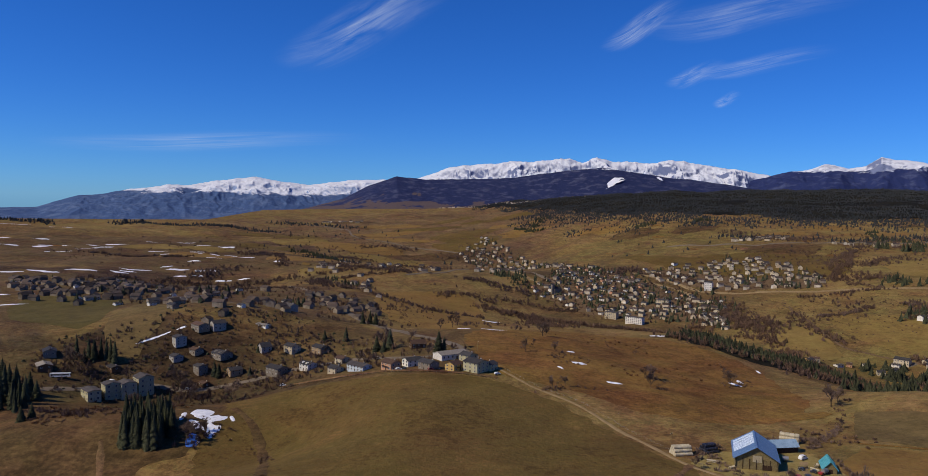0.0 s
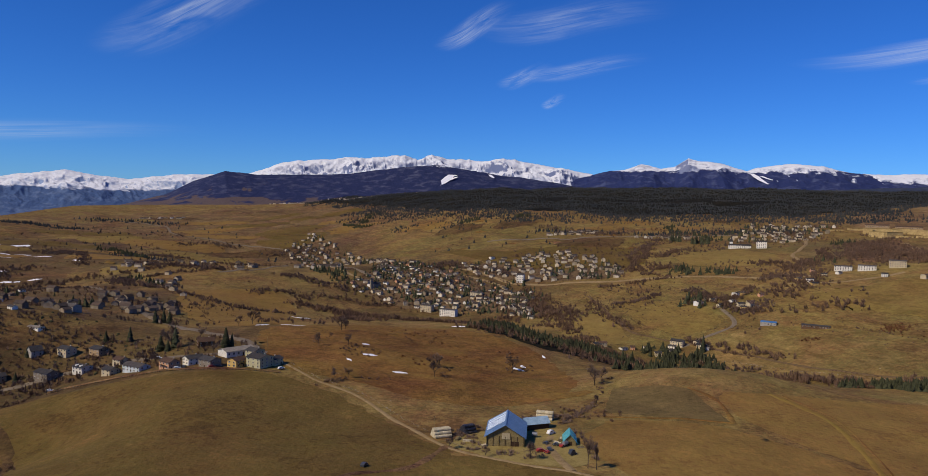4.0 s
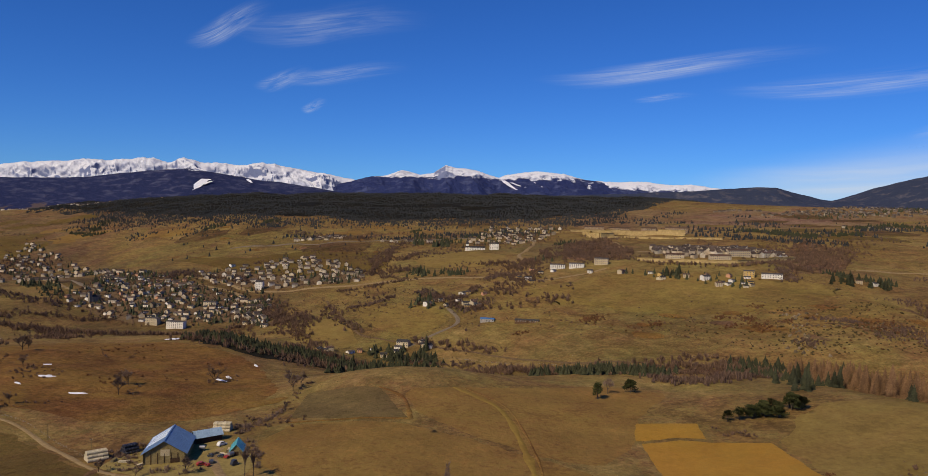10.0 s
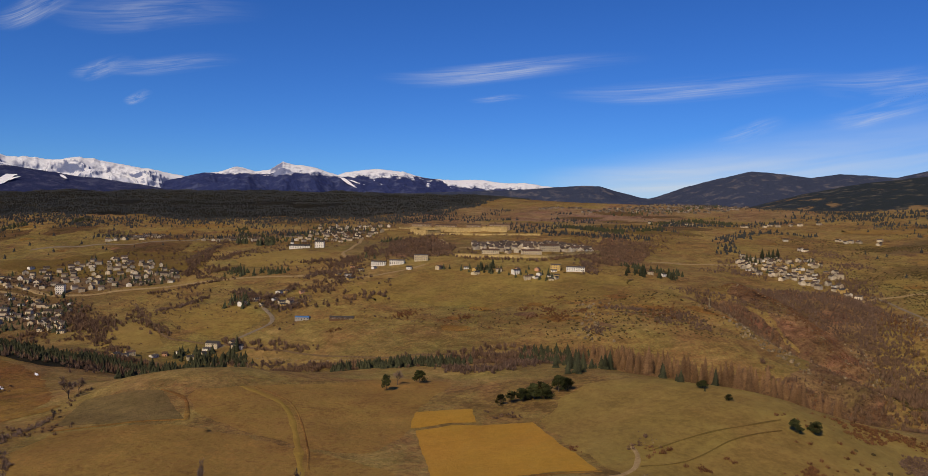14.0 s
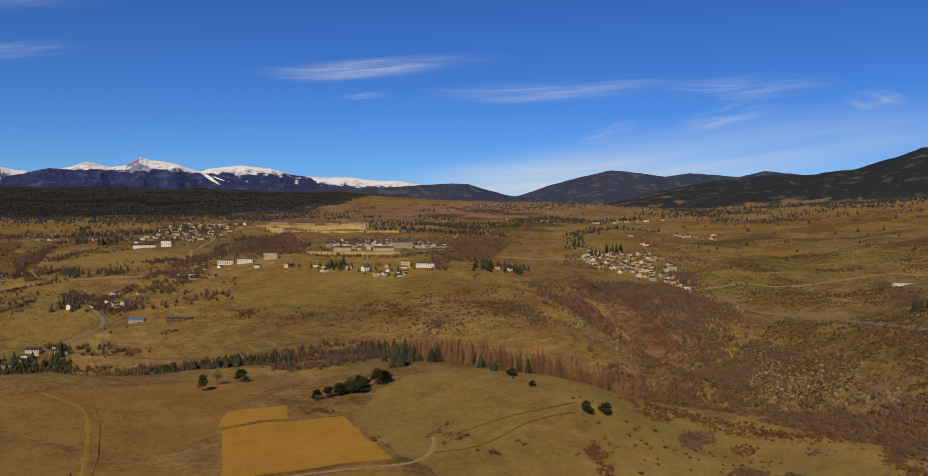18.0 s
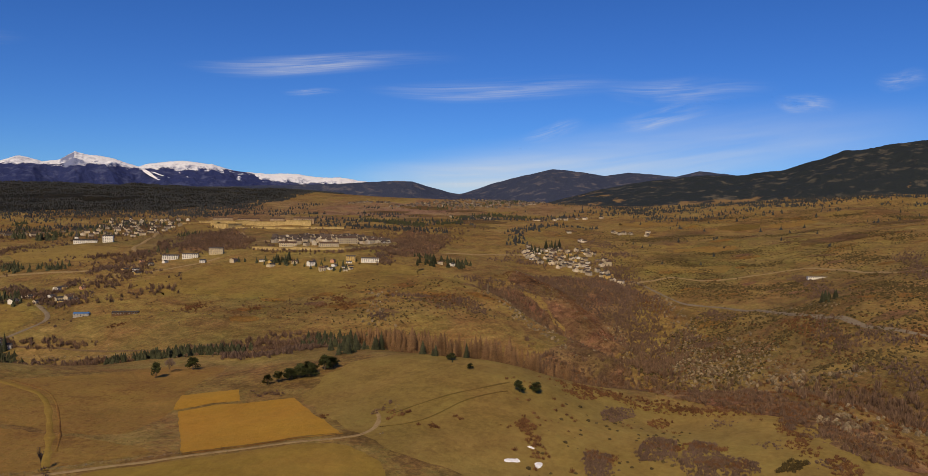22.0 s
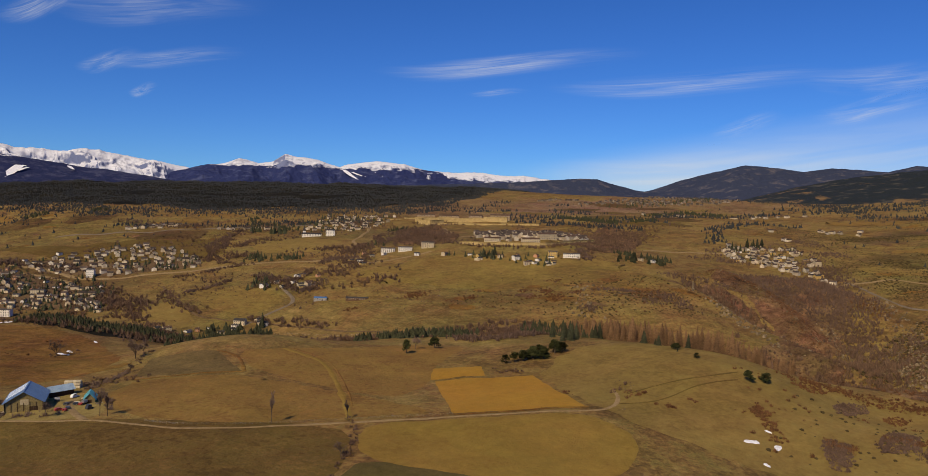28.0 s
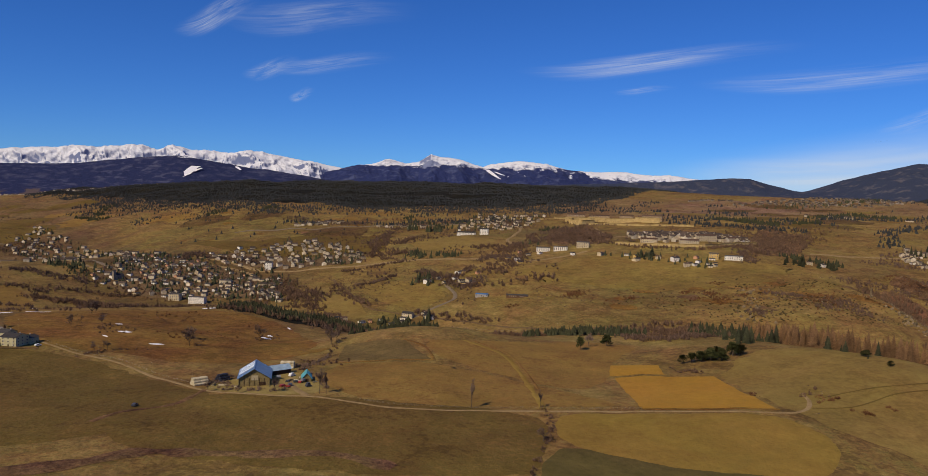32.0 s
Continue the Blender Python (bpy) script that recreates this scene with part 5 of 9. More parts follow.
p = np.vstack([scatter_along([(x - 20, y - 35) for x, y in EDGE], 75, 1500, 200), np.vstack([clumps_at(scatter_along([(x - 25, y - 60) for x, y in EDGE], 90, 42, 201), 13, 17, 209), scatter_along([(x - 20, y - 70) for x, y in EDGE], 110, 120, 211)]), clumps_at([(155, 2286), (180, 2240), (203, 2216), (280, 1960), (308, 1933), (423, 1815), (461, 1930), (290, 2230), (380, 2232), (375, 1855), (560, 1760), (640, 1690), (900, 1560), (1040, 1500), (1130, 1440), (980, 1390), (870, 1440), (1300, 1450), (1400, 1400), (1500, 1450), (1350, 1300), (1600, 1500), (1700, 1350), (1250, 1380), (1450, 1320)], 22, 18, 202)])
forest("forest_edge", p[:, 0], p[:, 1], heights(len(p), 4, 8.5, 203), M["forest"], "ragged edge of the conifer forest with single trees", 0.3, 204)
p = np.vstack([scatter_along([(x - 25, y - 50) for x, y in EDGE], 110, 1500, 205), clumps_at([(671, 1515), (696, 1501), (612, 1520), (800, 1420), (960, 1330), (420, 1900)], 40, 28, 206)])
brush("forest_edge_scrub", p[:, 0], p[:, 1], heights(len(p), 3, 6, 207), M["mauve_scrub"], "bare brown trees along the edge of the forest", 16, 0.5, 0.05, 208, category="trees")
p = np.vstack([scatter([(1180, 1150), (1260, 800), (1420, 900), (1330, 1200)], 150, 2), scatter_along([(1205, 1030), (1240, 900), (1255, 830), (1300, 790)], 22, 120, 3), scatter_along([(1300, 620), (1420, 700), (1560, 700), (1650, 640)], 22, 150, 4),
               scatter_along([(1500, 900), (1700, 850), (1900, 800)], 25, 160, 5), scatter_along([(-30, 1900), (40, 1830), (-80, 1850)], 16, 14, 6), scatter_along([(480, 1880), (560, 1800)], 12, 26, 7),
               scatter_along([(-320, 1560), (-240, 1500), (-200, 1480)], 12, 50, 8), scatter_along([(-1250, 1950), (-1100, 1980)], 30, 160, 9), scatter_along([(-960, 2080), (-800, 2150), (-640, 2220), (-560, 2200)], 30, 420, 332), scatter_along([(-620, 2500), (-350, 2480)], 40, 160, 10),
               scatter_along([(720, 1430), (900, 1370), (1000, 1330)], 30, 160, 11), scatter_along([(540, 1600), (640, 1560)], 18, 40, 12), scatter([(300, 1500), (1000, 1300), (1100, 1500), (700, 1750), (350, 2000)], 70, 13),
               scatter_along([(1900, 500), (2100, 300), (2200, 100), (2300, -150)], 70, 380, 14), scatter_along([(2000, 800), (2300, 500), (2450, 200), (2550, -100)], 120, 700, 15), clumped([(1300, 350), (1500, -100), (2200, -200), (2300, 400), (1700, 650)], 700, 16, 120, 0.55), scatter([(1300, 350), (1500, -100), (2200, -200), (2300, 400), (1700, 650)], 40, 359),
               clumped([(1250, 1300), (1900, 1250), (2000, 900), (1500, 700), (1300, 900)], 800, 17, 110, 0.5), scatter([(-700, 1900), (-250, 1500), (0, 1700), (-200, 2400), (-600, 2500)], 60, 18)])
forest("far_conifers", p[:, 0], p[:, 1], heights(len(p), 4, 10, 2), M["forest"], "scattered dark conifers and small woods on the plateau", 0.32, 2)

# bare woods of the stream, the gorge and the fort hill
p = np.vstack([scatter_along(STREAM[6:], 42, 1500, 20), scatter_along(STREAM[3:6], 18, 420, 347), scatter_along(GORGE[2:], 40, 700, 21),
               scatter([(990, 700), (1275, 863), (1245, 737), (1000, 597), (920, 605)], 420, 23), scatter([(782, 911), (945, 1120), (1060, 1140), (979, 971), (832, 806)], 620, 24),
               scatter_along([(605, 800), (640, 720), (560, 770), (520, 850)], 14, 120, 25), scatter_along([(330, 1010), (250, 900), (140, 1000), (40, 1050)], 26, 420, 26), scatter_along([(380, 900), (370, 980), (350, 1060)], 24, 200, 27),
               scatter_along([(560, 1130), (600, 1080), (590, 1180), (640, 1250)], 20, 150, 28), scatter_along([(700, 1000), (740, 940), (690, 900)], 18, 140, 29), scatter_along([(-470, 1150), (-250, 1230), (-120, 1330), (-30, 1400)], 24, 260, 30)])
brush("bare_wood", p[:, 0], p[:, 1], heights(len(p), 3.5, 8.5, 3), M["scrub"], "leafless purple-brown woods along the stream and gorge", 30, 0.5, 0.035, 3, category="woods")
p = np.vstack([scatter_along(GORGE[:4], 30, 1500, 300), scatter([(1050, 455), (1100, 425), (1150, 390), (1150, 330), (1040, 285), (985, 280), (1000, 340), (1015, 400), (1010, 450)], 1900, 301), scatter([(1110, 312), (1060, 280), (1020, 240), (1050, 235), (1100, 270)], 160, 302)])
brush("gorge_wood", p[:, 0], p[:, 1], heights(len(p), 2.5, 6, 303), M["mauve_scrub"], "dense mauve-grey leafless wood on the floor of the gorge", 26, 0.34, 0.035, 304, category="woods")
p = np.vstack([scatter([(380, 20), (430, 55), (560, 120), (520, 130), (420, 95)], 26, 34),
               scatter_along([(590, -60), (640, 20), (680, 110)], 26, 380, 35), scatter([(720, 60), (900, -10), (960, 60), (1010, 150), (900, 160), (760, 150)], 420, 36), scatter_along([(630, 40), (600, -80), (540, -140)], 40, 420, 37), scatter([(600, 640), (760, 530), (930, 430), (900, 330), (760, 330), (640, 420)], 170, 77), scatter([(935, 254), (981, 201), (954, 127), (865, 60), (736, -9), (628, -16), (624, 35), (815, 141)], 420, 78), scatter_along([(750, 235), (700, 160), (640, 110), (602, 67), (591, 9), (552, -29)], 14, 330, 79)] + [np.array([[x, y]]) + np.random.RandomState(int(x)).normal(0, 5, (26, 2)) for x, y in ((626, 640), (771, 537), (738, 474), (713, 537), (656, 572), (544, 663), (800, 430), (690, 500))])
brush("russet_scrub", p[:, 0], p[:, 1], heights(len(p), 0.9, 3.0, 4), M["red_scrub"], "russet leafless thickets on the slope", 30, 0.85, 0.06, 4)
p = scatter([(512, 79), (536, 82), (550, 75), (538, 68), (500, 65), (495, 70)], 330, 38)
brush("dark_thicket", p[:, 0], p[:, 1], heights(len(p), 1.0, 1.7, 5), M["mauve_scrub"], "dense dark thicket on the brow of the hill", 26, 0.9, 0.1, 5)
HEDGES = [[(168, 1130), (128, 1125), (100, 1140), (40, 1110)], [(252, 1283), (285, 1323), (340, 1284), (375, 1242)], [(357, 940), (361, 988), (345, 1030)], [(605, 1199), (570, 1150), (552, 1118)], [(657, 1274), (630, 1230), (610, 1190)], [(430, 983), (412, 886), (415, 818)], [(699, 924), (730, 940), (760, 961)], [(625, 842), (658, 829), (652, 904)]]
HEDGES += [[(596, 853), (560, 830), (530, 870)], [(854, 1057), (820, 1010), (790, 960)], [(560, 480), (600, 440), (590, 400), (560, 420)], [(500, 640), (480, 690), (455, 745)], [(-200, 1166), (-150, 1200), (-90, 1250)], [(-300, 1180), (-380, 1150), (-470, 1190)], [(-33, 1087), (0, 1120), (40, 1100)], [(345, 760), (352, 850), (330, 900)]]
p = np.vstack([scatter_along(h_, 12, 105, 210 + i) for i, h_ in enumerate(HEDGES)] + [clumps_at([(1044, 751), (1205, 812), (1297, 790), (1242, 870), (1150, 800), (1100, 760)], 60, 30, 230), clumped([(-500, 1300), (-100, 1250), (150, 1800), (-100, 2300), (-700, 2000)], 500, 231, 120, 0.25), clumped([(450, 1400), (900, 1150), (1000, 1330), (700, 1600)], 420, 232, 90, 0.2)])
brush("hedgerow_trees", p[:, 0], p[:, 1], heights(len(p), 3, 7.5, 233), M["scrub"], "leafless trees and hedgerows between the fields", 22, 0.5, 0.045, 234, category="trees")
# dark broom and heather in patches on the eastern slopes
p = np.vstack([clumped([(1150, 330), (1060, 60), (1250, -120), (1700, -160), (2100, 100), (1900, 600), (1500, 640), (1300, 600)], 9000, 235, 85, 0.42), clumped([(640, 640), (790, 520), (930, 400), (900, 330), (760, 330), (640, 420)], 900, 236, 40, 0.3), clumped([(700, 120), (1000, 20), (1060, 200), (900, 200), (760, 160)], 6500, 237, 30, 0.15), clumped([(900, -30), (1100, 20), (1250, -160), (800, -140)], 1500, 238, 40, 0.15)])
low_bushes("broom_bushes", p[:, 0], p[:, 1], heights(len(p), 0.4, 1.5, 239), M["bush"], "dark patches of broom and heather on the slope", 240)
p = np.vstack([scatter_along([(557, 100), (573, 69), (566, 40), (569, 1), (577, -13), (578, -27), (558, -44), (555, -61), (540, -90)], 9, 420, 241), clumps_at([(435, 89), (453, 90), (404, 122), (403, 147), (383, 176), (537, 52), (500, 60), (520, 40), (494, 122), (516, 103), (541, 100), (474, 77)], 7, 3.0, 243), clumps_at([(999, 198), (1007, 154), (945, 163), (880, 14), (833, 15), (802, -11), (714, -32), (805, 158), (779, 162)], 60, 13, 244),
               clumped([(120, 470), (230, 600), (170, 720), (20, 660), (60, 560)], 260, 245, 40, 0.35), clumped([(-270, 430), (-160, 420), (-170, 500), (-270, 530)], 260, 246, 20, 0.1)])
q = np.vstack([scatter_along([(430, 470), (455, 448), (500, 405), (560, 360), (600, 330)], 13, 300, 277), scatter([(500, 500), (560, 430), (640, 330), (700, 280), (770, 250), (850, 270), (850, 215), (780, 180), (690, 90), (640, 40), (600, -10), (590, 60), (620, 150), (620, 230), (560, 330), (490, 440)], 1500, 312), scatter([(600, -10), (560, -60), (530, -90), (510, -60), (560, -10), (590, 60), (640, 40)], 700, 313), clumps_at([(945, 163), (872, 126), (805, 113), (861, 14), (838, -1), (1060, 63), (1165, -21), (921, 207), (765, 185)], 70, 12, 314)])
brush("valley_thickets", q[:, 0], q[:, 1], heights(len(q), 1.5, 4.2, 315), M["scrub"], "russet-brown leafless thickets along the valley", 28, 0.6, 0.05, 316)
q = np.vstack([clumps_at([(1209, 305), (1242, 244), (1173, 265), (1153, 192), (1126, 96), (987, 44), (973, -3), (902, -32), (1025, 168), (971, 179), (882, 89), (864, 11), (798, -35), (1188, 25), (1329, 89)], 150, 15, 317), clumps_at([(1562, 466), (1570, 444), (1598, 417), (1609, 371), (1615, 337), (1621, 304), (1265, 317), (1305, 292), (1393, 119), (1429, 99), (1311, 48), (1205, -15), (1156, -38), (1307, -56), (1509, 190), (1884, 160), (1833, 52), (1823, 270), (1895, 408), (1098, 13), (1159, 121), (968, -41), (1032, -80), (1421, 248), (1176, 248)], 130, 18, 333), clumped([(1150, 330), (1060, 60), (1250, -120), (1700, -160), (2100, 100), (1900, 600), (1500, 640), (1300, 600)], 9000, 318, 130, 0.5)])
low_bushes("heather_clumps", q[:, 0], q[:, 1], heights(len(q), 0.5, 1.7, 319), M["bush"], "dark clumps of juniper and heather on the pastures", 320)
brush("russet_thickets", p[:, 0], p[:, 1], heights(len(p), 0.8, 2.6, 247), M["red_scrub"], "russet brushwood thickets along the brow of the hill", 30, 0.8, 0.06, 248)
p = np.vstack([clumped([(-160, 300), (40, 215), (250, 50), (380, -20), (480, 100), (470, 330), (230, 470), (90, 470), (-60, 480), (-150, 480)], 9000, 270, 26, 0.2), clumped([(40, 480), (230, 440), (240, 620), (180, 720), (10, 660)], 2600, 271, 22, 0.1), clumped([(380, 20), (540, 0), (560, 110), (500, 170), (400, 120)], 1500, 272, 20, 0.2), clumped([(-300, 400), (-160, 330), (-150, 480), (-300, 480)], 3000, 273, 22, 0.2)])
brush("grass_tussocks", p[:, 0], p[:, 1], heights(len(p), 0.25, 0.65, 274), M["tussock"], "brown tussocks of coarse dead grass", 9, 0.9, 0.16, 275, category="grass")
p = np.vstack([scatter_along([(930, 430), (905, 350), (885, 290), (868, 235)], 26, 950, 276), scatter_along([(208, 735), (232, 700), (249, 664), (272, 645), (297, 628), (312, 580), (330, 520)], 15, 420, 331)])
brush("gully_trees", p[:, 0], p[:, 1], heights(len(p), 4, 8, 278), M["scrub"], "slender leafless trees filling the side gully", 24, 0.32, 0.03, 279, category="trees")
p = np.vstack([scatter_along([(1000, 440), (985, 370), (962, 310), (945, 275)], 24, 1100, 280), clumps_at([(800, 400), (785, 410), (815, 415)], 70, 9, 281)])
brush("spur_thickets", p[:, 0], p[:, 1], heights(len(p), 1, 2.8, 282), M["red_scrub"], "red-brown thickets covering the ravine spur", 26, 0.8, 0.06, 283)
# hedges, banks and walls that follow the slope
p = np.vstack([along_contours([(-900, 1300), (-200, 1300), (100, 1700), (100, 2200), (-400, 2300), (-900, 1900)], 60, 170, 320, 4.0, 2.5), along_contours([(-700, 2000), (100, 1900), (250, 2300), (0, 3300), (-500, 3300)], 70, 230, 331, 5.0, 2.5), along_contours([(900, 1250), (1500, 1000), (2000, 1100), (1700, 1500), (1200, 1450)], 30, 160, 332, 4.5, 2.5), along_contours([(-200, 760), (40, 740), (140, 980), (-60, 1200), (-160, 1100)], 12, 130, 321), along_contours([(350, 770), (620, 790), (720, 1280), (430, 1330)], 34, 130, 322), along_contours([(300, 1500), (700, 1350), (1000, 1330), (700, 1600), (350, 1950)], 26, 150, 323, 4.0, 2.0),
               along_contours([(600, 640), (760, 520), (930, 420), (900, 330), (640, 420)], 20, 90, 324), along_contours([(1150, 300), (1300, -100), (2000, 100), (1800, 600), (1300, 600)], 60, 160, 325, 3.4, 2.4), along_contours([(40, 500), (220, 470), (230, 620), (170, 700), (20, 640)], 10, 50, 326), along_contours([(300, 560), (420, 520), (500, 700), (360, 760)], 12, 80, 327), along_contours([(1250, 1000), (1900, 1000), (1900, 700), (1400, 700)], 24, 150, 328, 4.0, 2.5)])
q = np.vstack([scatter([(-330, 520), (-180, 515), (-90, 600), (-150, 690), (-260, 665), (-330, 600)], 700, 334), scatter([(-180, 560), (-90, 545), (0, 560), (0, 600), (-90, 640), (-170, 660)], 330, 349), clumps_at([(-285, 565), (-296, 560), (-270, 560), (-205, 548), (-215, 560), (-190, 545), (-150, 412), (-146, 420), (-240, 600), (-250, 590), (-265, 470), (-250, 455), (-230, 440)], 22, 5, 335)])
brush("hamlet_trees", q[:, 0], q[:, 1], heights(len(q), 1.2, 5.0, 336), M["mauve_scrub"], "leafless trees and shrubs between the old houses", 26, 0.5, 0.035, 337, category="trees")
q = scatter([(-330, 520), (-180, 530), (-60, 560), (-100, 640), (-150, 700), (-260, 690), (-330, 620)], 200, 338)
low_bushes("garden_hedges", q[:, 0], q[:, 1], heights(len(q), 0.5, 1.8, 339), M["conifer"], "dark evergreen garden hedges and shrubs", 340)
q = np.vstack([clumps_at([(434, 43), (468, 32), (469, 23), (467, 10), (475, 0), (474, -14), (526, 73), (508, -17), (533, -32), (493, -50), (572, -8), (548, 19)], 34, 4.5, 341), clumped([(300, 560), (520, 430), (660, 440), (930, 420), (960, 560), (800, 640), (640, 800), (420, 1000), (350, 760)], 1500, 342, 50, 0.25), clumped([(420, 1000), (640, 820), (760, 980), (700, 1300), (430, 1330)], 900, 343, 60, 0.2), clumped([(-150, 640), (20, 680), (120, 900), (40, 1150), (-140, 1050)], 420, 344, 50, 0.25)])
brush("slope_scrub", q[:, 0], q[:, 1], heights(len(q), 0.8, 2.3, 345), M["mauve_scrub"], "small dark leafless shrubs dotted over the pastures", 20, 0.8, 0.075, 346)
q = np.vstack([clumped([(320, 760), (620, 700), (760, 780), (1000, 1280), (430, 1400), (340, 1000)], 3200, 350, 85, 0.36), clumped([(600, 1150), (1000, 1020), (1250, 1350), (820, 1500)], 2600, 351, 70, 0.3), clumped([(740, 900), (900, 640), (1110, 700), (1120, 860), (900, 1000)], 800, 352, 50, 0.15), clumped([(1090, 560), (1400, 650), (1460, 420), (1260, 350)], 900, 353, 60, 0.3), clumped([(1250, 950), (2000, 850), (2000, 420), (1500, 600)], 1800, 354, 110, 0.4), clumped([(-700, 1250), (-150, 1150), (100, 1500), (50, 2200), (-500, 2200)], 2200, 355, 100, 0.42), clumped([(-150, 700), (60, 720), (150, 1000), (60, 1180), (-120, 1150)], 700, 356, 60, 0.35)])
brush("valley_trees", q[:, 0], q[:, 1], heights(len(q), 2.5, 6.5, 357), M["mauve_scrub"], "clusters of bare brown trees over the valley", 22, 0.46, 0.042, 358, category="trees")
THICKETS = [([(439, 54), (449, 51), (449, 43), (430, 35), (419, 32), (414, 38), (425, 46)], 280, "mauve_scrub"), ([(453, 31), (473, 38), (494, 39), (495, 27), (470, 17), (460, 24)], 380, "mauve_scrub"), ([(466, 15), (504, 20), (503, 8), (487, 2), (482, -11), (480, -20), (469, -23), (453, -8), (451, 3), (456, 10)], 620, "mauve_scrub"), ([(547, 116), (560, 110), (556, 95), (531, 93), (514, 95)], 160, "red_scrub"), ([(500, -45), (510, -50), (498, -62), (484, -63), (478, -53)], 150, "red_scrub"), ([(436, 92), (447, 93), (444, 83), (431, 83)], 60, "red_scrub"), ([(532, 60), (548, 57), (546, 47), (521, 47)], 60, "red_scrub"), ([(553, -11), (574, -15), (557, -23), (533, -23)], 150, "mauve_scrub"), ([(471, -29), (490, -31), (491, -40), (475, -37)], 120, "bush")]
for i, (outline, n, mat) in enumerate(THICKETS):
    q = scatter(outline, n, 920 + i)
    brush("thicket", q[:, 0], q[:, 1], heights(len(q), 1.1, 2.3, 930 + i), M[mat], "dense leafless thicket on the flank of the grassy dome", 30, 0.7, 0.07, 940 + i)
brush("field_banks", p[:, 0], p[:, 1], heights(len(p), 0.8, 2.8, 329), M["scrub"], "low leafless hedges along the field banks", 16, 0.7, 0.07, 330)
# brambles and bushes round the farm
p = np.vstack([clumps_at([(116, 352), (121, 347), (113, 358), (124, 362), (119, 336), (128, 314), (140, 309), (117, 325)], 12, 2.6, 900), scatter_along([(172, 362), (180, 372), (190, 384), (205, 402)], 3.0, 60, 901), scatter_along([(150, 375), (170, 380), (185, 372)], 5.0, 50, 902), scatter_along([(165, 300), (170, 320), (172, 345)], 2.5, 34, 903)])
brush("farm_brambles", p[:, 0], p[:, 1], heights(len(p), 1.0, 3.0, 904), M["twigs"], "leafless brambles and elder bushes round the farmyard", 26, 0.75, 0.05, 905)
# hedges and single trees of the far plateau, bushes of the gorge slope
p = np.vstack([along_contours([(-750, 1500), (100, 1500), (250, 2300), (0, 3300), (-500, 3300)], 46, 200, 960, 7.0, 3.0), scatter([(-750, 1400), (100, 1500), (250, 2300), (0, 3300), (-500, 3300)], 130, 961), along_contours([(1250, 1300), (1350, 750), (1950, 750), (1850, 1300)], 18, 140, 962, 6.0, 3.0)])
brush("plateau_hedges", p[:, 0], p[:, 1], heights(len(p), 2.2, 5.0, 963), M["mauve_scrub"], "dark leafless hedges and single trees on the far plateau", 12, 0.7, 0.1, 964, category="trees")
p = np.vstack([clumped([(700, 120), (830, 40), (1000, 20), (1060, 200), (940, 230), (760, 170)], 3000, 965, 26, 0.05), clumped([(640, -20), (760, -60), (1000, -70), (1050, 20), (800, 30)], 1300, 966, 26, 0.1), clumped([(660, 420), (780, 330), (920, 420), (800, 560)], 500, 967, 30, 0.1)])
low_bushes("slope_bushes", p[:, 0], p[:, 1], heights(len(p), 0.8, 2.0, 968), M["bush"], "dark broom bushes among the crags of the gorge", 969)
# copses, hedges and thickets, each where it grows
def copse(line, half, n, lo, hi, mat, label, seed, spikes=16, wide=0.5, thick=0.06, name="copse"):
    q = scatter_along(line, half, n, seed) if len(line) > 1 else clumps_at(line, n, half * 0.6, seed)
    return brush(name, q[:, 0], q[:, 1], heights(len(q), lo, hi, seed + 1), M[mat], label, spikes, wide, thick, seed + 2, category="trees" if hi > 3.5 else "shrubs")


FAR_COPSES = [
    ([(-469, 1609), (-434, 1590), (-397, 1538)], 30, 210), ([(-377, 1543), (-350, 1450), (-328, 1350)], 12, 120), ([(-279, 1689), (-231, 1757)], 22, 130), ([(-242, 1334), (-165, 1291), (-91, 1243)], 16, 260),
    ([(-232, 1183), (-199, 1113), (-149, 1069)], 22, 260), ([(-44, 1909), (27, 1928), (86, 1884)], 45, 300), ([(-425, 1227), (-429, 1303), (-396, 1318)], 26, 200), ([(-258, 1944), (-190, 2003), (-127, 1978)], 18, 140),
    ([(-520, 1130), (-430, 1100), (-330, 1110), (-260, 1060)], 18, 240), ([(-120, 1020), (-60, 960), (20, 960)], 14, 150), ([(0, 1250), (60, 1210), (110, 1190)], 18, 190), ([(-700, 1420), (-600, 1400), (-520, 1440)], 14, 160),
]
for i, (line_, half, n) in enumerate(FAR_COPSES):
    copse(line_, half, n, 3.5, 7.0, "mauve_scrub", "leafless grey-brown trees between the plateau fields", 500 + 3 * i)
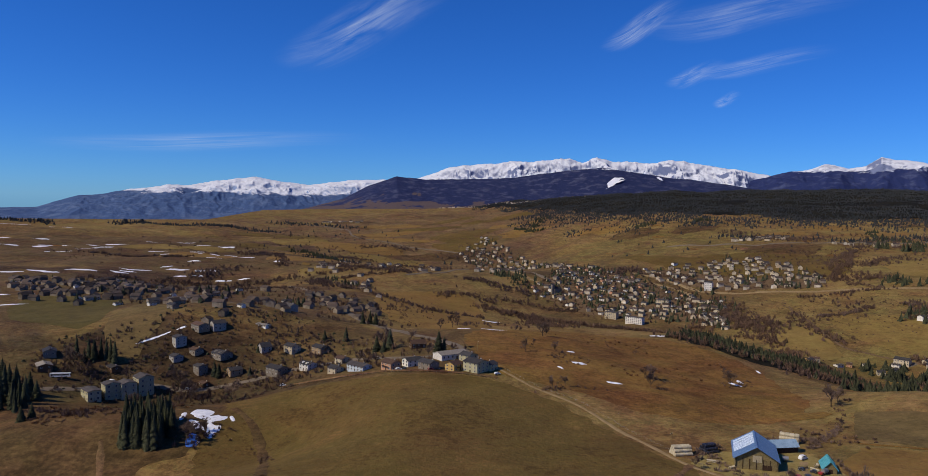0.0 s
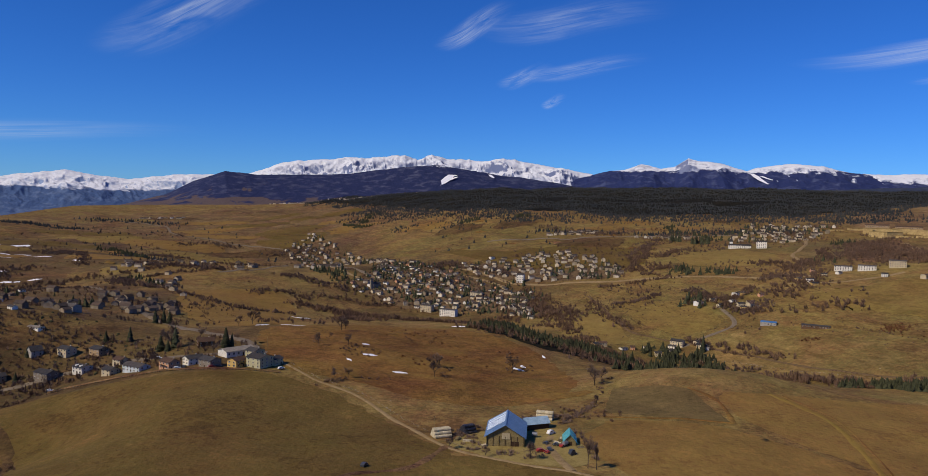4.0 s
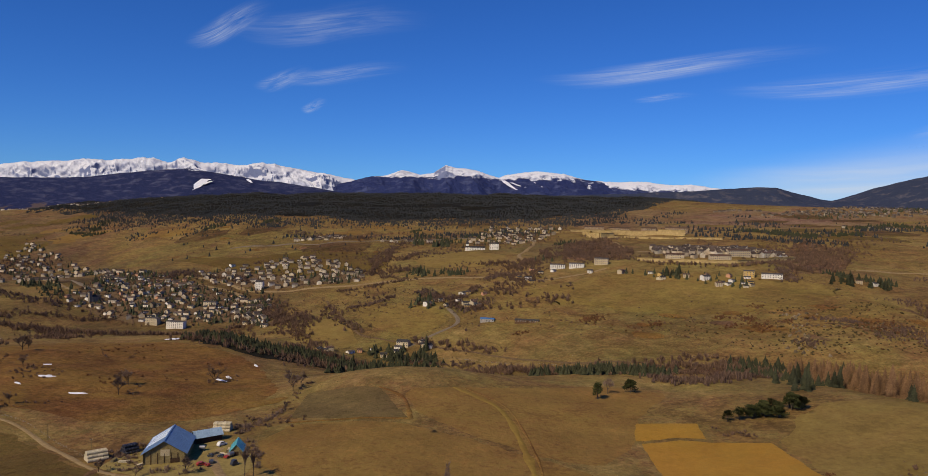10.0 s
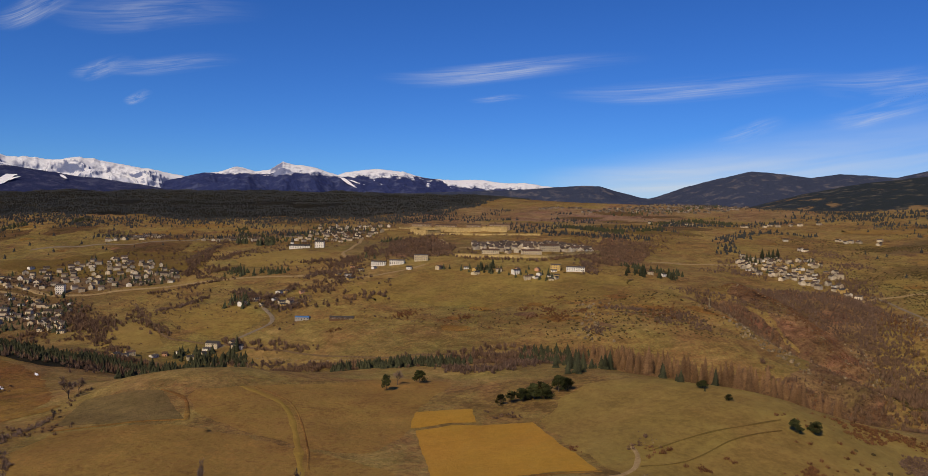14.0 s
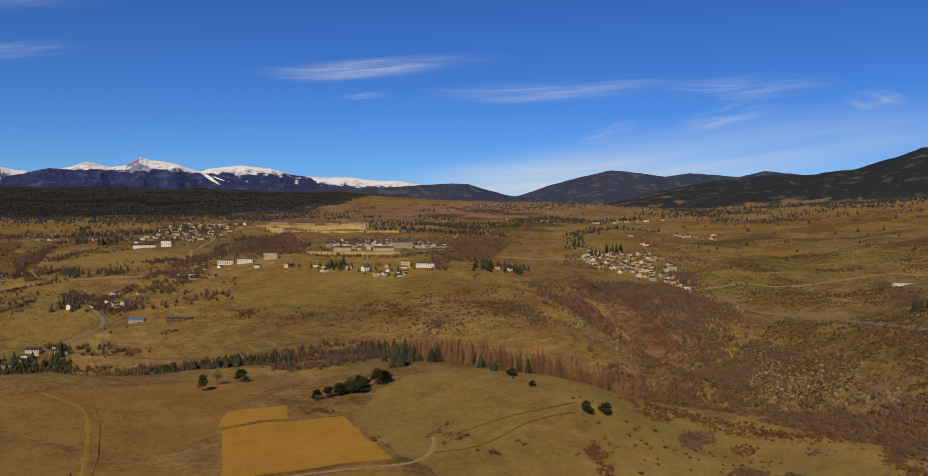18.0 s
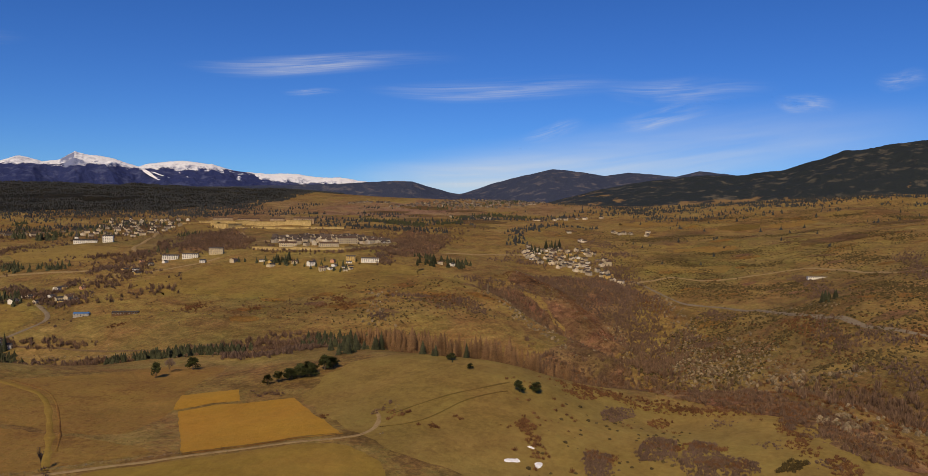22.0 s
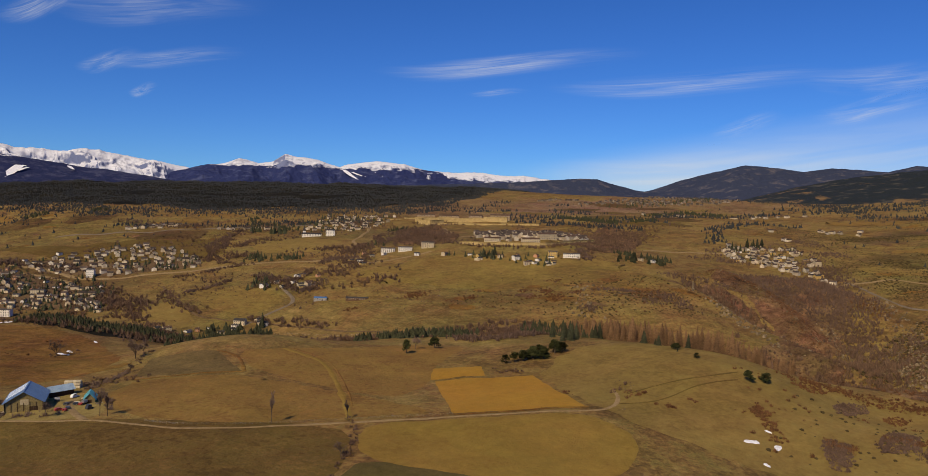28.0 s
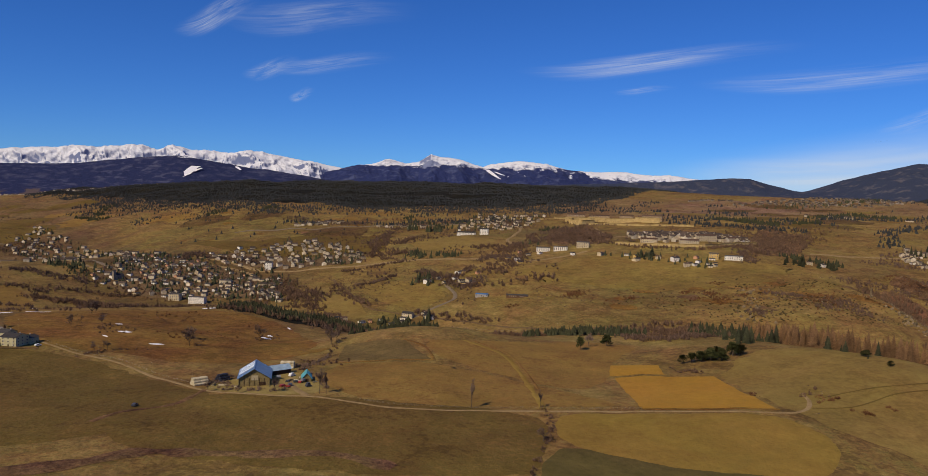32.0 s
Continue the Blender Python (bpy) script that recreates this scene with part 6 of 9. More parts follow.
VALLEY_COPSES = [
    ([(20, 1059), (58, 1058), (90, 1030), (99, 880), (105, 800)], 16, 420), ([(373, 1271), (388, 1215)], 16, 170), ([(597, 1230), (640, 1280), (668, 1301), (751, 1402)], 13, 260), ([(632, 1174), (686, 1223)], 12, 130), ([(573, 1635), (632, 1560), (675, 1470)], 30, 420),
    ([(267, 1311), (294, 1349), (309, 1299)], 22, 220), ([(377, 1085), (375, 1001), (362, 918), (360, 880)], 24, 420), ([(542, 903), (541, 860), (554, 829)], 13, 210), ([(539, 815), (544, 778), (577, 793)], 12, 190), ([(595, 823), (641, 809), (690, 850), (718, 880)], 13, 230),
    ([(630, 885), (678, 867)], 10, 120), ([(506, 930), (468, 919), (448, 930)], 7, 120), ([(555, 1074), (562, 1016), (473, 1052)], 7, 130), ([(425, 703), (445, 658), (470, 603), (487, 545)], 10, 170), ([(822, 942), (900, 1040), (982, 1111), (953, 1003)], 34, 520),
    ([(1058, 715), (1120, 740), (1175, 759), (1257, 748)], 34, 520), ([(932, 635), (891, 582)], 12, 120), ([(330, 560), (350, 600), (300, 614), (278, 619)], 20, 330), ([(300, 700), (330, 690), (365, 680)], 16, 160), ([(476, 384), (484, 348), (537, 357), (575, 375)], 14, 300),
]
for i, (line_, half, n) in enumerate(VALLEY_COPSES):
    copse(line_, half, n, 2.8, 5.8, "mauve_scrub" if i % 3 else "scrub", "dense leafless copse of grey-brown trees in the valley", 560 + 3 * i)
GORGE_COPSES = [
    ([(761, 383), (819, 400), (785, 352)], 15, 260), ([(920, 471), (954, 446), (965, 398), (969, 362)], 14, 300), ([(727, 514), (698, 465)], 9, 110), ([(765, 464), (789, 434)], 11, 120), ([(693, 415)], 9, 60), ([(620, 637)], 11, 80), ([(1323, 3), (1218, -24), (1077, -50)], 17, 420), ([(1235, 121), (1151, 81), (1058, 51)], 14, 330), ([(972, -62), (930, -79), (902, -87)], 15, 260),
    ([(1060, 191), (1019, 149)], 16, 200), ([(994, 198), (925, 141)], 16, 230), ([(941, 65), (896, 34)], 14, 180), ([(922, 38), (837, -2)], 13, 240), ([(868, -17), (831, -49)], 14, 170), ([(864, -59), (823, -83)], 15, 150), ([(771, -42), (717, -70)], 15, 200), ([(1011, 266), (953, 198)], 15, 220), ([(1087, 290), (1053, 251)], 15, 160), ([(1235, 435), (1301, 434), (1364, 440)], 20, 260), ([(1453, 555), (1400, 480)], 26, 220), ([(752, 226), (753, 204), (700, 160)], 14, 200),
]
for i, (line_, half, n) in enumerate(GORGE_COPSES):
    copse(line_, half, n, 1.8, 4.4, ("mauve_scrub", "mauve_scrub", "red_scrub")[i % 3], "mauve-brown leafless thicket on the gorge slopes", 640 + 3 * i)
BROW_THICKETS = [([(441, 90), (428, 75), (417, 66)], 5, 90), ([(441, 50), (444, 42)], 5, 70), ([(476, 34), (482, 21)], 6, 100), ([(493, 16), (494, 5)], 5, 90), ([(561, 93), (556, 75), (570, 41), (576, 7), (565, -18)], 7, 320), ([(556, -14), (530, -25), (503, -37)], 7, 150), ([(394, 143), (409, 141)], 2, 16), ([(422, 120), (421, 116)], 1.5, 8), ([(491, 115), (494, 111)], 2, 14), ([(537, 119), (521, 102)], 4, 40), ([(470, 5), (474, -13)], 5, 80), ([(536, -53), (530, -75)], 8, 120), ([(403, 120)], 2, 10)]
for i, (line_, half, n) in enumerate(BROW_THICKETS):
    copse(line_, half, n, 0.9, 2.6, "red_scrub", "russet leafless thicket on the brow of the hill", 720 + 3 * i, 26, 0.8, 0.06, "thicket")
HEATHER_BANDS = [([(1518, 483), (1602, 440), (1630, 375)], 26, 900), ([(1418, 318), (1437, 271), (1457, 226)], 14, 420), ([(1343, 225), (1359, 173)], 12, 260), ([(1869, 180), (1886, 134)], 16, 240), ([(1871, 77), (1844, -1)], 20, 340), ([(1897, -8), (1932, -49)], 18, 220), ([(1362, 361), (1326, 307), (1265, 248)], 20, 420), ([(1542, 116), (1526, 58), (1422, 4)], 26, 480), ([(1597, 250), (1647, 185)], 18, 260), ([(1904, 479), (1928, 372)], 12, 200), ([(1849, 287), (1856, 226)], 14, 200), ([(1381, 81), (1305, 31)], 18, 300), ([(1205, 238), (1179, 163), (1195, 120)], 18, 420), ([(1085, 5), (998, -44)], 18, 320)]
for i, (line_, half, n) in enumerate(HEATHER_BANDS):
    q = scatter_along(line_, half, n, 780 + i)
    low_bushes("heather_band", q[:, 0], q[:, 1], heights(len(q), 0.7, 1.9, 800 + i), M["bush"], "dark brown band of heather across the pasture", 820 + i)
q = np.vstack([scatter_along([(2325, 1118), (2263, 918), (2186, 766), (2149, 751)], 70, 620, 840), scatter_along([(2149, 751), (2020, 660), (1904, 584), (1909, 547)], 34, 230, 841), scatter_along([(2280, 660), (2230, 520), (2180, 380), (2150, 282), (2150, 213), (2250, 50)], 60, 620, 842), clumps_at(scatter_along([(2150, 640), (2080, 400), (2020, 200), (2040, 0)], 90, 26, 843), 12, 13, 844)])
forest("hill_edge_conifers", q[:, 0], q[:, 1], heights(len(q), 3.5, 8, 845), M["forest"], "ragged lower edge of the hillside forest", 0.34, 846, sides=6, tiers=2)
q = np.vstack([scatter_along([(1328, 1035), (1316, 948), (1321, 869)], 16, 190, 850), scatter_along([(1361, 856), (1446, 865)], 12, 70, 851), scatter_along([(1539, 928), (1781, 996), (1736, 870)], 24, 190, 852), scatter_along([(977, 593), (979, 558), (1018, 540)], 9, 46, 853), scatter_along([(601, 1073), (599, 1014)], 9, 26, 854), scatter_along([(625, 1004), (632, 959)], 7, 22, 855), scatter_along([(796, 1428), (808, 1341), (770, 1268)], 16, 70, 856), scatter_along([(934, 1132), (974, 1138)], 8, 22, 857), scatter_along([(-382, 1722), (-336, 1686), (-261, 1500)], 14, 170, 858), scatter_along([(-215, 1195), (-191, 1140), (-155, 1107)], 10, 24, 859), scatter_along([(66, 1319), (98, 1239)], 20, 34, 860), scatter_along([(153, 2152), (206, 2078)], 18, 90, 861), scatter_along([(199, 2161), (233, 2303), (262, 2323)], 20, 90, 862), scatter_along([(432, 1839), (463, 1864)], 18, 40, 863), scatter_along([(560, 1817), (600, 1864)], 18, 40, 864), scatter_along([(849, 1566), (766, 1389)], 14, 44, 865)])
forest("valley_conifers", q[:, 0], q[:, 1], heights(len(q), 5, 10, 866), M["conifer"], "dark conifer clumps standing in the valley fields", 0.3, 867, sides=7, tiers=4)
q = np.vstack([scatter_along([(398, 737), (422, 710), (445, 676)], 14, 60, 870), scatter_along([(597, 411), (624, 396), (642, 372), (660, 350)], 11, 80, 872), scatter_along([(300, 560), (330, 530), (360, 505)], 11, 50, 873)])
forest("stream_conifers", q[:, 0], q[:, 1], heights(len(q), 6, 12, 874), M["conifer"], "tall dark conifers along the stream", 0.28, 875, sides=9, tiers=6)

# hedge along the field edge, briars and rough edges
p = np.vstack([scatter_along([(256, 212), (246, 192), (230, 171), (206, 148), (180, 120)], 1.8, 70, 39), scatter_along([(176, 400), (205, 405), (230, 452), (245, 470)], 4, 40, 40), scatter_along([(56, 468), (75, 476), (95, 478)], 4, 30, 41), scatter([(60, 560), (75, 590), (100, 560), (80, 530)], 40, 42),
               scatter([(185, 525), (190, 545), (215, 560), (212, 535)], 40, 43), scatter([(-262, 440), (-175, 470), (-200, 440), (-240, 420)], 130, 44), scatter([(-185, 520), (-150, 500), (-130, 530), (-160, 545)], 60, 45), scatter([(170, 380), (190, 400), (215, 380), (200, 360)], 40, 46),
               scatter([(394, 246), (402, 262), (410, 240), (404, 228)], 26, 47), scatter_along([(400, 160), (410, 150), (420, 170)], 5, 20, 48), scatter_along([(-150, 440), (-110, 400), (-95, 370)], 6, 30, 49)])
brush("hedge_scrub", p[:, 0], p[:, 1], heights(len(p), 0.8, 2.6, 6), M["scrub"], "leafless brown hedge and bramble scrub", 20, 0.8, 0.08, 6)
p = np.vstack([scatter([(600, 640), (760, 520), (930, 420), (900, 330), (760, 330), (640, 420)], 300, 50), scatter([(700, 120), (1000, 20), (1060, 200), (900, 200), (760, 160)], 900, 51), scatter([(1150, 330), (1080, 100), (1250, -50), (1500, 100), (1500, 400), (1300, 600)], 1500, 52),
               scatter([(900, -30), (1150, 0), (1300, -200), (800, -120)], 500, 53), scatter([(390, 60), (500, 100), (540, 40), (470, -10)], 90, 54), scatter([(620, 330), (860, 200), (700, 230)], 120, 55)])
low_bushes("low_bushes", p[:, 0], p[:, 1], heights(len(p), 0.4, 1.5, 7), M["bush"], "small dark juniper and broom bushes on the hillside", 7)


def boulders(name, pts, lo, hi, label, seed):
    """Angular outcrop stones, as one object."""
    rng = np.random.RandomState(seed)
    n, s = len(pts), 6
    xs, ys = pts[:, 0], pts[:, 1]
    zs = land(xs, ys) - 0.3
    r = rng.uniform(lo, hi, n)
    v = np.zeros((n, 3 * s, 3))
    a = 2 * np.pi * np.arange(s)[None, :] / s + rng.rand(n, 1) * 6
    for j, (rk, zk) in enumerate(((1.0, 0.0), (0.85, 0.55), (0.4, 1.0))):
        q = r[:, None] * rk * rng.uniform(0.65, 1.2, (n, s))
        v[:, j * s:(j + 1) * s, 0], v[:, j * s:(j + 1) * s, 1] = xs[:, None] + q * np.cos(a), ys[:, None] + q * np.sin(a)
        v[:, j * s:(j + 1) * s, 2] = zs[:, None] + r[:, None] * (zk * 1.2 + rng.uniform(-0.15, 0.15, (n, s)) * (j > 0))
    i = np.arange(s)
    q = np.vstack([np.stack([j * s + i, j * s + (i + 1) % s, (j + 1) * s + (i + 1) % s, (j + 1) * s + i], -1) for j in (0, 1)])
    base = (np.arange(n) * 3 * s)[:, None, None]
    cap = (np.arange(2 * s, 3 * s)[None, :] + np.arange(n)[:, None] * 3 * s)
    return tagged(new(name, mesh_from(name, v.reshape(-1, 3), [(q[None] + base).reshape(-1, 4), cap], [M["rock"]])), label, "rocks", kind="stuff")


p = np.vstack([scatter([(760, 60), (880, 60), (930, 160), (860, 190), (770, 130)], 300, 60), scatter([(880, 210), (960, 240), (990, 200), (920, 180)], 120, 61), scatter([(560, -60), (590, -20), (620, -50), (590, -80)], 60, 62), scatter([(820, 330), (880, 380), (900, 340), (850, 300)], 60, 63), scatter([(700, 480), (820, 420), (800, 380)], 50, 64), scatter([(940, 40), (1010, 120), (1030, 100), (960, 20)], 60, 65)])
p = np.vstack([p, scatter([(935, 254), (981, 201), (954, 127), (865, 60), (736, -9), (628, -16), (624, 35), (815, 141)], 420, 68)])
p = np.vstack([p, scatter_along(SPURS[0][0], 20, 90, 306), scatter_along(SPURS[3][0], 18, 260, 307), scatter_along(SPURS[2][0], 6, 60, 308), clumped([(935, 254), (1000, 200), (960, 110), (865, 50), (736, -9), (628, -16), (624, 35), (815, 141)], 1500, 309, 30, 0.25)])
q = np.vstack([scatter_along(l_, h_, n_, 880 + i) for i, (l_, h_, n_) in enumerate([([(990, 285), (955, 249), (929, 231)], 13, 110), ([(885, 156), (786, 102)], 22, 130), ([(854, 118), (759, 64), (680, 30)], 22, 190), ([(565, -34), (558, -50)], 9, 50), ([(788, 42), (748, 19)], 14, 60), ([(752, -7), (757, -27)], 12, 40), ([(774, 491), (668, 406)], 14, 50), ([(928, 429), (870, 370), (835, 334), (808, 281), (785, 241)], 9, 120), ([(584, -79), (644, -94)], 10, 40)])])
boulders("crags", q, 0.7, 2.3, "pale grey crags breaking through the slope", 890)
boulders("outcrop", p, 0.4, 1.9, "pale grey rock outcrops on the gorge slope", 9)
p = np.vstack([scatter([(403, 156), (415, 160), (420, 150), (408, 146)], 8, 66), scatter([(376, 132), (380, 136), (384, 130)], 4, 67)])
boulders("field_stones", p, 0.3, 0.8, "heap of pale field stones beside the track", 10)

# darker heather on the open slopes
for i, (x, y) in enumerate(np.vstack([scatter([(1050, 40), (1300, -150), (2000, -150), (2200, 300), (1800, 650), (1300, 620), (1250, 300)], 46, 150, 60), scatter([(-900, 1400), (-200, 1350), (100, 2300), (-400, 2600), (-1000, 2000)], 22, 151, 90), scatter([(600, 640), (760, 560), (920, 430), (860, 350), (700, 420), (600, 520)], 14, 152, 40), scatter([(300, 1500), (700, 1280), (1000, 1350), (700, 1700), (350, 1950)], 16, 153, 80), np.array([(1242, 244), (1153, 192), (1126, 96), (987, 44), (973, -3), (902, -32), (1025, 168), (971, 179), (882, 89), (864, 11), (1188, 25), (1329, 89)] + [(1562, 466), (1570, 444), (1598, 417), (1609, 371), (1615, 337), (1621, 304), (1265, 317), (1305, 292), (1393, 119), (1429, 99), (1311, 48), (1205, -15), (1156, -38), (1307, -56), (1509, 190), (1884, 160), (1833, 52), (1823, 270), (1895, 408), (1098, 13), (1159, 121), (968, -41), (1032, -80), (1421, 248), (1176, 248)], float)])):
    rng = random.Random(i)
    w, d = rng.uniform(18, 70), rng.uniform(9, 26)
    turn = rng.uniform(90, 140)
    c, s = math.cos(radians(turn)), math.sin(radians(turn))
    outline = [(x + c * w * 0.5 * k * math.cos(q) - s * d * 0.5 * k * math.sin(q), y + s * w * 0.5 * k * math.cos(q) + c * d * 0.5 * k * math.sin(q)) for q, k in ((j * 0.628, rng.uniform(0.6, 1.15)) for j in range(10))]
    field(outline, ("heath", "scrub_floor", "heath")[i % 3], "dark brown heather patch on the open slope", 5, 0.7, 4, 160 + i, 1, name="heather_patch")

# trees that stand alone
for i, (x, y, h, r) in enumerate([(390, 344, 8.5, 2.9), (421, 348, 7.5, 3.9), (417, 264, 5.5, 2.6), (430, 258, 6.0, 3.0), (436, 255, 7.0, 3.4), (443, 252, 6.5, 3.0), (455, 252, 5.8, 2.8), (460, 249, 5.5, 2.4), (476, 114, 6.2, 2.8), (487, 109, 5.2, 2.3), (499, 180, 3.6, 2.0), (486, 156, 3.0, 1.5), (424, 262, 4.5, 2.4), (545, 214, 4, 2), (433, 262, 6.5, 3.2), (440, 260, 6.8, 3.0), (447, 258, 6.0, 3.0), (439, 248, 5.5, 2.6), (458, 256, 5.5, 2.4), (464, 256, 4.8, 2.2)]):
    place(("pine", i % 6), lambda: pine(8.0, 3.0, i), pose(x, y, level(x, y), 0, 0, 77 * i) @ Matrix.Diagonal((r / 2.2, r / 2.2, h / 6.4, 1)))
for i, (x, y, h) in enumerate([(158, 290, 15), (221, 229, 14), (255, 213, 9), (161, 288, 11)]):
    place("upright_tree", lambda: bare_tree(14.0, 81, "tall narrow leafless tree with upright grey twigs", "bare trees", 0.2), pose(x, y, level(x, y), 0, 0, 95 * i) @ Matrix.Diagonal((h / 15, h / 15, h / 13, 1)))
BARE_FARM = [(222, 166, 6), (126, 494, 10), (58, 470, 7), (228, 458, 13), (236, 466, 9), (208, 405, 7), (405, 352, 8), (72, 575, 10), (193, 534, 8), (137, 306, 7), (118, 312, 6), (105, 330, 5), (-41, 606, 12), (-60, 590, 11), (-148, 604, 10), (-100, 374, 4), (-205, 468, 8), (-180, 530, 11), (-160, 520, 9), (-250, 560, 12)]
BARE_HAMLET = [(-235, 575, 11), (-60, 530, 8), (74, 657, 10), (70, 650, 9), (49, 573, 9), (129, 523, 11), (134, 520, 9), (67, 478, 8), (-9, 717, 10), (-20, 700, 9), (145, 920, 9), (-200, 545, 12), (-205, 552, 11), (-212, 560, 12), (-195, 540, 10), (-146, 415, 11), (-150, 408, 10), (-145, 422, 9), (-290, 560, 12), (-300, 572, 11), (-110, 600, 9), (-75, 545, 8), (-24, 540, 9), (-125, 520, 7)]
for i, (x, y, h) in enumerate(BARE_FARM + BARE_HAMLET):
    place(("bare", i % 5), lambda: bare_tree(12.0, 20 + i), pose(x, y, level(x, y), 0, 0, 61 * i) @ Matrix.Scale(h / 9.0, 4))


def spruce(x, y, h, i, mat="conifer", slim=1.0):
    group, label = ("larches", "bare russet-brown larch without needles") if mat == "larch" else ("conifers", "tall dark green spruce")
    tree = place((mat, i % 6), lambda: conifer(14.0, 4.5 if mat == "conifer" else 3.4, i, mat, label, group, 22 if mat == "larch" else 15, name="larch_tree" if mat == "larch" else "conifer"), pose(x, y, level(x, y) - 0.2, 0, 0, 47 * i) @ Matrix.Diagonal((slim * h / 14 * (0.85 + 0.05 * (i % 7)),) * 2 + (h / 14, 1)))
    return tree


k = 0
for x, y, h in [(-312, 515, 18), (-304, 510, 20), (-296, 512, 17), (-320, 520, 19), (-288, 506, 14), (-258, 437, 10), (-254, 441, 8), (-97, 730, 10), (-90, 733, 12), (-84, 728, 10), (-66, 582, 13), (-60, 576, 12), (-56, 584, 13), (-17, 555, 12), (-13, 558, 10), (-97, 627, 9), (-115, 628, 10), (-166, 609, 8), (-192, 581, 9), (-188, 579, 8), (-164, 580, 6)]:
    spruce(x, y, h, k)
    k += 1
CLUMP = [(-190, 424), (-184, 402), (-170, 398), (-160, 404), (-161, 420), (-168, 432), (-184, 434)]
for x, y in np.vstack([scatter(CLUMP, 74, 250, 2.2), scatter([(-322, 520), (-286, 498), (-280, 470), (-330, 480)], 26, 251, 4.0), scatter([(-300, 582), (-268, 592), (-264, 584), (-296, 574)], 9, 252, 3.0)]):
    spruce(x, y, random.Random(k).uniform(12, 15.5), k, slim=0.62)
    k += 1
belts, tall = [], []
for line, half, n, lo, hi, seed in [([(220, 738), (240, 710), (258, 674), (282, 655), (306, 638), (320, 602)], 14, 560, 5, 10, 70), ([(312, 530), (328, 520), (345, 512)], 12, 60, 8, 14, 71), ([(432, 468), (448, 452), (455, 446)], 10, 60, 6, 10, 72), ([(458, 444), (480, 422), (499, 400)], 11, 150, 6, 11, 73), ([(565, 390), (560, 350), (550, 310), (545, 290)], 12, 40, 5, 9, 74)]:
    belts.append(scatter_along(line, half, n, seed))
    tall.append(heights(n, lo, hi, seed))
p, q = np.vstack(belts), np.concatenate(tall)
forest("conifer_belt", p[:, 0], p[:, 1], q, M["conifer"], "dense dark belts of conifers along the stream", 0.3, 305, sides=11, tiers=7)
LARCH_BELT = [(590, 352), (585, 330), (568, 295), (550, 262), (536, 228), (533, 203), (540, 186), (545, 170), (551, 155), (563, 143), (577, 136)]
belt = scatter_along(LARCH_BELT, 7, 105, 75)
deep = scatter_along([(x + 20, y + 15) for x, y in LARCH_BELT], 11, 115, 78)
for x, y in np.vstack([belt, deep]):
    spruce(x, y, random.Random(k).uniform(12, 18) * (0.78 if y < 160 else 1.0), k, "larch")
    k += 1
for x, y, h in [(503, 277, 9), (508, 283, 11), (513, 281, 8), (520, 290, 10), (525, 318, 9), (535, 300, 9), (544, 287, 10), (551, 288, 11), (556, 300, 10), (548, 310, 9), (565, 330, 10), (520, 221, 7), (526, 226, 8), (509, 201, 6), (512, 206, 5), (493, 175, 4), (530, 190, 9), (545, 160, 8), (500, 284, 8), (530, 308, 10), (540, 296, 8), (558, 280, 11), (562, 268, 10), (550, 320, 10)]:
    spruce(x, y, h, k)
    k += 1
for x, y, n, lo, hi in [(941, 547, 12, 7, 11), (974, 521, 10, 7, 10), (985, 36, 8, 6, 10), (800, 700, 8, 7, 12), (1260, 560, 5, 9, 14), (1320, 560, 7, 9, 14), (445, 700, 6, 9, 13), (340, 640, 5, 8, 12)]:
    for j in range(n):
        rng = random.Random(k)
        spruce(x + rng.gauss(0, 9), y + rng.gauss(0, 9), rng.uniform(lo, hi), k)
        k += 1

spots = []
FORT_CLUMPS = [(593, 1048, 5, 9, 14), (602, 1004, 4, 8, 14), (628, 968, 8, 7, 11), (745, 1330, 7, 12, 18), (757, 1268, 8, 12, 18), (520, 850, 12, 9, 14), (477, 1352, 4, 8, 12), (767, 939, 4, 8, 12), (73, 1300, 9, 10, 16), (91, 1294, 7, 10, 15)]
VILLAGE_CLUMPS = [(104, 1267, 2, 12, 16), (460, 1185, 5, 9, 14), (485, 1136, 6, 9, 14), (506, 1110, 6, 9, 13), (281, 1034, 4, 9, 13), (382, 1158, 4, 8, 13), (200, 1150, 8, 8, 13), (300, 1130, 9, 8, 13), (330, 1050, 6, 8, 12), (-300, 900, 6, 9, 13), (-180, 800, 6, 9, 13)]
for x, y, n, lo, hi in FORT_CLUMPS + VILLAGE_CLUMPS:
    rng = random.Random(int(x))
    spots += [(x + rng.gauss(0, 9), y + rng.gauss(0, 9), rng.uniform(lo, hi)) for j in range(n)]
p = np.array(spots)
forest("garden_conifers", p[:, 0], p[:, 1], p[:, 2], M["conifer"], "dark conifers standing among the village houses", 0.24, 12, sides=8, tiers=5)


# ---- the farm ----
def building(x, y, turn, m, r=6.0, k=1.0):
    m.matrix_basis = pose(x, y, sink(x, y, r), 0, 0, turn) @ Matrix.Scale(k, 4)
    return m


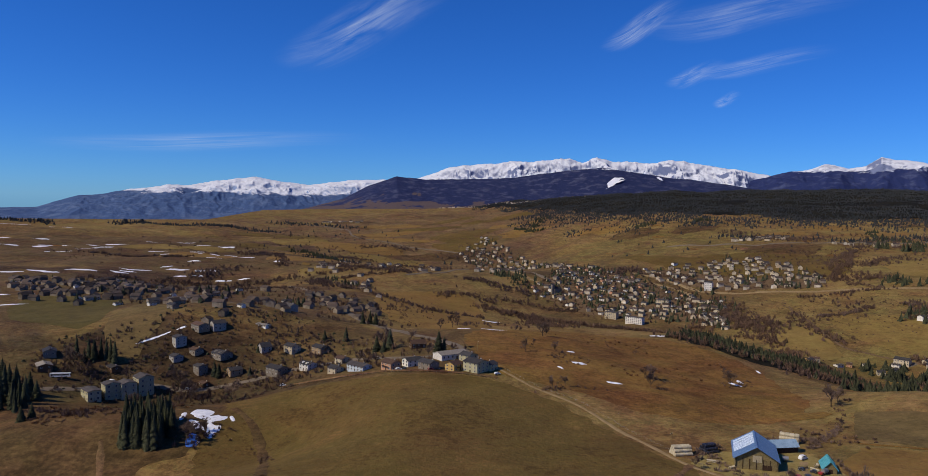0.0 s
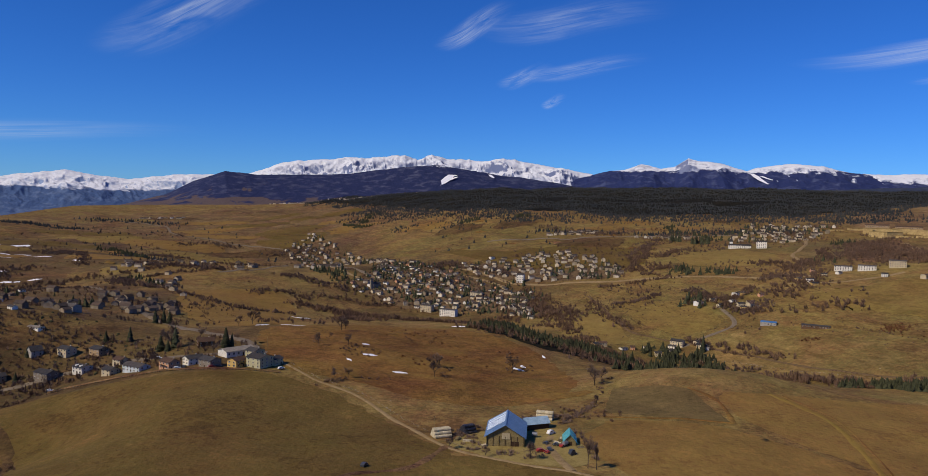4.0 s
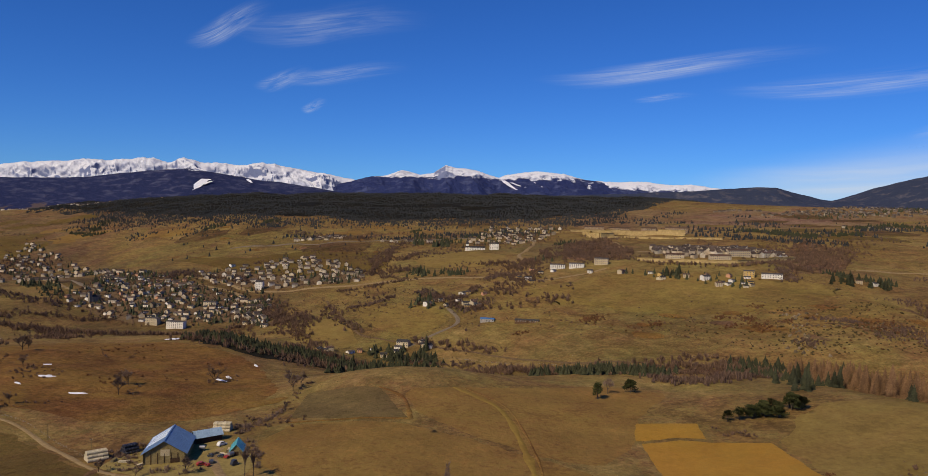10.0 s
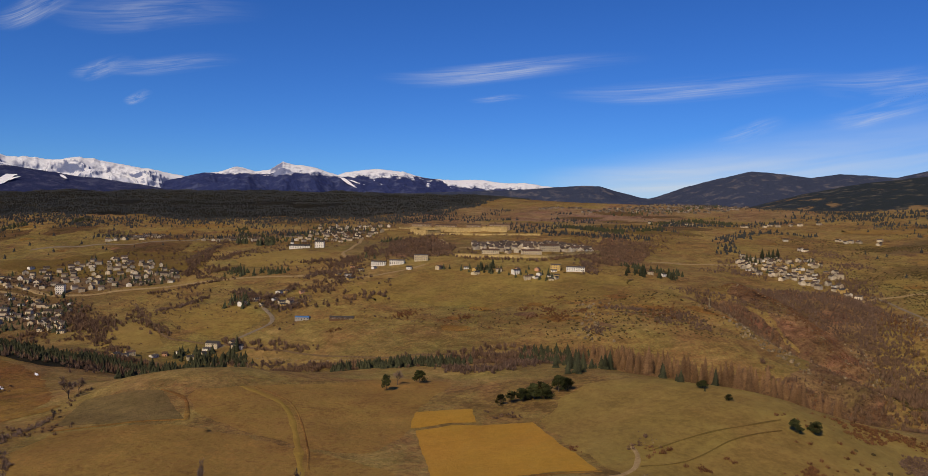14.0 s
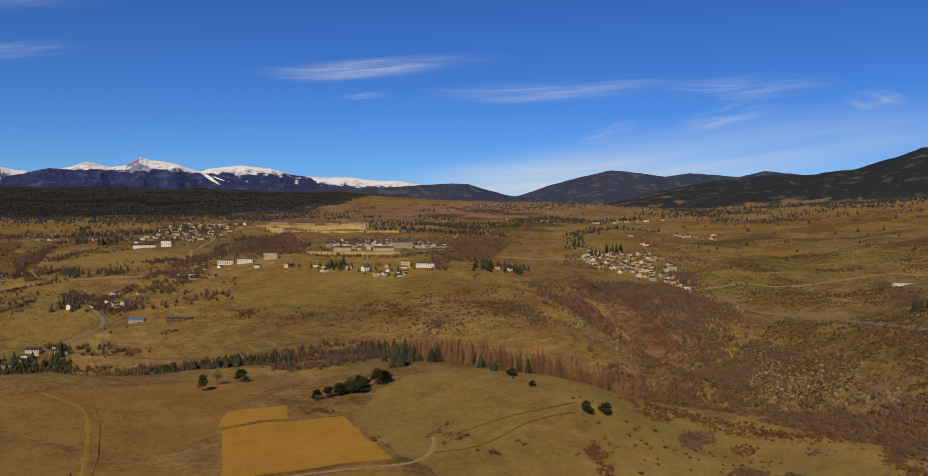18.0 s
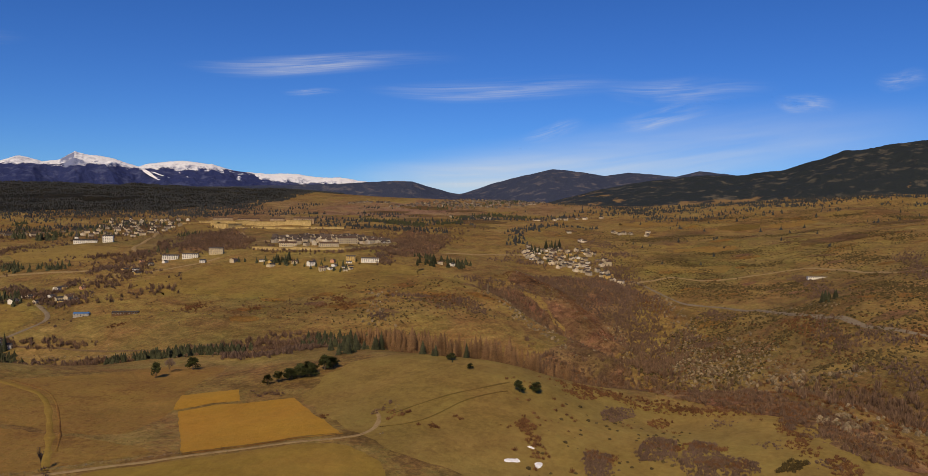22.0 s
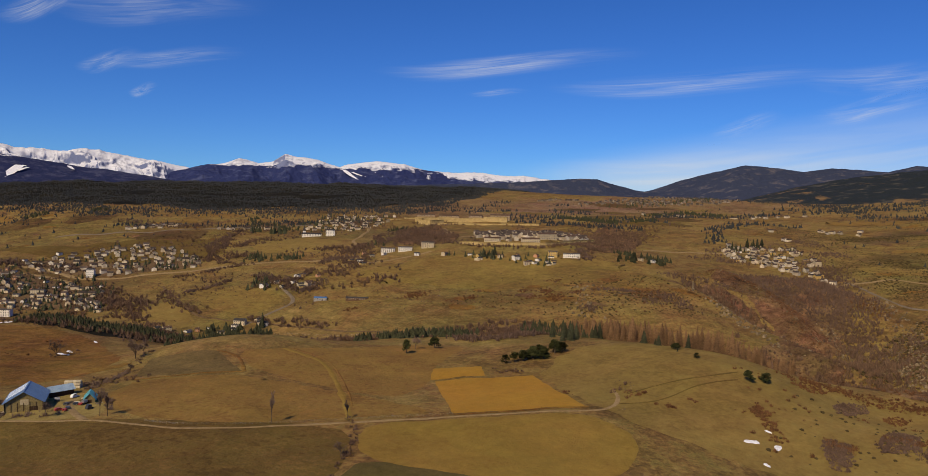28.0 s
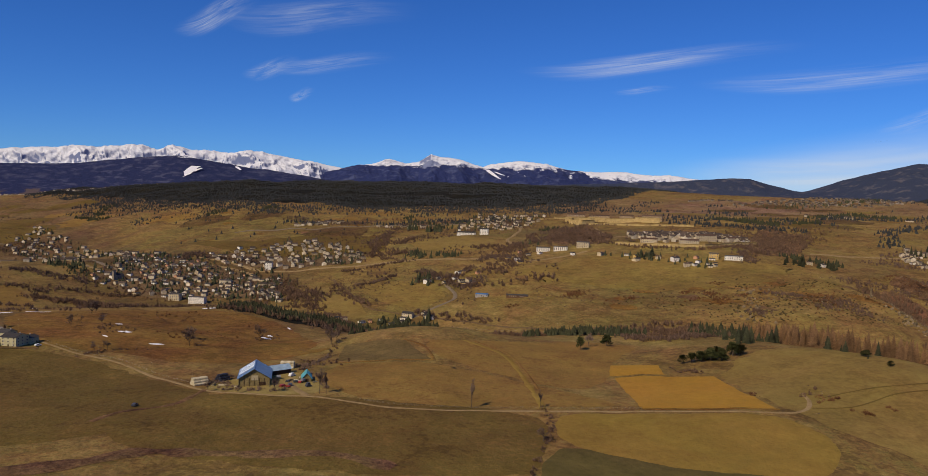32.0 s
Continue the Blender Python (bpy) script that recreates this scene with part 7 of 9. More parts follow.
def ribbed_slope(x0, z0, x1, z1, y0, y1, mat, t=0.12, every=1.1):
    """One roof slope with standing seams."""
    d = Vector((x1 - x0, 0, z1 - z0))
    nrm = Vector((-d.z, 0, d.x)).normalized()
    if nrm.z < 0:
        nrm = -nrm
    n = int((y1 - y0) / every)
    line = [(y0, 0.0)]
    for i in range(n + 1):
        yy = min(max(y0 + (y1 - y0) * i / n, y0 + 0.07), y1 - 0.07)
        line += [(yy - 0.06, t), (yy - 0.05, t + 0.09), (yy + 0.05, t + 0.09), (yy + 0.06, t)]
    line.append((y1, 0.0))
    a, b = Vector((x0, 0, z0)), Vector((x1, 0, z1))
    v = [tuple(p + nrm * h + Vector((0, yy, 0))) for p in (a, b) for yy, h in line]
    k = len(line)
    bm = bmesh.new()
    vs = [bm.verts.new(q) for q in v]
    for i in range(k):
        j = (i + 1) % k
        bm.faces.new([vs[i], vs[j], vs[k + j], vs[k + i]])
    bm.faces.new(vs[:k])
    bm.faces.new(vs[k:])
    bmesh.ops.recalc_face_normals(bm, faces=bm.faces)
    me = bpy.data.meshes.new("roof_slope")
    bm.to_mesh(me), bm.free()
    me.materials.append(mat)
    return me


def barn():
    """The big hay barn: a timber hall under a wide blue steel roof, local y along the ridge."""
    root = tagged(new("barn"), "large timber barn with a wide blue sheet-steel roof", "barn")
    W, L, H, A = 21.5, 32.0, 6.9, 13.4
    walls = shape("wall", [(-W / 2 + 0.3, 0, H / 2 - 1, 0.3, L - 1.5, H + 2), (W / 2 - 0.3, 0, H / 2 - 1, 0.3, L - 1.5, H + 2), (0, L / 2 - 1, H / 2 - 1, W - 0.6, 0.3, H + 2), (0, -L / 2 + 1.6, H / 2 - 1, W - 0.6, 0.35, H + 2)], mats=[M["wood"]])
    part("wall", walls, root)
    part("gable", shape("gable", prisms=[([(-W / 2 + 0.4, H), (W / 2 - 0.4, H), (0, A - 0.1)], -L / 2 + 1.5, -L / 2 + 1.75)], mats=[M["wood"]]), root)
    part("gable", shape("gable", prisms=[([(-W / 2 + 0.4, H), (W / 2 - 0.4, H), (0, A - 0.1)], L / 2 - 1.2, L / 2 - 0.95)], mats=[M["wood"]]), root)
    for i in range(7):
        part("post", shape("post", [(0, 0, 2.5, 0.32, 0.32, 8.6)], mats=[M["dark_wood"]]), root, at=(-W / 2 + 0.6 + (W - 1.2) * i / 6, -L / 2 + 1.35, 0))
    part("hayloft_opening", shape("hayloft_opening", [(0, 0, 0, 4.6, 0.2, 3.4)], mats=[M["hay"]]), root, at=(0.4, -L / 2 + 1.3, 7.0), label="pale hay behind the open loft")
    part("barn_door", shape("barn_door", [(-1.2, 0, 2, 2.3, 0.12, 4.2), (1.2, 0, 2, 2.3, 0.12, 4.2), (-1.2, -0.08, 2, 2.2, 0.08, 0.25), (1.2, -0.08, 2, 2.2, 0.08, 0.25)], mats=[M["dark_wood"]]), root, at=(5.4, -L / 2 + 1.35, 0))
    over = 1.0
    drop = over * (A - H) / (W / 2)
    for s in (-1, 1):
        part("roof_slope", ribbed_slope(0, A, s * (W / 2 + over), H - drop, -L / 2, L / 2, M["steel_blue"]), root)
    # pale translucent sheets in the slope towards the sun
    for i in range(5):
        ya = -6 + i * 4.2
        part("skylight", ribbed_slope(-0.8, A - 0.8 * (A - H) / (W / 2) + 0.14, -W / 2 - 0.2, H + 0.02, ya, ya + 3.2, M["skylight"], 0.04, 1.1), root, label="pale translucent roof sheet")
    part("ridge_cap", shape("ridge_cap", [(0, 0, A + 0.16, 0.7, L, 0.14)], mats=[M["steel_blue"]]), root)
    return root


building(135, 339, -17.8, barn(), 10, 0.84)


def shed(w, d, h, a, roof, wall, label, name="shed", rafters=True):
    root = tagged(new(name), label, "shed")
    part("wall", shape("wall", prisms=[([(-d / 2, -1.5), (d / 2, -1.5), (d / 2, h), (0, a), (-d / 2, h)], -w / 2, w / 2)], mats=[M[wall]]), root)
    o = 0.6
    k = (a - h) / (d / 2)
    for s in (-1, 1):
        part("roof_slope", ribbed_slope(0, a + 0.05, s * (d / 2 + o), h - o * k + 0.05, -w / 2 - o, w / 2 + o, M[roof], 0.1, 1.4), root)
    part("door", shape("door", [(0, 0, 1.1, 2.0, 0.1, 2.4)], mats=[M["dark_wood"]]), root, at=(0, -w / 2 - 0.06, 0))
    return root


building(155, 357, -80, shed(13.0, 6.5, 3.6, 6.0, "steel_pale", "dark_wood", "low cattle shed with a pale blue ribbed roof"), 5)
building(163.2, 327.5, -18, shed(10.5, 5.4, 2.6, 5.6, "steel_teal", "wood", "small steep hut with a bright teal roof"), 4)


def bale(r, l, mat, label, group):
    """A round bale lying on its side along x."""
    bm = bmesh.new()
    bmesh.ops.create_cone(bm, cap_ends=True, segments=14, radius1=r, radius2=r, depth=l, matrix=Matrix.Rotation(radians(90), 4, "Y"))
    bmesh.ops.bevel(bm, geom=[e for e in bm.edges if len(e.link_faces) == 2 and e.calc_face_angle(0) > 1.2], offset=0.1, segments=1, affect="EDGES")
    me = bpy.data.meshes.new("hay_bale")
    bm.to_mesh(me), bm.free()
    me.materials.append(mat)
    return tagged(new("hay_bale", me), label, "hay bale", group)


def bale_stack(x, y, turn, rows, deep, r, l, key, mat, label, group):
    base = sink(x, y, 4)
    c, s = math.cos(radians(turn)), math.sin(radians(turn))
    for tier, n in enumerate(rows):
        for i in range(n):
            for j in range(deep):
                u, v = (j - (deep - 1) / 2) * (l + 0.06), (i - (n - 1) / 2) * 2 * r
                m = pose(x + c * u - s * v, y + s * u + c * v, base + r * 0.97 + tier * r * 1.72, 0, 0, turn)
                place(key, lambda: bale(r, l, mat, label, group), m)


bale_stack(105.5, 353, 12, [4, 3, 2], 4, 0.85, 2.2, "pale_bale", M["log_end"], "pale wrapped round bale in a stacked pile", "pale stacked bales")
bale_stack(166, 374, -28, [4, 3, 2], 4, 0.85, 2.2, "pale_bale", M["log_end"], "pale wrapped round bale in a stacked pile", "pale stacked bales")
bale_stack(120, 357, 20, [5, 4, 2], 4, 0.75, 1.5, "dark_bale", M["black_wrap"], "round bale wrapped in dark blue film", "dark wrapped bales")


def car(body, label, name="car", l=4.3, w=1.8, h=1.5):
    root = tagged(new(name), label, name.replace("_", " "), "parked vehicles")
    outline = [(-l / 2, 0.3), (l / 2, 0.3), (l / 2, 0.75), (l * 0.28, 0.9), (l * 0.12, h), (-l * 0.33, h), (-l / 2, 0.95)]
    part("body", shape("body", prisms=[(outline, -w / 2, w / 2)], mats=[body]), root)
    part("windscreen", shape("windscreen", prisms=[([(l * 0.27, 0.93), (l * 0.14, h - 0.08), (l * 0.17, h - 0.06), (l * 0.3, 0.93)], -w / 2 + 0.12, w / 2 - 0.12)], mats=[M["glass"]]), root)
    for s in (-1, 1):
        part("side_window", shape("side_window", [(-l * 0.1, s * (w / 2 + 0.01), h - 0.32, l * 0.36, 0.03, 0.36)], mats=[M["glass"]]), root)
        for q in (-1, 1):
            bm = bmesh.new()
            bmesh.ops.create_cone(bm, cap_ends=True, segments=12, radius1=0.33, radius2=0.33, depth=0.24, matrix=Matrix.Rotation(radians(90), 4, "X"))
            me = bpy.data.meshes.new("wheel")
            bm.to_mesh(me), bm.free()
            me.materials.append(M["rubber"])
            wheel = part("wheel", me, root, at=(q * l * 0.31, s * (w / 2 - 0.06), 0.33))
            bm = bmesh.new()
            bmesh.ops.create_cone(bm, cap_ends=True, segments=10, radius1=0.19, radius2=0.17, depth=0.27, matrix=Matrix.Rotation(radians(90), 4, "X"))
            me = bpy.data.meshes.new("rim")
            bm.to_mesh(me), bm.free()
            me.materials.append(M["metal"])
            part("rim", me, wheel)
    return root


def stand(ob, x, y, turn):
    ob.matrix_basis = pose(x, y, level(x, y) + 0.42, 0, 0, turn)
    return ob


stand(car(M["red_paint"], "red car parked beside the barn"), 145.0, 315.5, 10)
stand(car(M["dark_paint"], "dark grey car parked beside the barn"), 149.5, 317.0, 80)
stand(car(M["red_paint"], "red farm trailer standing in the yard", "trailer", 3.4, 1.8, 1.1), 157.5, 321.5, 40)
stand(car(M["white_paint"], "white van parked in the farmyard", "van", 4.8, 1.9, 2.0), 159.5, 344.0, 30)
stand(car(M["dark_paint"], "dark tractor standing on the yard", "tractor", 3.6, 1.9, 2.4), 158.0, 309.0, 20)
stand(car(M["dark_paint"], "dark car standing in the meadow", "car"), 64.0, 308.0, 60)
for i, (x, y, turn, mat, word) in enumerate([(-127, 533, 10, "white_paint", "white"), (-42, 503, 15, "white_paint", "white"), (-38, 505, 80, "dark_paint", "dark"), (-16, 500, 10, "dark_paint", "dark"), (-20, 498, 20, "red_paint", "red"), (24, 492, 30, "white_paint", "white"), (-100, 565, 10, "dark_paint", "dark"), (-205, 560, 15, "white_paint", "white"), (0, 545, 60, "dark_paint", "dark"), (-62, 552, 5, "white_paint", "white")]):
    stand(car(M[mat], word + " car parked beside the hamlet houses"), x, y, turn)


def timber_pile(n, layers, length, label):
    """Boards and beams stacked on bearers, each layer a part."""
    root = tagged(new("timber_pile"), label, "timber", "farmyard timber")
    part("bearer", shape("bearer", [(-length * 0.3, 0, 0.1, 0.25, n * 0.34, 0.2), (length * 0.3, 0, 0.1, 0.25, n * 0.34, 0.2)], mats=[M["dark_wood"]]), root)
    for j in range(layers):
        rng = random.Random(j)
        part("board_layer", shape("board_layer", [(rng.uniform(-0.3, 0.3), (i - (n - 1) / 2) * 0.34, 0.32 + 0.26 * j, length * rng.uniform(0.85, 1.05), 0.3, 0.22) for i in range(n - j // 2)], mats=[M["wood"] if j % 2 else M["log_end"]]), root)
    return root


def tank(label):
    """A round water trough on legs."""
    root = tagged(new("water_tank"), label, "tank", "farmyard tanks")
    bm = bmesh.new()
    bmesh.ops.create_cone(bm, cap_ends=True, segments=14, radius1=1.0, radius2=1.0, depth=2.6, matrix=Matrix.Translation((0, 0, 1.5)) @ Matrix.Rotation(radians(90), 4, "Y"))
    me = bpy.data.meshes.new("drum")
    bm.to_mesh(me), bm.free()
    me.materials.append(M["metal"])
    part("drum", me, root)
    for x in (-0.8, 0.8):
        part("cradle", shape("cradle", [(x, 0, 0.3, 0.2, 1.6, 0.8)], mats=[M["dark_paint"]]), root)
    return root


for i, (x, y, turn, n, layers, length) in enumerate([(153, 330, 20, 6, 4, 4.5), (157, 327, -60, 5, 3, 4.0), (160, 332, 70, 5, 5, 3.6), (116, 340, -20, 6, 3, 5.0), (122, 330, 30, 5, 3, 4.2), (112, 345, 60, 5, 4, 4.0), (165, 318, 10, 4, 2, 3.5)]):
    ob = timber_pile(n, layers, length, "stack of weathered boards lying in the farmyard")
    ob.matrix_basis = pose(x, y, level(x, y) + 0.3, 0, 0, turn)
for x, y, turn in [(159, 322, 30), (150, 341, -20)]:
    ob = tank("grey galvanised tank standing in the farmyard")
    ob.matrix_basis = pose(x, y, level(x, y) + 0.3, 0, 0, turn)
for x, y in [(155, 324), (151, 327), (147, 313), (162, 325)]:
    stand(car(M["red_paint"] if y < 320 else M["dark_paint"], "small farm machine parked among the timber", "farm_machine", 2.6, 1.5, 1.3), x, y, 40 + 3 * x)


def coach():
    root = tagged(new("coach"), "long white coach parked by the tall trees", "coach", "parked vehicles")
    part("body", shape("body", [(0, 0, 1.8, 14, 2.5, 2.7), (0, 0, 3.2, 13.4, 2.2, 0.15)], mats=[M["white_paint"]]), root)
    for s in (-1, 1):
        part("window_band", shape("window_band", [(0.2, s * 1.26, 2.1, 12.6, 0.04, 0.95)], mats=[M["glass"]]), root)
        for q in (-4.2, 3.6, 4.8):
            bm = bmesh.new()
            bmesh.ops.create_cone(bm, cap_ends=True, segments=12, radius1=0.5, radius2=0.5, depth=0.3, matrix=Matrix.Rotation(radians(90), 4, "X"))
            me = bpy.data.meshes.new("wheel")
            bm.to_mesh(me), bm.free()
            me.materials.append(M["rubber"])
            part("wheel", me, root, at=(q, s * 1.15, 0.5))
    part("windscreen", shape("windscreen", [(7.02, 0, 2.0, 0.05, 2.2, 1.4)], mats=[M["glass"]]), root)
    return root


stand(coach(), -294, 547, 8)

tarp = drape("tarpaulin", [(-153, 419), (-147, 418), (-143, 405), (-150, 404)], M["tarp"], 1.0, 0.7, 0.4, 90, 1)
tagged(tarp, "crumpled blue tarpaulin at the edge of the snow", "tarpaulin")


def pole(h):
    root = tagged(new("utility_pole"), "grey wooden utility pole with a crossarm", "utility pole", "utility poles")
    bm = bmesh.new()
    bmesh.ops.create_cone(bm, cap_ends=True, segments=8, radius1=0.16, radius2=0.1, depth=h + 0.5, matrix=Matrix.Translation((0, 0, h / 2 - 0.25)))
    me = bpy.data.meshes.new("post")
    bm.to_mesh(me), bm.free()
    me.materials.append(M["wood"])
    part("post", me, root)
    part("crossarm", shape("crossarm", [(0, 0, 0, 1.6, 0.12, 0.12)], mats=[M["wood"]]), root, at=(0, 0, h - 0.5))
    for x in (-0.7, 0, 0.7):
        part("insulator", shape("insulator", [(0, 0, 0.1, 0.1, 0.1, 0.2)], mats=[M["white_paint"]]), root, at=(x, 0, h - 0.44))
    return root


for x, y, h in [(86, 402, 8), (104, 365, 8), (60, 462, 8), (-10, 545, 9), (-64, 545, 8), (-34, 552, 9), (460, 716, 9), (478, 670, 9), (500, 600, 9), (520, 540, 9), (-222, 520, 9), (12, 560, 9)]:
    place("pole", lambda: pole(9.0), pose(x, y, level(x, y), 0, 0, 30) @ Matrix.Scale(h / 9, 4))

def fence(line, gap, label):
    """A field fence: posts, each a part, and three strands of wire."""
    root = tagged(new("fence"), label, "fence", "field fences")
    c = curve_through(line, gap)
    me = shape("post", [(0, 0, 0.55, 0.16, 0.16, 1.5)], mats=[M["wood"]])
    tops = []
    for x, y in c:
        z = level(x, y)
        part("post", me, root, at=(x, y, z))
        tops.append(Vector((x, y, z)))
    for h in (0.5, 0.85, 1.15):
        v, f = limb_mesh([(a + Vector((0, 0, h)), b + Vector((0, 0, h)), 0.012, 0.012) for a, b in zip(tops, tops[1:])])
        part("wire", mesh_from("wire", v, [np.array(f)], [M["metal"]]), root)
    return root


fence([(30, 506), (50, 470), (76, 436), (95, 377), (111, 330)], 5.0, "weathered post and wire fence beside the farm track")
fence([(172, 266), (194, 243), (254, 213), (303, 186)], 5.0, "weathered post and wire fence along the field edge")
fence([(-125, 522), (-72, 505), (-32, 494), (8, 485), (24, 480)], 5.0, "weathered post and wire fence below the hamlet")
fence([(440, 716), (470, 640), (510, 545), (545, 480)], 9.0, "post and wire fence along the railway bank")


# ---- houses ----
HAMLET = [
    (10, 500, -16, 13, 12, 9.5, 24, "olive", "slate", 3), (19, 505, 80, 9, 8, 6.0, 26, "olive", "slate", 2), (5, 530, -20, 10, 9, 6.5, 28, "olive", "slate", 2), (-5, 501, 77, 9, 8, 6.5, 32, "ochre", "brown", 2),
    (-22, 505, -18, 12, 9, 7.0, 28, "stone", "slate", 2), (-34, 518, 62, 12, 8, 6.0, 30, "white", "slate", 2), (-48, 511, -20, 11, 9, 7.0, 30, "salmon", "brown", 2), (-72, 528, -13, 17, 9, 5.5, 28, "pale_blue", "grey", 2), (-90, 536, -16, 9, 8, 5.5, 28, "cream", "slate", 2),
]
OUTER = [
    (-193, 602, -14, 14, 11, 5.5, 24, "stone", "slate", 2), (-177, 583, 62, 10, 9, 5.0, 30, "tan", "slate", 2), (-204, 584, -16, 9, 8, 8.0, 20, "stone", "slate", 2), (-142, 575, -12, 15, 10, 7.5, 26, "stone", "slate", 2), (-117, 571, -14, 11, 9, 6.5, 26, "white", "slate", 2), (-161, 611, 67, 9, 8, 5.0, 48, "grey", "slate", 2),
    (-138, 609, -14, 11, 9, 7.0, 28, "sand", "slate", 2), (-114, 604, -16, 12, 9, 6.5, 28, "tan", "slate", 2), (-34, 580, 42, 12, 9, 5.5, 38, "brown", "brown", 2), (-90, 566, -16, 9, 8, 5.0, 30, "cream", "brown", 2),
]
OLD = [
    (-232, 614, -23, 9, 9, 9.5, 24, "grey", "slate", 3), (-228, 597, -20, 9, 8, 4.5, 28, "grey", "slate", 1), (-222, 635, -18, 15, 10, 6.5, 26, "stone", "brown", 2), (-208, 638, 62, 11, 10, 7.5, 30, "grey", "slate", 2), (-319, 578, -33, 14, 9, 5.5, 30, "stone", "slate", 1), (-311, 556, -28, 14, 10, 4.0, 22, "brown", "pale", 1),
    (-172, 648, -12, 14, 6, 2.0, 18, "white", "pale", 1), (-268, 575, -18, 12, 7, 3.5, 20, "brown", "slate", 1), (-195, 567, -13, 7, 6, 3.5, 28, "brown", "brown", 1), (-215, 606, -13, 9, 8, 4.5, 28, "stone", "brown", 1),
]
WORDS = {"olive": "pale olive rendered", "ochre": "yellow ochre rendered", "stone": "grey stone", "white": "white rendered", "salmon": "salmon pink rendered", "pale_blue": "pale blue rendered", "cream": "cream rendered", "grey": "grey rendered", "tan": "tan rendered", "brown": "dark timber", "sand": "sand-coloured"}
for i, (x, y, turn, w, d, h, pitch, wall, roof, st) in enumerate(HAMLET + OUTER + OLD):
    ob = house(w, d, h, pitch, wall, roof, "%s house with a %s gable roof" % (WORDS[wall], roof), "frl", storeys=st, balcony=i in (3, 6), dormer=i in (9, 13), group="hamlet houses", panes=True)
    building(x, y, turn - 26, ob, 6, 0.86).matrix_basis @= Matrix.Diagonal((1.12, 1.16, 0.8, 1))
# the long pale hangar roof behind the hamlet
building(-8, 538, 35, house(22, 12, 3.5, 16, "white", "pale", "long white hangar with a pale shallow roof", "f", False, 1, category="hangar", name="hangar"), 6)
# the stepped holiday centre on the slope
for x, y, turn, w, d, h, pitch, st in [(-261, 526, -46, 15, 9, 7.0, 10, 2), (-252, 536, -46, 9, 10, 10.5, 12, 3), (-243, 542, -46, 11, 11, 10.5, 16, 3), (-235, 552, -46, 12, 11, 12.0, 20, 3)]:
    building(x, y, turn, house(w, d, h, pitch, "olive", "grey", "large pale olive centre with stepped grey roofs", "frl", False, st, group="holiday centre", category="building", name="holiday_centre", panes=True), 7)

STYLES = [(11, 9, 6.0, 30, "cream", "slate", 2), (13, 9, 7.0, 28, "stone", "slate", 2), (10, 8, 5.5, 32, "white", "grey", 2), (12, 9, 8.0, 26, "sand", "brown", 3), (9, 8, 6.0, 34, "white", "slate", 2), (14, 10, 7.0, 28, "tan", "grey", 2), (10, 9, 7.5, 30, "ochre", "slate", 2), (9, 8, 5.0, 30, "salmon", "brown", 2), (16, 10, 6.5, 26, "grey", "grey", 2), (11, 9, 6.5, 30, "cream", "slate", 2), (12, 9, 6.0, 30, "stone", "brown", 2), (12, 10, 8.5, 28, "white", "slate", 3)]


def village_house(i, x, y, turn, pick=None, group="village houses"):
    k = (i * 7 + i // 5) % len(STYLES) if pick is None else pick
    w, d, h, pitch, wall, roof, st = STYLES[k]
    place(("house", k), lambda: house(w, d, h, pitch, wall, roof, "%s village house with a %s roof" % (WORDS[wall], roof), "f", True, st), pose(x, y, sink(x, y, 5), 0, 0, turn) @ Matrix.Diagonal((0.72 + 0.06 * (i % 5), 0.76 + 0.05 * (i % 4), 0.56 + 0.05 * (i % 6), 1)))


def village(poly, n, gap, seed, turn, picks=None):
    rng = random.Random(seed)
    for i, (x, y) in enumerate(scatter(poly, n, seed, gap)):
        village_house(i + seed, x, y, turn + rng.choice((0, 0, 90)) + rng.uniform(-9, 9), None if picks is None else rng.choice(picks))


village([(105, 1235), (140, 1260), (190, 1420), (250, 1365), (330, 1200), (385, 1100), (340, 940), (300, 1035), (245, 1065), (180, 1115), (125, 1195)], 135, 11.5, 100, -44)
village([(-578, 963), (-533, 1045), (-440, 1080), (-314, 950), (-244, 937), (-196, 857), (-158, 692), (-188, 656), (-211, 640), (-255, 661), (-327, 731), (-397, 752), (-474, 791)], 45, 12, 101, -42, [1, 4, 8, 10, 5, 4, 10, 1])
village([(1180, 545), (1300, 600), (1340, 500), (1230, 400), (1160, 348), (1140, 380), (1160, 440)], 34, 14, 102, 60, [0, 3, 5, 6, 2])
for i, (x, y) in enumerate([(796, 731), (787, 700), (795, 712), (814, 685), (821, 659), (833, 668), (864, 630), (818, 629), (834, 628), (829, 602), (848, 612), (770, 760), (748, 800), (705, 880), (722, 850), (700, 850), (664, 826), (531, 815), (548, 790), (560, 796), (516, 838), (538, 840), (443, 750), (457, 733), (430, 738), (405, 720), (660, 846), (956, 540), (968, 528)]):
    village_house(i + 3, x, y, -45 + 30 * (i % 3), (2, 0, 6, 3, 11, 7, 2, 0)[i % 8])

for i, (x, y) in enumerate([(905, 770), (930, 752), (950, 800), (970, 745), (985, 830), (1000, 770), (1020, 800), (1035, 740), (960, 870), (1005, 900), (925, 810), (1045, 770)]):
    village_house(i, x, y, -38 + 12 * (i % 3), (6, 3, 0, 3)[i % 4])

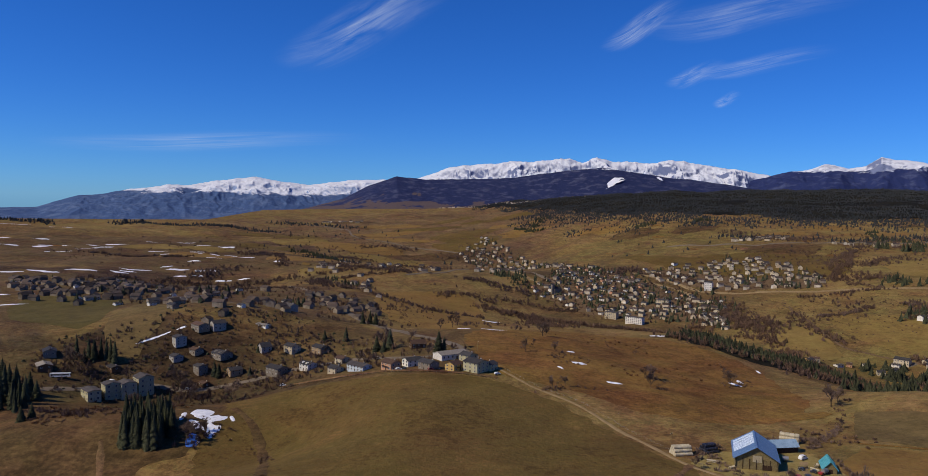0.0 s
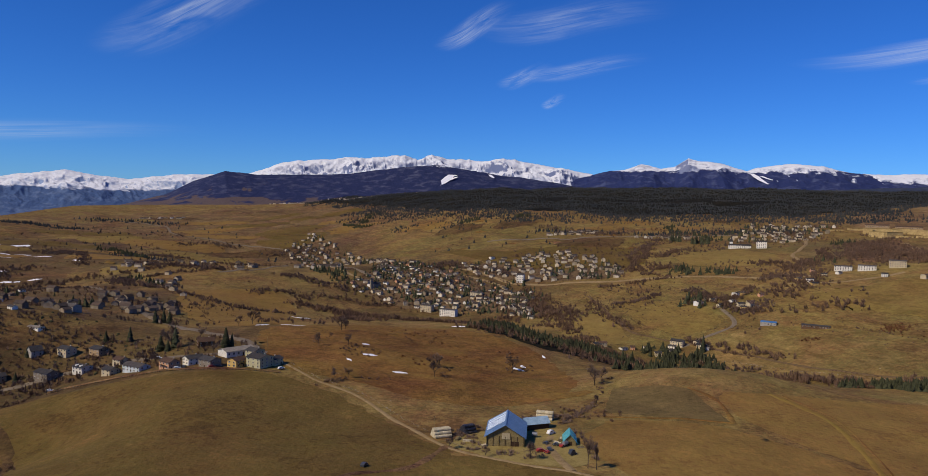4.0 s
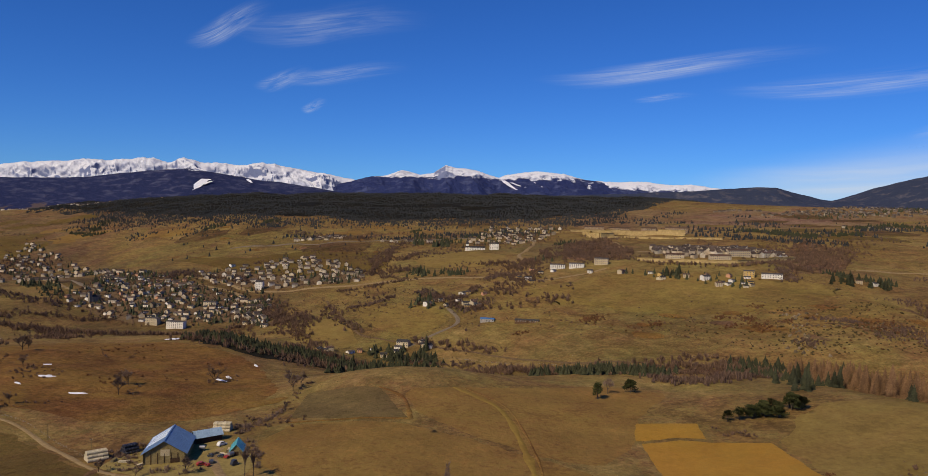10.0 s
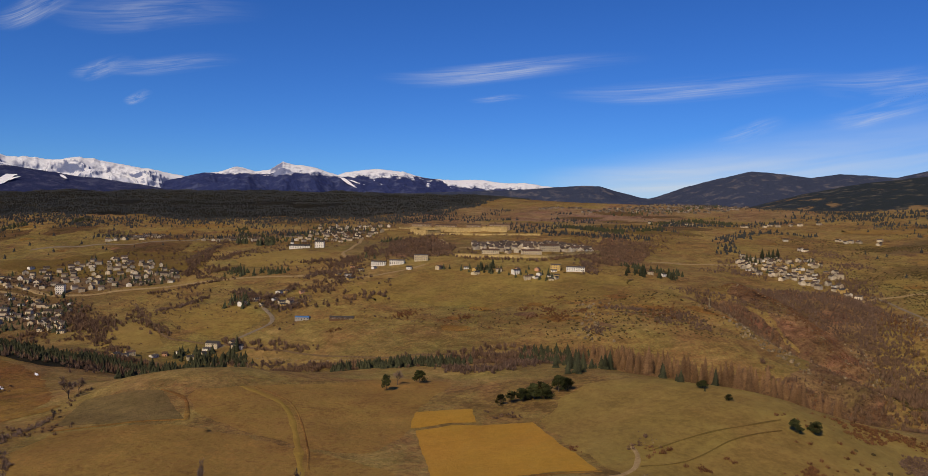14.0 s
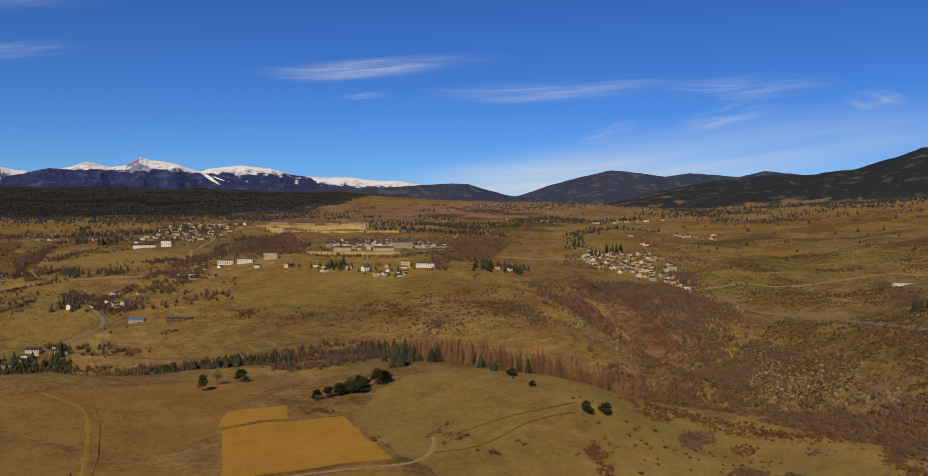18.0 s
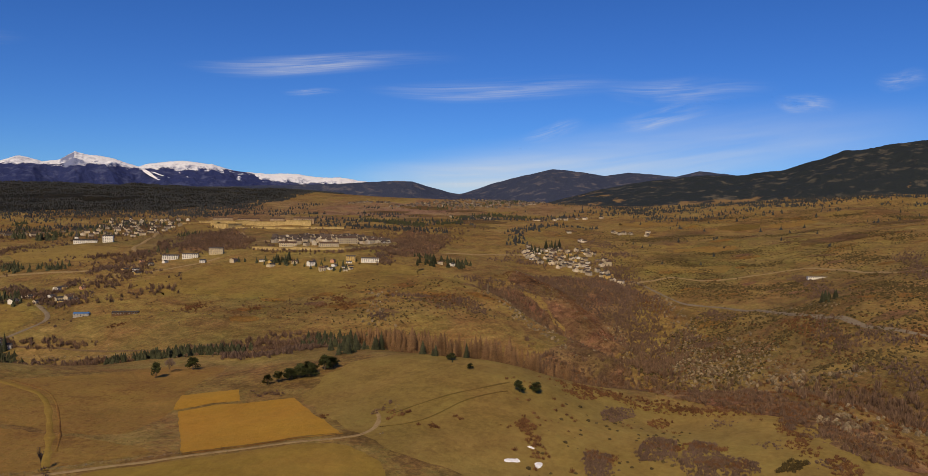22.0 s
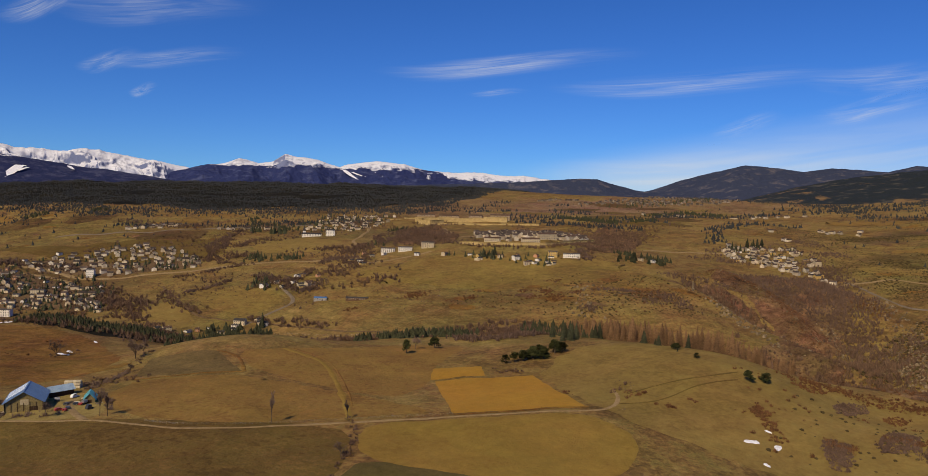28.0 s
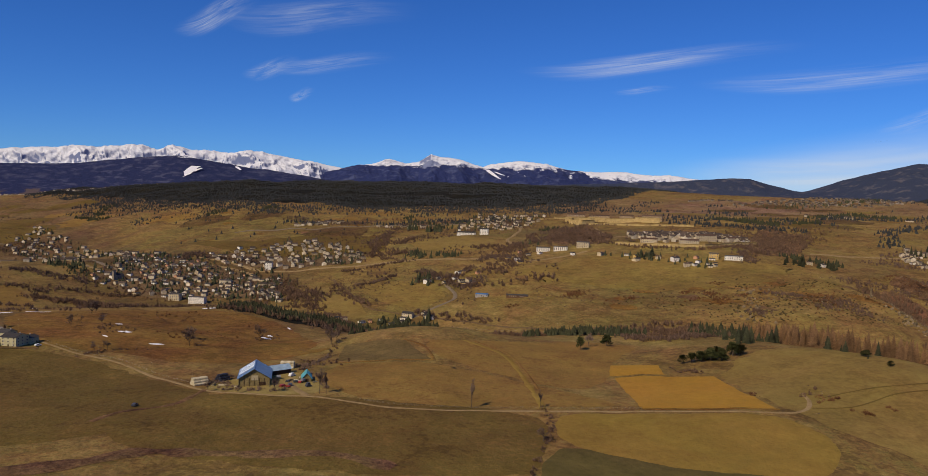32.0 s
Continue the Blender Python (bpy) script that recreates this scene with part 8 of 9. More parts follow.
for i, (x, y) in enumerate([(534, 852), (536, 840), (568, 839), (574, 837), (552, 803), (556, 790), (563, 785), (587, 816), (551, 820), (455, 723), (457, 716), (325, 698), (344, 737), (354, 749), (376, 744), (388, 746), (403, 744), (420, 723), (670, 837), (659, 814), (785, 703), (811, 628), (822, 623), (848, 645), (841, 615), (838, 602), (381, 1356), (403, 1343), (435, 1310), (440, 1182), (494, 1322), (515, 1339), (326, 1345), (335, 1319)]):
    village_house(i, x, y, -30 + 25 * (i % 3), (2, 0, 11, 6, 9, 3, 2, 7)[i % 8])

# blocks of flats
def flats(w, d, h, st, wall, label, x, y, turn, pitch=14, roof="grey"):
    building(x, y, turn, house(w, d, h, pitch, wall, roof, label, "fl", False, st, 0.3, group="blocks of flats", category="apartment block", name="apartment_block"), 9, 0.82)


flats(30, 11, 11, 4, "white", "white four-storey block of flats with dark windows", 241, 1044, -38)
flats(22, 11, 11, 4, "cream", "cream four-storey block of flats", 216, 1082, -38)
flats(24, 11, 8, 3, "cream", "cream block of flats on the village edge", 300, 1120, -38)
flats(14, 12, 15, 4, "white", "tall white house at the village edge", 386, 1178, -30, 24, "slate")
flats(26, 11, 7, 3, "white", "long white block of flats below the fort", 738, 862, -42)
flats(26, 11, 7, 3, "white", "long white block of flats below the fort", 755, 839, -42)
flats(24, 12, 10, 3, "sand", "sand-coloured block of flats beside the white ones", 788, 824, -45)
flats(16, 12, 9, 3, "ochre", "yellow hall with a long white wing", 872, 634, -50)
flats(30, 12, 6, 2, "white", "white wing of the yellow hall", 888, 612, -50)
flats(17, 10, 6.5, 2, "cream", "cream two-storey house beside the railway", 438, 741, -48, 28, "slate")
flats(34, 8, 2.8, 1, "white", "long low white building in the pastures", 1210, 90, -60, 10, "pale")
flats(20, 9, 3.5, 1, "grey", "grey shed with a pale blue roof", 541, 730, -42, 16, "blue")
flats(34, 9, 3.2, 1, "brown", "long low dark timber shed", 570, 690, -42, 16, "slate")

# the white hotel with its tower
flats(44, 11, 5.5, 2, "white", "long white hotel on the hill", 770, 1158, -36, 28, "slate")
flats(20, 14, 13, 4, "white", "tall white hotel block with balconies", 800, 1140, -36, 20, "slate")
spire = tagged(new("spire"), "pointed pale tower beside the hotel", "tower")
part("wall", shape("wall", [(0, 0, 5, 5, 5, 12)], mats=[M["wall_white"]]), spire)
bm = bmesh.new()
bmesh.ops.create_cone(bm, cap_ends=True, segments=4, radius1=4.0, radius2=0.2, depth=11, matrix=Matrix.Translation((0, 0, 16.5)) @ Matrix.Rotation(radians(45), 4, "Z"))
me = bpy.data.meshes.new("roof")
bm.to_mesh(me), bm.free()
me.materials.append(M["roof_slate"])
part("roof", me, spire)
building(762, 1172, -36, spire, 4)
# church tower of the valley village
church = tagged(new("church"), "grey stone church with a square tower", "church")
part("wall", shape("wall", [(0, 0, 3.5, 20, 9, 11), (-12, 0, 8, 6, 6, 20)], mats=[M["wall_stone"]]), church)
part("roof", shape("roof", prisms=[([(-5, 9), (5, 9), (0, 12.5)], -10, 10)], mats=[M["roof_slate"]]), church, turn=90)
part("tower_roof", shape("tower_roof", prisms=[([(-3.3, 18), (3.3, 18), (0, 21)], -3.3, 3.3)], mats=[M["roof_slate"]]), church, at=(-12, 0, 0), turn=90)
building(152, 1211, 30, church, 6, 0.72)


# far villages: too many houses to count
def far_houses(name, pts, label, seed, lo=7, hi=11.5, tall=1.0, walls_="far_walls"):
    rng = np.random.RandomState(seed)
    n = len(pts)
    w, d, h = rng.uniform(lo, hi, n) / 2, rng.uniform(6, 8.5, n) / 2, rng.uniform(2.8, 4.6, n) * tall
    a = rng.rand(n) * 0.9 - 0.8 + rng.choice([0, 1.57], n)
    z = land(pts[:, 0], pts[:, 1])
    loc = np.array([[-1, -1, 0], [1, -1, 0], [1, 1, 0], [-1, 1, 0], [-1, -1, 1], [1, -1, 1], [1, 1, 1], [-1, 1, 1], [-1, 0, 1.45], [1, 0, 1.45]], float)
    def put(l, grow_):
        x, y = l[None, :, 0] * (w * grow_)[:, None], l[None, :, 1] * (d * grow_)[:, None]
        return np.stack([pts[:, :1] + x * np.cos(a)[:, None] - y * np.sin(a)[:, None], pts[:, 1:] + x * np.sin(a)[:, None] + y * np.cos(a)[:, None], z[:, None] - 1.5 + l[None, :, 2] * (h + 1.5)[:, None]], -1)
    v1, v2 = put(loc, 1.0), put(loc[4:] + np.array([0, 0, 0.02]), 1.08)
    b = (np.arange(n) * 10)[:, None, None]
    q = np.array([[0, 1, 5, 4], [2, 3, 7, 6]])[None] + b
    g = np.array([[1, 2, 6, 9, 5], [3, 0, 4, 8, 7]])[None] + b
    c = (np.arange(n) * 6)[:, None, None]
    r = np.array([[0, 1, 5, 4], [3, 4, 5, 2]])[None] + c
    walls = mesh_from(name, v1.reshape(-1, 3), [q.reshape(-1, 4), g.reshape(-1, 5)], [M[walls_]])
    roofs = mesh_from("roofs", v2.reshape(-1, 3), [r.reshape(-1, 4)], [M["far_roofs"]])
    ob = tagged(new(name, walls), label, "village", kind="stuff")
    part("roofs", roofs, ob)
    return ob


M["old_walls"] = shader("old_stone_walls", [(0.12, 0.095, 0.07), (0.2, 0.16, 0.115), (0.33, 0.28, 0.2)], 40, 6, vary=0.35, island=True)
M["far_walls"] = shader("far_house_walls", [(0.26, 0.2, 0.13), (0.45, 0.37, 0.25), (0.66, 0.6, 0.48)], 40, 6, vary=0.35, island=True)
M["far_roofs"] = shader("far_house_roofs", [(0.045, 0.038, 0.034), (0.078, 0.06, 0.05), (0.115, 0.08, 0.06)], 40, 6, vary=0.35, island=True)
far_houses("village_above", scatter([(324, 1330), (440, 1350), (522, 1335), (554, 1207), (531, 1085), (400, 1165), (320, 1265)], 95, 110, 14), "pale houses of the upper village estate", 1)
far_houses("old_village", np.vstack([scatter([(-578, 963), (-533, 1045), (-440, 1080), (-314, 950), (-244, 937), (-196, 857), (-158, 692), (-188, 656), (-211, 640), (-255, 661), (-327, 731), (-397, 752), (-474, 791)], 80, 284, 10), scatter([(-578, 963), (-533, 1045), (-470, 1080), (-380, 930), (-330, 760), (-397, 752), (-474, 791)], 60, 348, 9), scatter([(-187, 903), (-138, 966), (-100, 900), (-90, 780), (-113, 760), (-155, 748)], 26, 285, 12)]), "old stone village houses with dark roofs", 8, walls_="old_walls")
far_houses("village_centre", scatter([(125, 1240), (190, 1400), (240, 1365), (320, 1200), (375, 1100), (340, 950), (300, 1045), (245, 1075), (180, 1125)], 60, 286, 12), "crowded houses in the middle of the valley village", 9)
far_houses("east_village", scatter([(1180, 545), (1300, 600), (1345, 500), (1235, 400), (1160, 348), (1140, 380), (1160, 440)], 55, 360, 9), "small cream houses crowded above the gorge", 10, 6, 9.5)
far_houses("village_north", np.vstack([scatter([(117, 1960), (49, 2120), (-13, 1924), (40, 1760), (120, 1600), (190, 1450), (220, 1420), (180, 1700)], 85, 111, 16), scatter_along([(60, 1600), (100, 1500), (60, 1380), (20, 1340)], 25, 26, 112)]), "grey houses at the head of the valley village", 2)
far_houses("fort_town", scatter([(890, 820), (1010, 960), (1020, 850), (1068, 735), (1018, 695), (891, 745)], 190, 113, 8), "crowded ochre houses inside the town walls", 3, 6.5, 10.5, 1.35)
far_houses("hotel_village", np.vstack([scatter([(800, 1250), (1000, 1480), (1080, 1300), (900, 1180)], 60, 114, 18), scatter_along([(560, 1540), (640, 1540)], 25, 24, 115), scatter_along([(700, 1400), (760, 1360)], 20, 10, 116)]), "scattered houses among trees behind the hotel", 4)
far_houses("plateau_village", np.vstack([scatter([(1750, 1350), (2200, 1400), (2350, 1150), (2050, 1080), (1850, 1250)], 190, 117, 15), scatter_along([(1730, 1480), (1850, 1420)], 20, 24, 118)]), "distant village spread along the plateau edge", 5, 5, 8.5, 0.8, "old_walls")
far_houses("ridge_village", scatter([(-150, 3350), (500, 2900), (350, 3300), (0, 3500)], 160, 119, 16), "distant resort houses below the wooded ridge", 6)
far_houses("plateau_farms", np.vstack([scatter_along([(-500, 2750), (-380, 2700)], 40, 26, 120), scatter_along([(1420, 560), (1500, 620), (1650, 480)], 40, 12, 121), scatter_along([(1550, 950), (1900, 700)], 40, 12, 122), scatter_along([(-60, 1500), (-120, 1350), (-40, 1300)], 40, 14, 123), scatter_along([(-260, 1380), (-150, 1100), (-120, 950)], 40, 16, 124)]), "lone farmhouses on the plateau", 7)


# the fortress on the hill
def rampart(line, h, thick, mat, name, label, coping=True):
    """A battered masonry wall along a line."""
    root = tagged(new(name), label, "rampart", "fortress walls")
    for (ax, ay), (bx, by) in zip(line, line[1:]):
        n = max(1, int(math.hypot(bx - ax, by - ay) / 25))
        for i in range(n):
            px, py, qx, qy = ax + (bx - ax) * i / n, ay + (by - ay) * i / n, ax + (bx - ax) * (i + 1) / n, ay + (by - ay) * (i + 1) / n
            l, turn = math.hypot(qx - px, qy - py), math.degrees(math.atan2(qy - py, qx - px))
            z = min(level(px, py), level(qx, qy))
            me = shape("wall_section", prisms=[([(-thick * 0.8, -4), (thick * 0.6, -4), (thick * 0.5, h), (-thick * 0.5, h)], -l / 2 - 0.3, l / 2 + 0.3)], mats=[mat])
            part("wall_section", me, root, at=((px + qx) / 2, (py + qy) / 2, z), turn=turn - 90)
            if coping:
                part("coping", shape("coping", [(0, 0, h + 0.35, thick * 1.2, l + 0.5, 0.7)], mats=[M["fort_grass"]]), root, at=((px + qx) / 2, (py + qy) / 2, z), turn=turn - 90)
    return root


rampart([(1060, 1215), (1100, 1188), (1140, 1150), (1170, 1110), (1200, 1068)], 10, 6, M["fort_stone"], "citadel_wall", "high ochre masonry wall of the citadel")
rampart([(1072, 1206), (1045, 1178), (1052, 1150), (1085, 1150), (1102, 1186)], 11, 6, M["fort_stone"], "bastion", "sloping grey-ochre masonry bastion of the citadel")
rampart([(1072, 1150), (1110, 1095), (1150, 1035), (1195, 968)], 3.5, 5, M["fort_stone"], "outer_wall", "low ochre outer wall with a turf top")
rampart([(1035, 1282), (1070, 1268), (1105, 1256)], 4, 5, M["fort_stone"], "outer_wall", "low ochre outer wall with a turf top")
rampart([(835, 800), (852, 769), (879, 722), (916, 692), (982, 690), (1033, 690), (1062, 720)], 4, 4, M["fort_stone"], "town_wall", "long ochre town wall with trees before it")
for x, y, turn, w in [(1090, 1215, -40, 40), (1128, 1180, -42, 44), (1172, 1140, -50, 30), (1205, 1095, -55, 44)]:
    building(x, y, turn, house(w, 11, 12.5, 24, "tan", "brown", "long ochre barracks with a dark red-brown roof", "f", False, 3, 0.3, group="barracks", category="barracks", name="barracks"), 8)
for x, y, turn, w, h in [(868, 760, -48, 30, 9), (905, 712, -35, 34, 9), (952, 722, -20, 40, 10), (1000, 712, -10, 34, 9)]:
    building(x, y, turn, house(w, 12, h, 22, "sand", "brown", "long ochre building at the edge of the walled town", "fl", False, 3, 0.3, group="town buildings", category="building", name="town_building"), 8, 0.85)
obelisk = tagged(new("obelisk"), "pale stone obelisk standing on a knoll", "monument")
part("shaft", shape("shaft", prisms=[([(-1.1, 0), (1.1, 0), (0.6, 8.5), (0, 9.5), (-0.6, 8.5)], -0.8, 0.8)], mats=[M["rock"]]), obelisk)
part("plinth", shape("plinth", [(0, 0, 0.2, 4, 4, 1.6)], mats=[M["rock"]]), obelisk)
building(863, 395, 20, obelisk, 2)


# trees among the houses
p = np.vstack([scatter([(105, 1235), (140, 1260), (190, 1420), (250, 1365), (330, 1200), (385, 1100), (340, 940), (300, 1035), (245, 1065), (180, 1115), (125, 1195)], 260, 130), scatter([(117, 1960), (49, 2120), (-13, 1924), (40, 1760), (120, 1600), (190, 1450), (220, 1420), (180, 1700)], 130, 131), scatter([(324, 1330), (440, 1350), (522, 1335), (554, 1207), (531, 1085), (400, 1165), (320, 1265)], 60, 132),
               scatter([(-578, 963), (-533, 1045), (-440, 1080), (-314, 950), (-244, 937), (-158, 692), (-211, 640), (-327, 731), (-474, 791)], 40, 133), scatter([(90, 1225), (140, 1290), (190, 1450), (270, 1365), (350, 1220), (400, 1110), (350, 920)], 90, 263), scatter([(740, 1240), (1000, 1480), (1080, 1300), (900, 1180)], 120, 134), scatter([(1180, 545), (1300, 600), (1340, 500), (1230, 400), (1160, 348)], 22, 135), scatter([(770, 760), (830, 700), (870, 620), (820, 600)], 30, 136), scatter_along([(1800, 1250), (2100, 1200), (2300, 1250)], 60, 150, 137)])
forest("village_conifers", p[:, 0], p[:, 1], heights(len(p), 5, 11, 20), M["conifer"], "dark conifers in the village gardens", 0.26, 21, sides=8, tiers=4)
p = np.vstack([scatter([(90, 1220), (140, 1290), (190, 1450), (270, 1365), (350, 1220), (400, 1110), (350, 920), (300, 1020), (235, 1055), (170, 1105), (110, 1185)], 900, 140), scatter([(-560, 910), (-542, 1095), (-394, 1020), (-269, 1103), (-190, 1020), (-160, 900), (-190, 680), (-283, 741), (-394, 780)], 420, 141), scatter([(300, 1350), (440, 1370), (530, 1345), (570, 1207), (540, 1075), (400, 1145), (310, 1245)], 260, 142),
               scatter([(1140, 560), (1320, 630), (1370, 500), (1230, 380), (1130, 340)], 130, 143), scatter([(830, 800), (852, 760), (879, 712), (916, 682), (982, 680), (1040, 680), (1030, 670), (900, 670), (840, 750)], 170, 144), scatter([(900, 820), (1010, 950), (1020, 850), (1060, 740), (1018, 700), (895, 750)], 110, 260), scatter_along([(940, 1240), (1010, 1150), (1110, 1090), (1150, 1000), (1100, 900)], 14, 120, 261), scatter([(-187, 903), (-138, 966), (-100, 900), (-90, 780), (-155, 748)], 60, 262), scatter([(-320, 520), (-100, 600), (20, 560), (-20, 520), (-200, 540)], 90, 145), scatter([(740, 1150), (1000, 1480), (1100, 1300), (900, 1130)], 200, 146)])
brush("garden_trees", p[:, 0], p[:, 1], heights(len(p), 3, 7, 22), M["scrub"], "leafless garden trees among the houses", 18, 0.45, 0.045, 22, category="trees")

# ski runs
FRONT, EAST = (4350, 700, 2.7), (4650, 800, 3.1)
ski_run([(9.2, 1.3, 0.6), (9.6, 1.55, 1.0), (10.0, 1.9, 1.0), (10.25, 2.12, 0.9), (10.5, 2.05, 0.5)], 0.55, *FRONT)
ski_run([(10.15, 1.72, 0.3), (10.3, 1.85, 0.9), (10.7, 1.98, 0.5)], 0.3, *FRONT)
ski_run([(13.4, 1.95, 0.5), (13.2, 2.1, 1.0), (13.1, 2.2, 0.6)], 0.25, 4350, 700, 2.3)
ski_run([(32.95, 1.9, 0.4), (32.5, 2.15, 0.8), (32.1, 2.45, 1.0), (31.9, 2.6, 0.6)], 0.35, *EAST)
ski_run([(33.6, 2.1, 0.3), (33.0, 2.25, 0.8), (32.5, 2.45, 0.8)], 0.25, *EAST)
ski_run([(29.2, 2.5, 0.4), (29.5, 2.85, 0.9), (29.8, 3.1, 1.0)], 0.3, 4650, 800, 3.4)
ski_run([(35.0, 2.0, 0.3), (34.6, 2.3, 0.8), (34.3, 2.5, 0.8)], 0.25, *EAST)

# ---- clouds: thin cirrus, far off ----
def cloud_shader(name, thick, streak, cut, combed=0.75):
    m = bpy.data.materials.new(name)
    m.use_nodes = True
    n, l = m.node_tree.nodes, m.node_tree.links
    n.remove(n["Principled BSDF"])
    uv = n.new("ShaderNodeUVMap")
    sep = n.new("ShaderNodeSeparateXYZ")
    l.new(uv.outputs["UV"], sep.inputs[0])
    def calc(op, a, b):
        t = n.new("ShaderNodeMath")
        t.operation = op
        t.use_clamp = op == "SUBTRACT"
        for i, v in enumerate((a, b)):
            if isinstance(v, float):
                t.inputs[i].default_value = v
            else:
                l.new(v, t.inputs[i])
        return t.outputs[0]
    # fades out towards its rim, and along the tail
    du, dv = calc("MULTIPLY", calc("ADD", sep.outputs["X"], -0.5), 2.0), calc("MULTIPLY", calc("ADD", sep.outputs["Y"], -0.5), 2.0)
    rim = calc("SUBTRACT", 1.0, calc("ADD", calc("MULTIPLY", du, du), calc("MULTIPLY", dv, dv)))
    rim = calc("MULTIPLY", calc("MULTIPLY", rim, rim), calc("SUBTRACT", 1.25, calc("MULTIPLY", sep.outputs["X"], 1.15)))
    geo = n.new("ShaderNodeObjectInfo")
    shift = n.new("ShaderNodeVectorMath")
    shift.operation = "MULTIPLY_ADD"
    l.new(uv.outputs["UV"], shift.inputs[0])
    shift.inputs[1].default_value = (2.2, streak, 0)
    l.new(geo.outputs["Location"], shift.inputs[2])
    tex = n.new("ShaderNodeTexNoise")
    tex.inputs["Scale"].default_value, tex.inputs["Detail"].default_value, tex.inputs["Roughness"].default_value, tex.inputs["Distortion"].default_value = 1.1, 5, 0.52, 0.5
    l.new(shift.outputs[0], tex.inputs["Vector"])
    strands, comb = n.new("ShaderNodeTexNoise"), n.new("ShaderNodeVectorMath")
    comb.operation = "MULTIPLY_ADD"
    l.new(uv.outputs["UV"], comb.inputs[0])
    comb.inputs[1].default_value = (2.6, streak * 3.6, 0)
    l.new(tex.outputs["Color"], comb.inputs[2])
    strands.inputs["Scale"].default_value, strands.inputs["Detail"].default_value, strands.inputs["Roughness"].default_value, strands.inputs["Distortion"].default_value = 1.0, 6, 0.6, 0.9
    l.new(comb.outputs[0], strands.inputs["Vector"])
    fibre = n.new("ShaderNodeMapRange")
    fibre.inputs["From Min"].default_value, fibre.inputs["From Max"].default_value, fibre.inputs["To Min"].default_value, fibre.inputs["To Max"].default_value = 0.32, 0.66, 1 - combed, 1 + 0.5 * combed
    l.new(strands.outputs["Fac"], fibre.inputs["Value"])
    body = calc("MULTIPLY", calc("SUBTRACT", tex.outputs["Fac"], cut), fibre.outputs["Result"])
    alpha = calc("MULTIPLY", calc("MULTIPLY", body, rim), thick)
    glow = n.new("ShaderNodeEmission")
    glow.inputs["Color"].default_value, glow.inputs["Strength"].default_value = (0.72, 0.8, 0.92, 1), 0.85
    clear = n.new("ShaderNodeBsdfTransparent")
    mix = n.new("ShaderNodeMixShader")
    top = n.new("ShaderNodeClamp")
    l.new(alpha, top.inputs["Value"])
    l.new(top.outputs[0], mix.inputs[0])
    l.new(clear.outputs[0], mix.inputs[1])
    l.new(glow.outputs[0], mix.inputs[2])
    l.new(mix.outputs[0], n["Material Output"].inputs["Surface"])
    return m


M["cirrus"] = cloud_shader("cirrus", 1.5, 3.0, 0.3)
M["thin_cirrus"] = cloud_shader("thin_cirrus", 1.0, 3.4, 0.3)
M["haze_bank"] = cloud_shader("haze_bank", 1.9, 3.2, 0.2, 0.1)


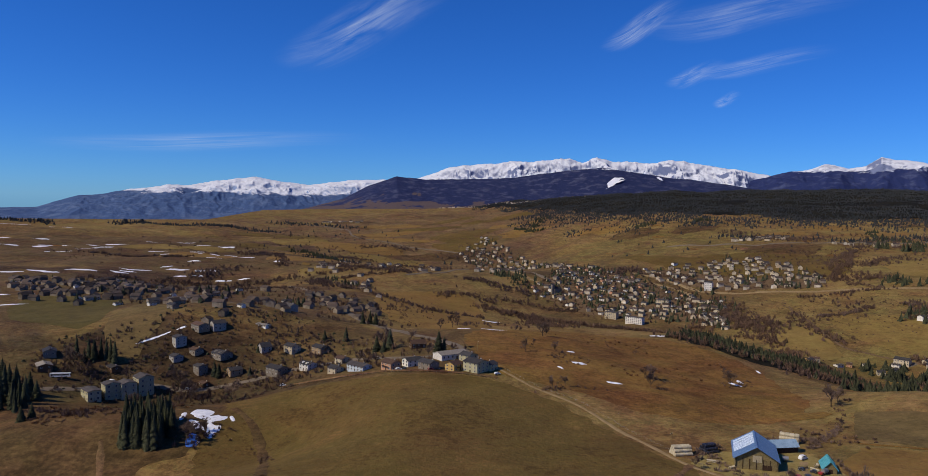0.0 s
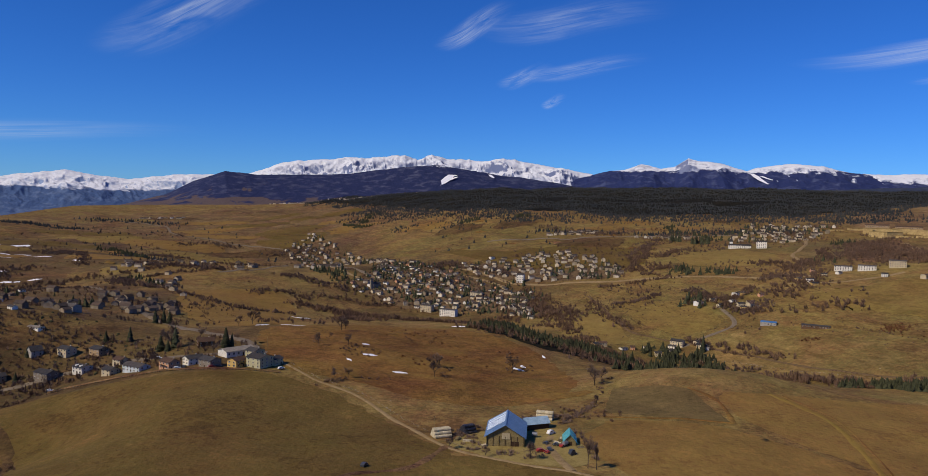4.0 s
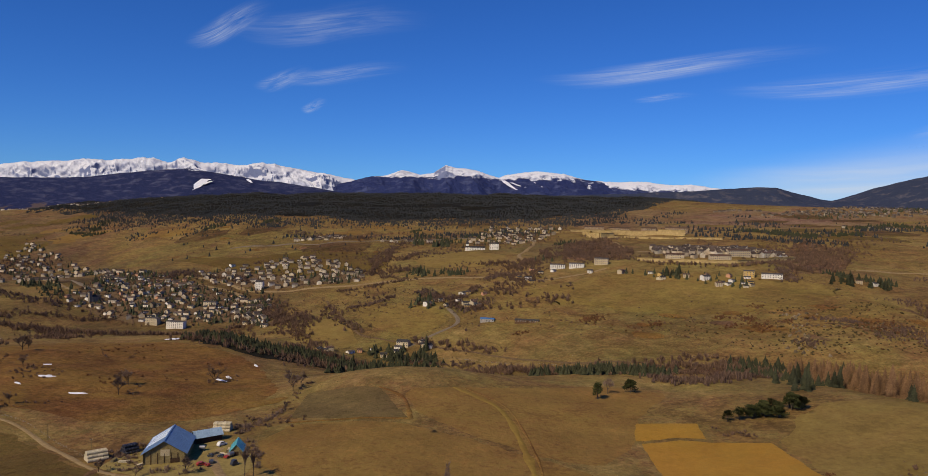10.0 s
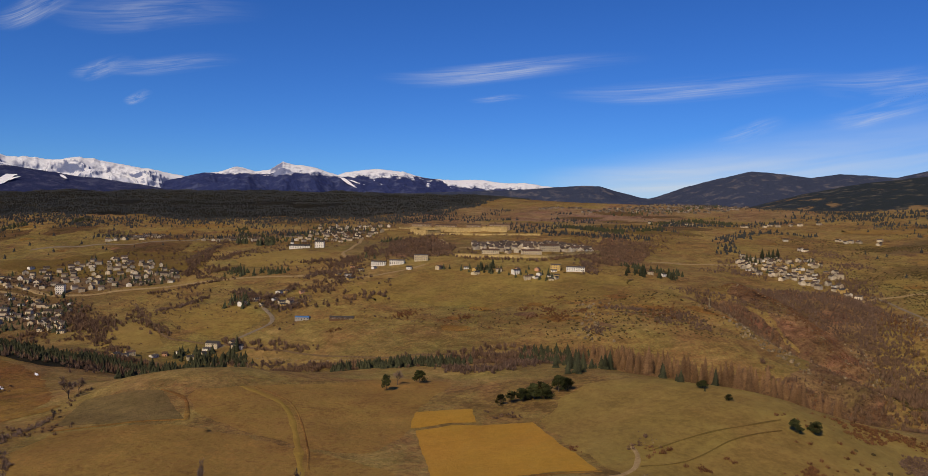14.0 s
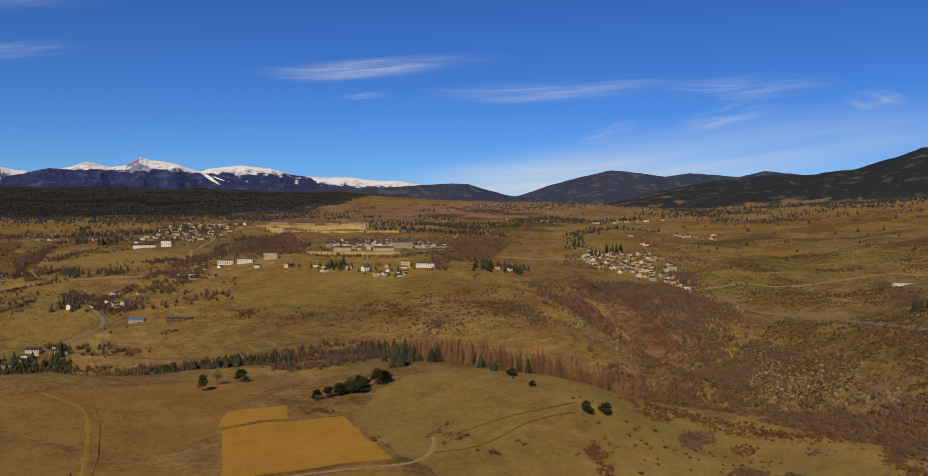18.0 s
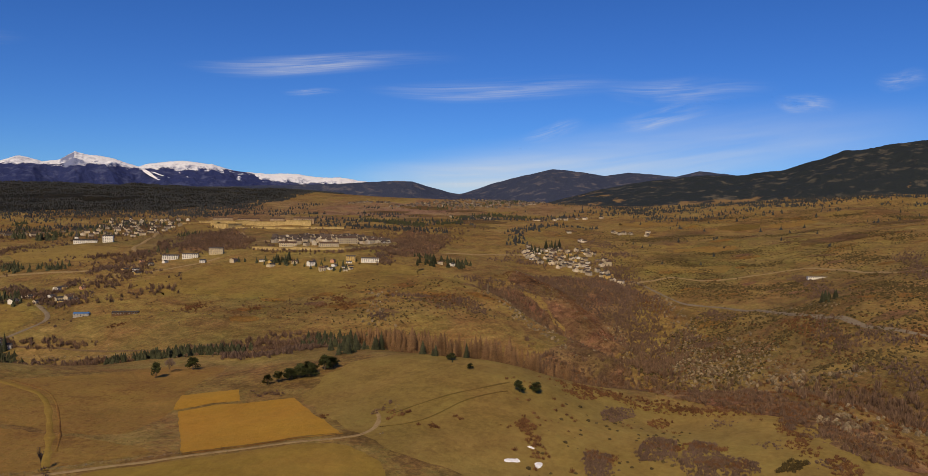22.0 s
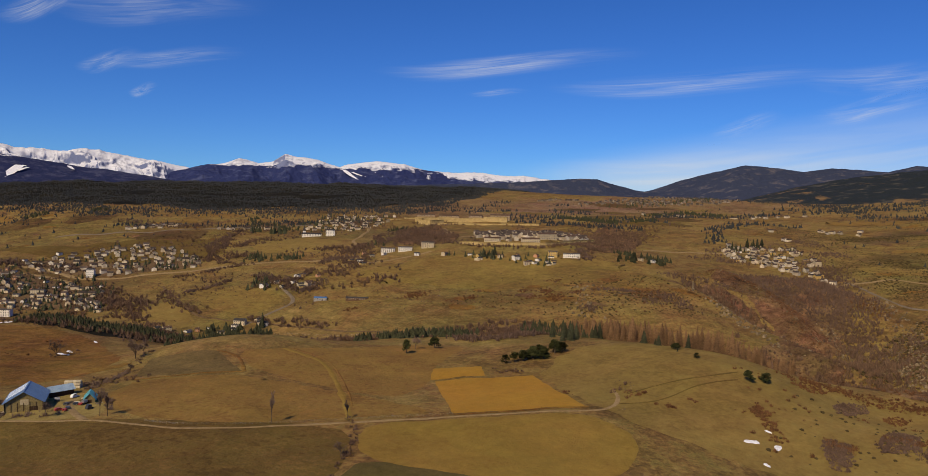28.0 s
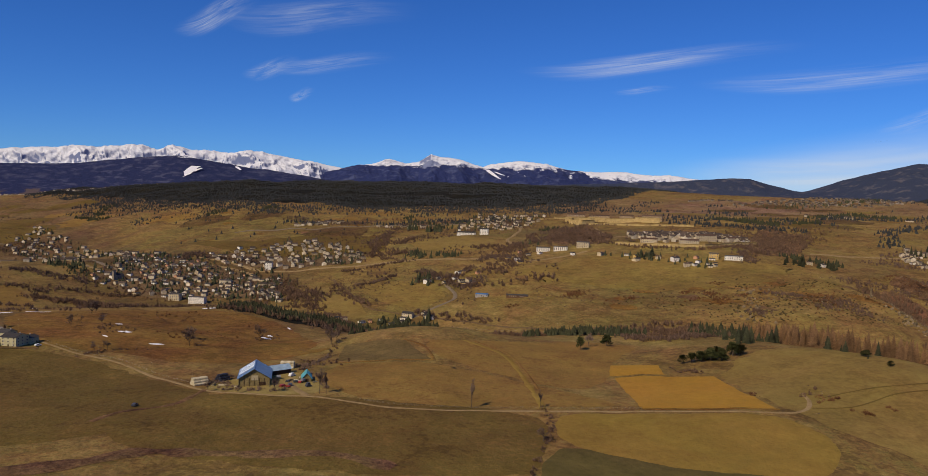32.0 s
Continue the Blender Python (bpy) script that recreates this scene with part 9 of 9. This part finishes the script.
def cloud(a, e, wide, tall, turn, mat, label):
    """A thin sheet of cloud: bearing, height, width and depth in degrees, tilted by turn."""
    c, s = math.cos(radians(turn)), math.sin(radians(turn))
    nu, nv = 24, 10
    far = 4780.0
    centre = Vector((CENTRE[0] + far * math.sin(radians(a)) * math.cos(radians(e)), CENTRE[1] + far * math.cos(radians(a)) * math.cos(radians(e)), EYE + far * math.sin(radians(e))))
    v, uv = [], []
    for i in range(nu + 1):
        for j in range(nv + 1):
            p, q = i / nu - 0.5, j / nv - 0.5
            q2 = q * tall * 0.8 + 0.12 * tall * math.sin(p * 5.0)
            aa, ee = radians(a + p * wide * c - q2 * s), radians(e + p * wide * s + q2 * c)
            v.append(Vector((CENTRE[0] + far * math.sin(aa) * math.cos(ee), CENTRE[1] + far * math.cos(aa) * math.cos(ee), EYE + far * math.sin(ee))) - centre)
            uv.append((i / nu, j / nv))
    me = mesh_from("cloud", np.array([tuple(q) for q in v]), [grid_faces(nu + 1, nv + 1)], [M[mat]], True)
    layer = me.uv_layers.new(name="UVMap")
    for loop in me.loops:
        layer.data[loop.index].uv = uv[loop.vertex_index]
    ob = new("cloud", me)
    ob.location = centre
    ob.visible_shadow = False
    return tagged(ob, label, "cloud", "cirrus clouds", "structure")


cloud(-8.0, 13.0, 16.2, 5.4, 21, "cirrus", "white wispy cirrus cloud in the blue sky")
cloud(11.9, 13.0, 7.4, 2.6, 23, "cirrus", "white wispy cirrus cloud in the blue sky")
cloud(19.3, 13.5, 16.7, 4.0, 3, "thin_cirrus", "thin faint veil of cirrus cloud")
cloud(15.7, 9.5, 5.0, 1.9, 12, "cirrus", "white wispy cirrus cloud in the blue sky")
cloud(20.1, 10.1, 11.3, 1.9, 6, "thin_cirrus", "thin faint veil of cirrus cloud")
cloud(17.8, 7.7, 2.3, 1.2, 13, "cirrus", "white wispy cirrus cloud in the blue sky")
cloud(-18.5, 4.0, 25.4, 2.2, 2, "thin_cirrus", "thin faint veil of cirrus cloud")
cloud(44.8, 10.8, 22.7, 2.2, 3, "cirrus", "white wispy cirrus cloud in the blue sky")
cloud(58.4, 9.3, 23.8, 2.6, 0, "cirrus", "white wispy cirrus cloud in the blue sky")
cloud(43.6, 8.7, 5.5, 0.9, 1, "thin_cirrus", "thin faint veil of cirrus cloud")
cloud(71.6, 9.1, 14.3, 3.0, -4, "thin_cirrus", "thin faint veil of cirrus cloud")
cloud(61.8, 6.3, 6.1, 1.9, 10, "thin_cirrus", "thin faint veil of cirrus cloud")
cloud(70.1, 7.3, 9.3, 2.5, 5, "cirrus", "white wispy cirrus cloud in the blue sky")
cloud(79.2, 7.9, 4.8, 2.2, -16, "cirrus", "white wispy cirrus cloud in the blue sky")
cloud(84.9, 9.1, 3.8, 2.2, -11, "thin_cirrus", "thin faint veil of cirrus cloud")
cloud(68.0, 3.4, 54.9, 10.8, 2, "haze_bank", "pale haze bank low over the hills")
cloud(43.6, 10.6, 18.4, 2.2, 4, "thin_cirrus", "thin faint veil of cirrus cloud")
cloud(60.1, 3.0, 30.7, 5.0, -1, "haze_bank", "pale haze bank low over the hills")
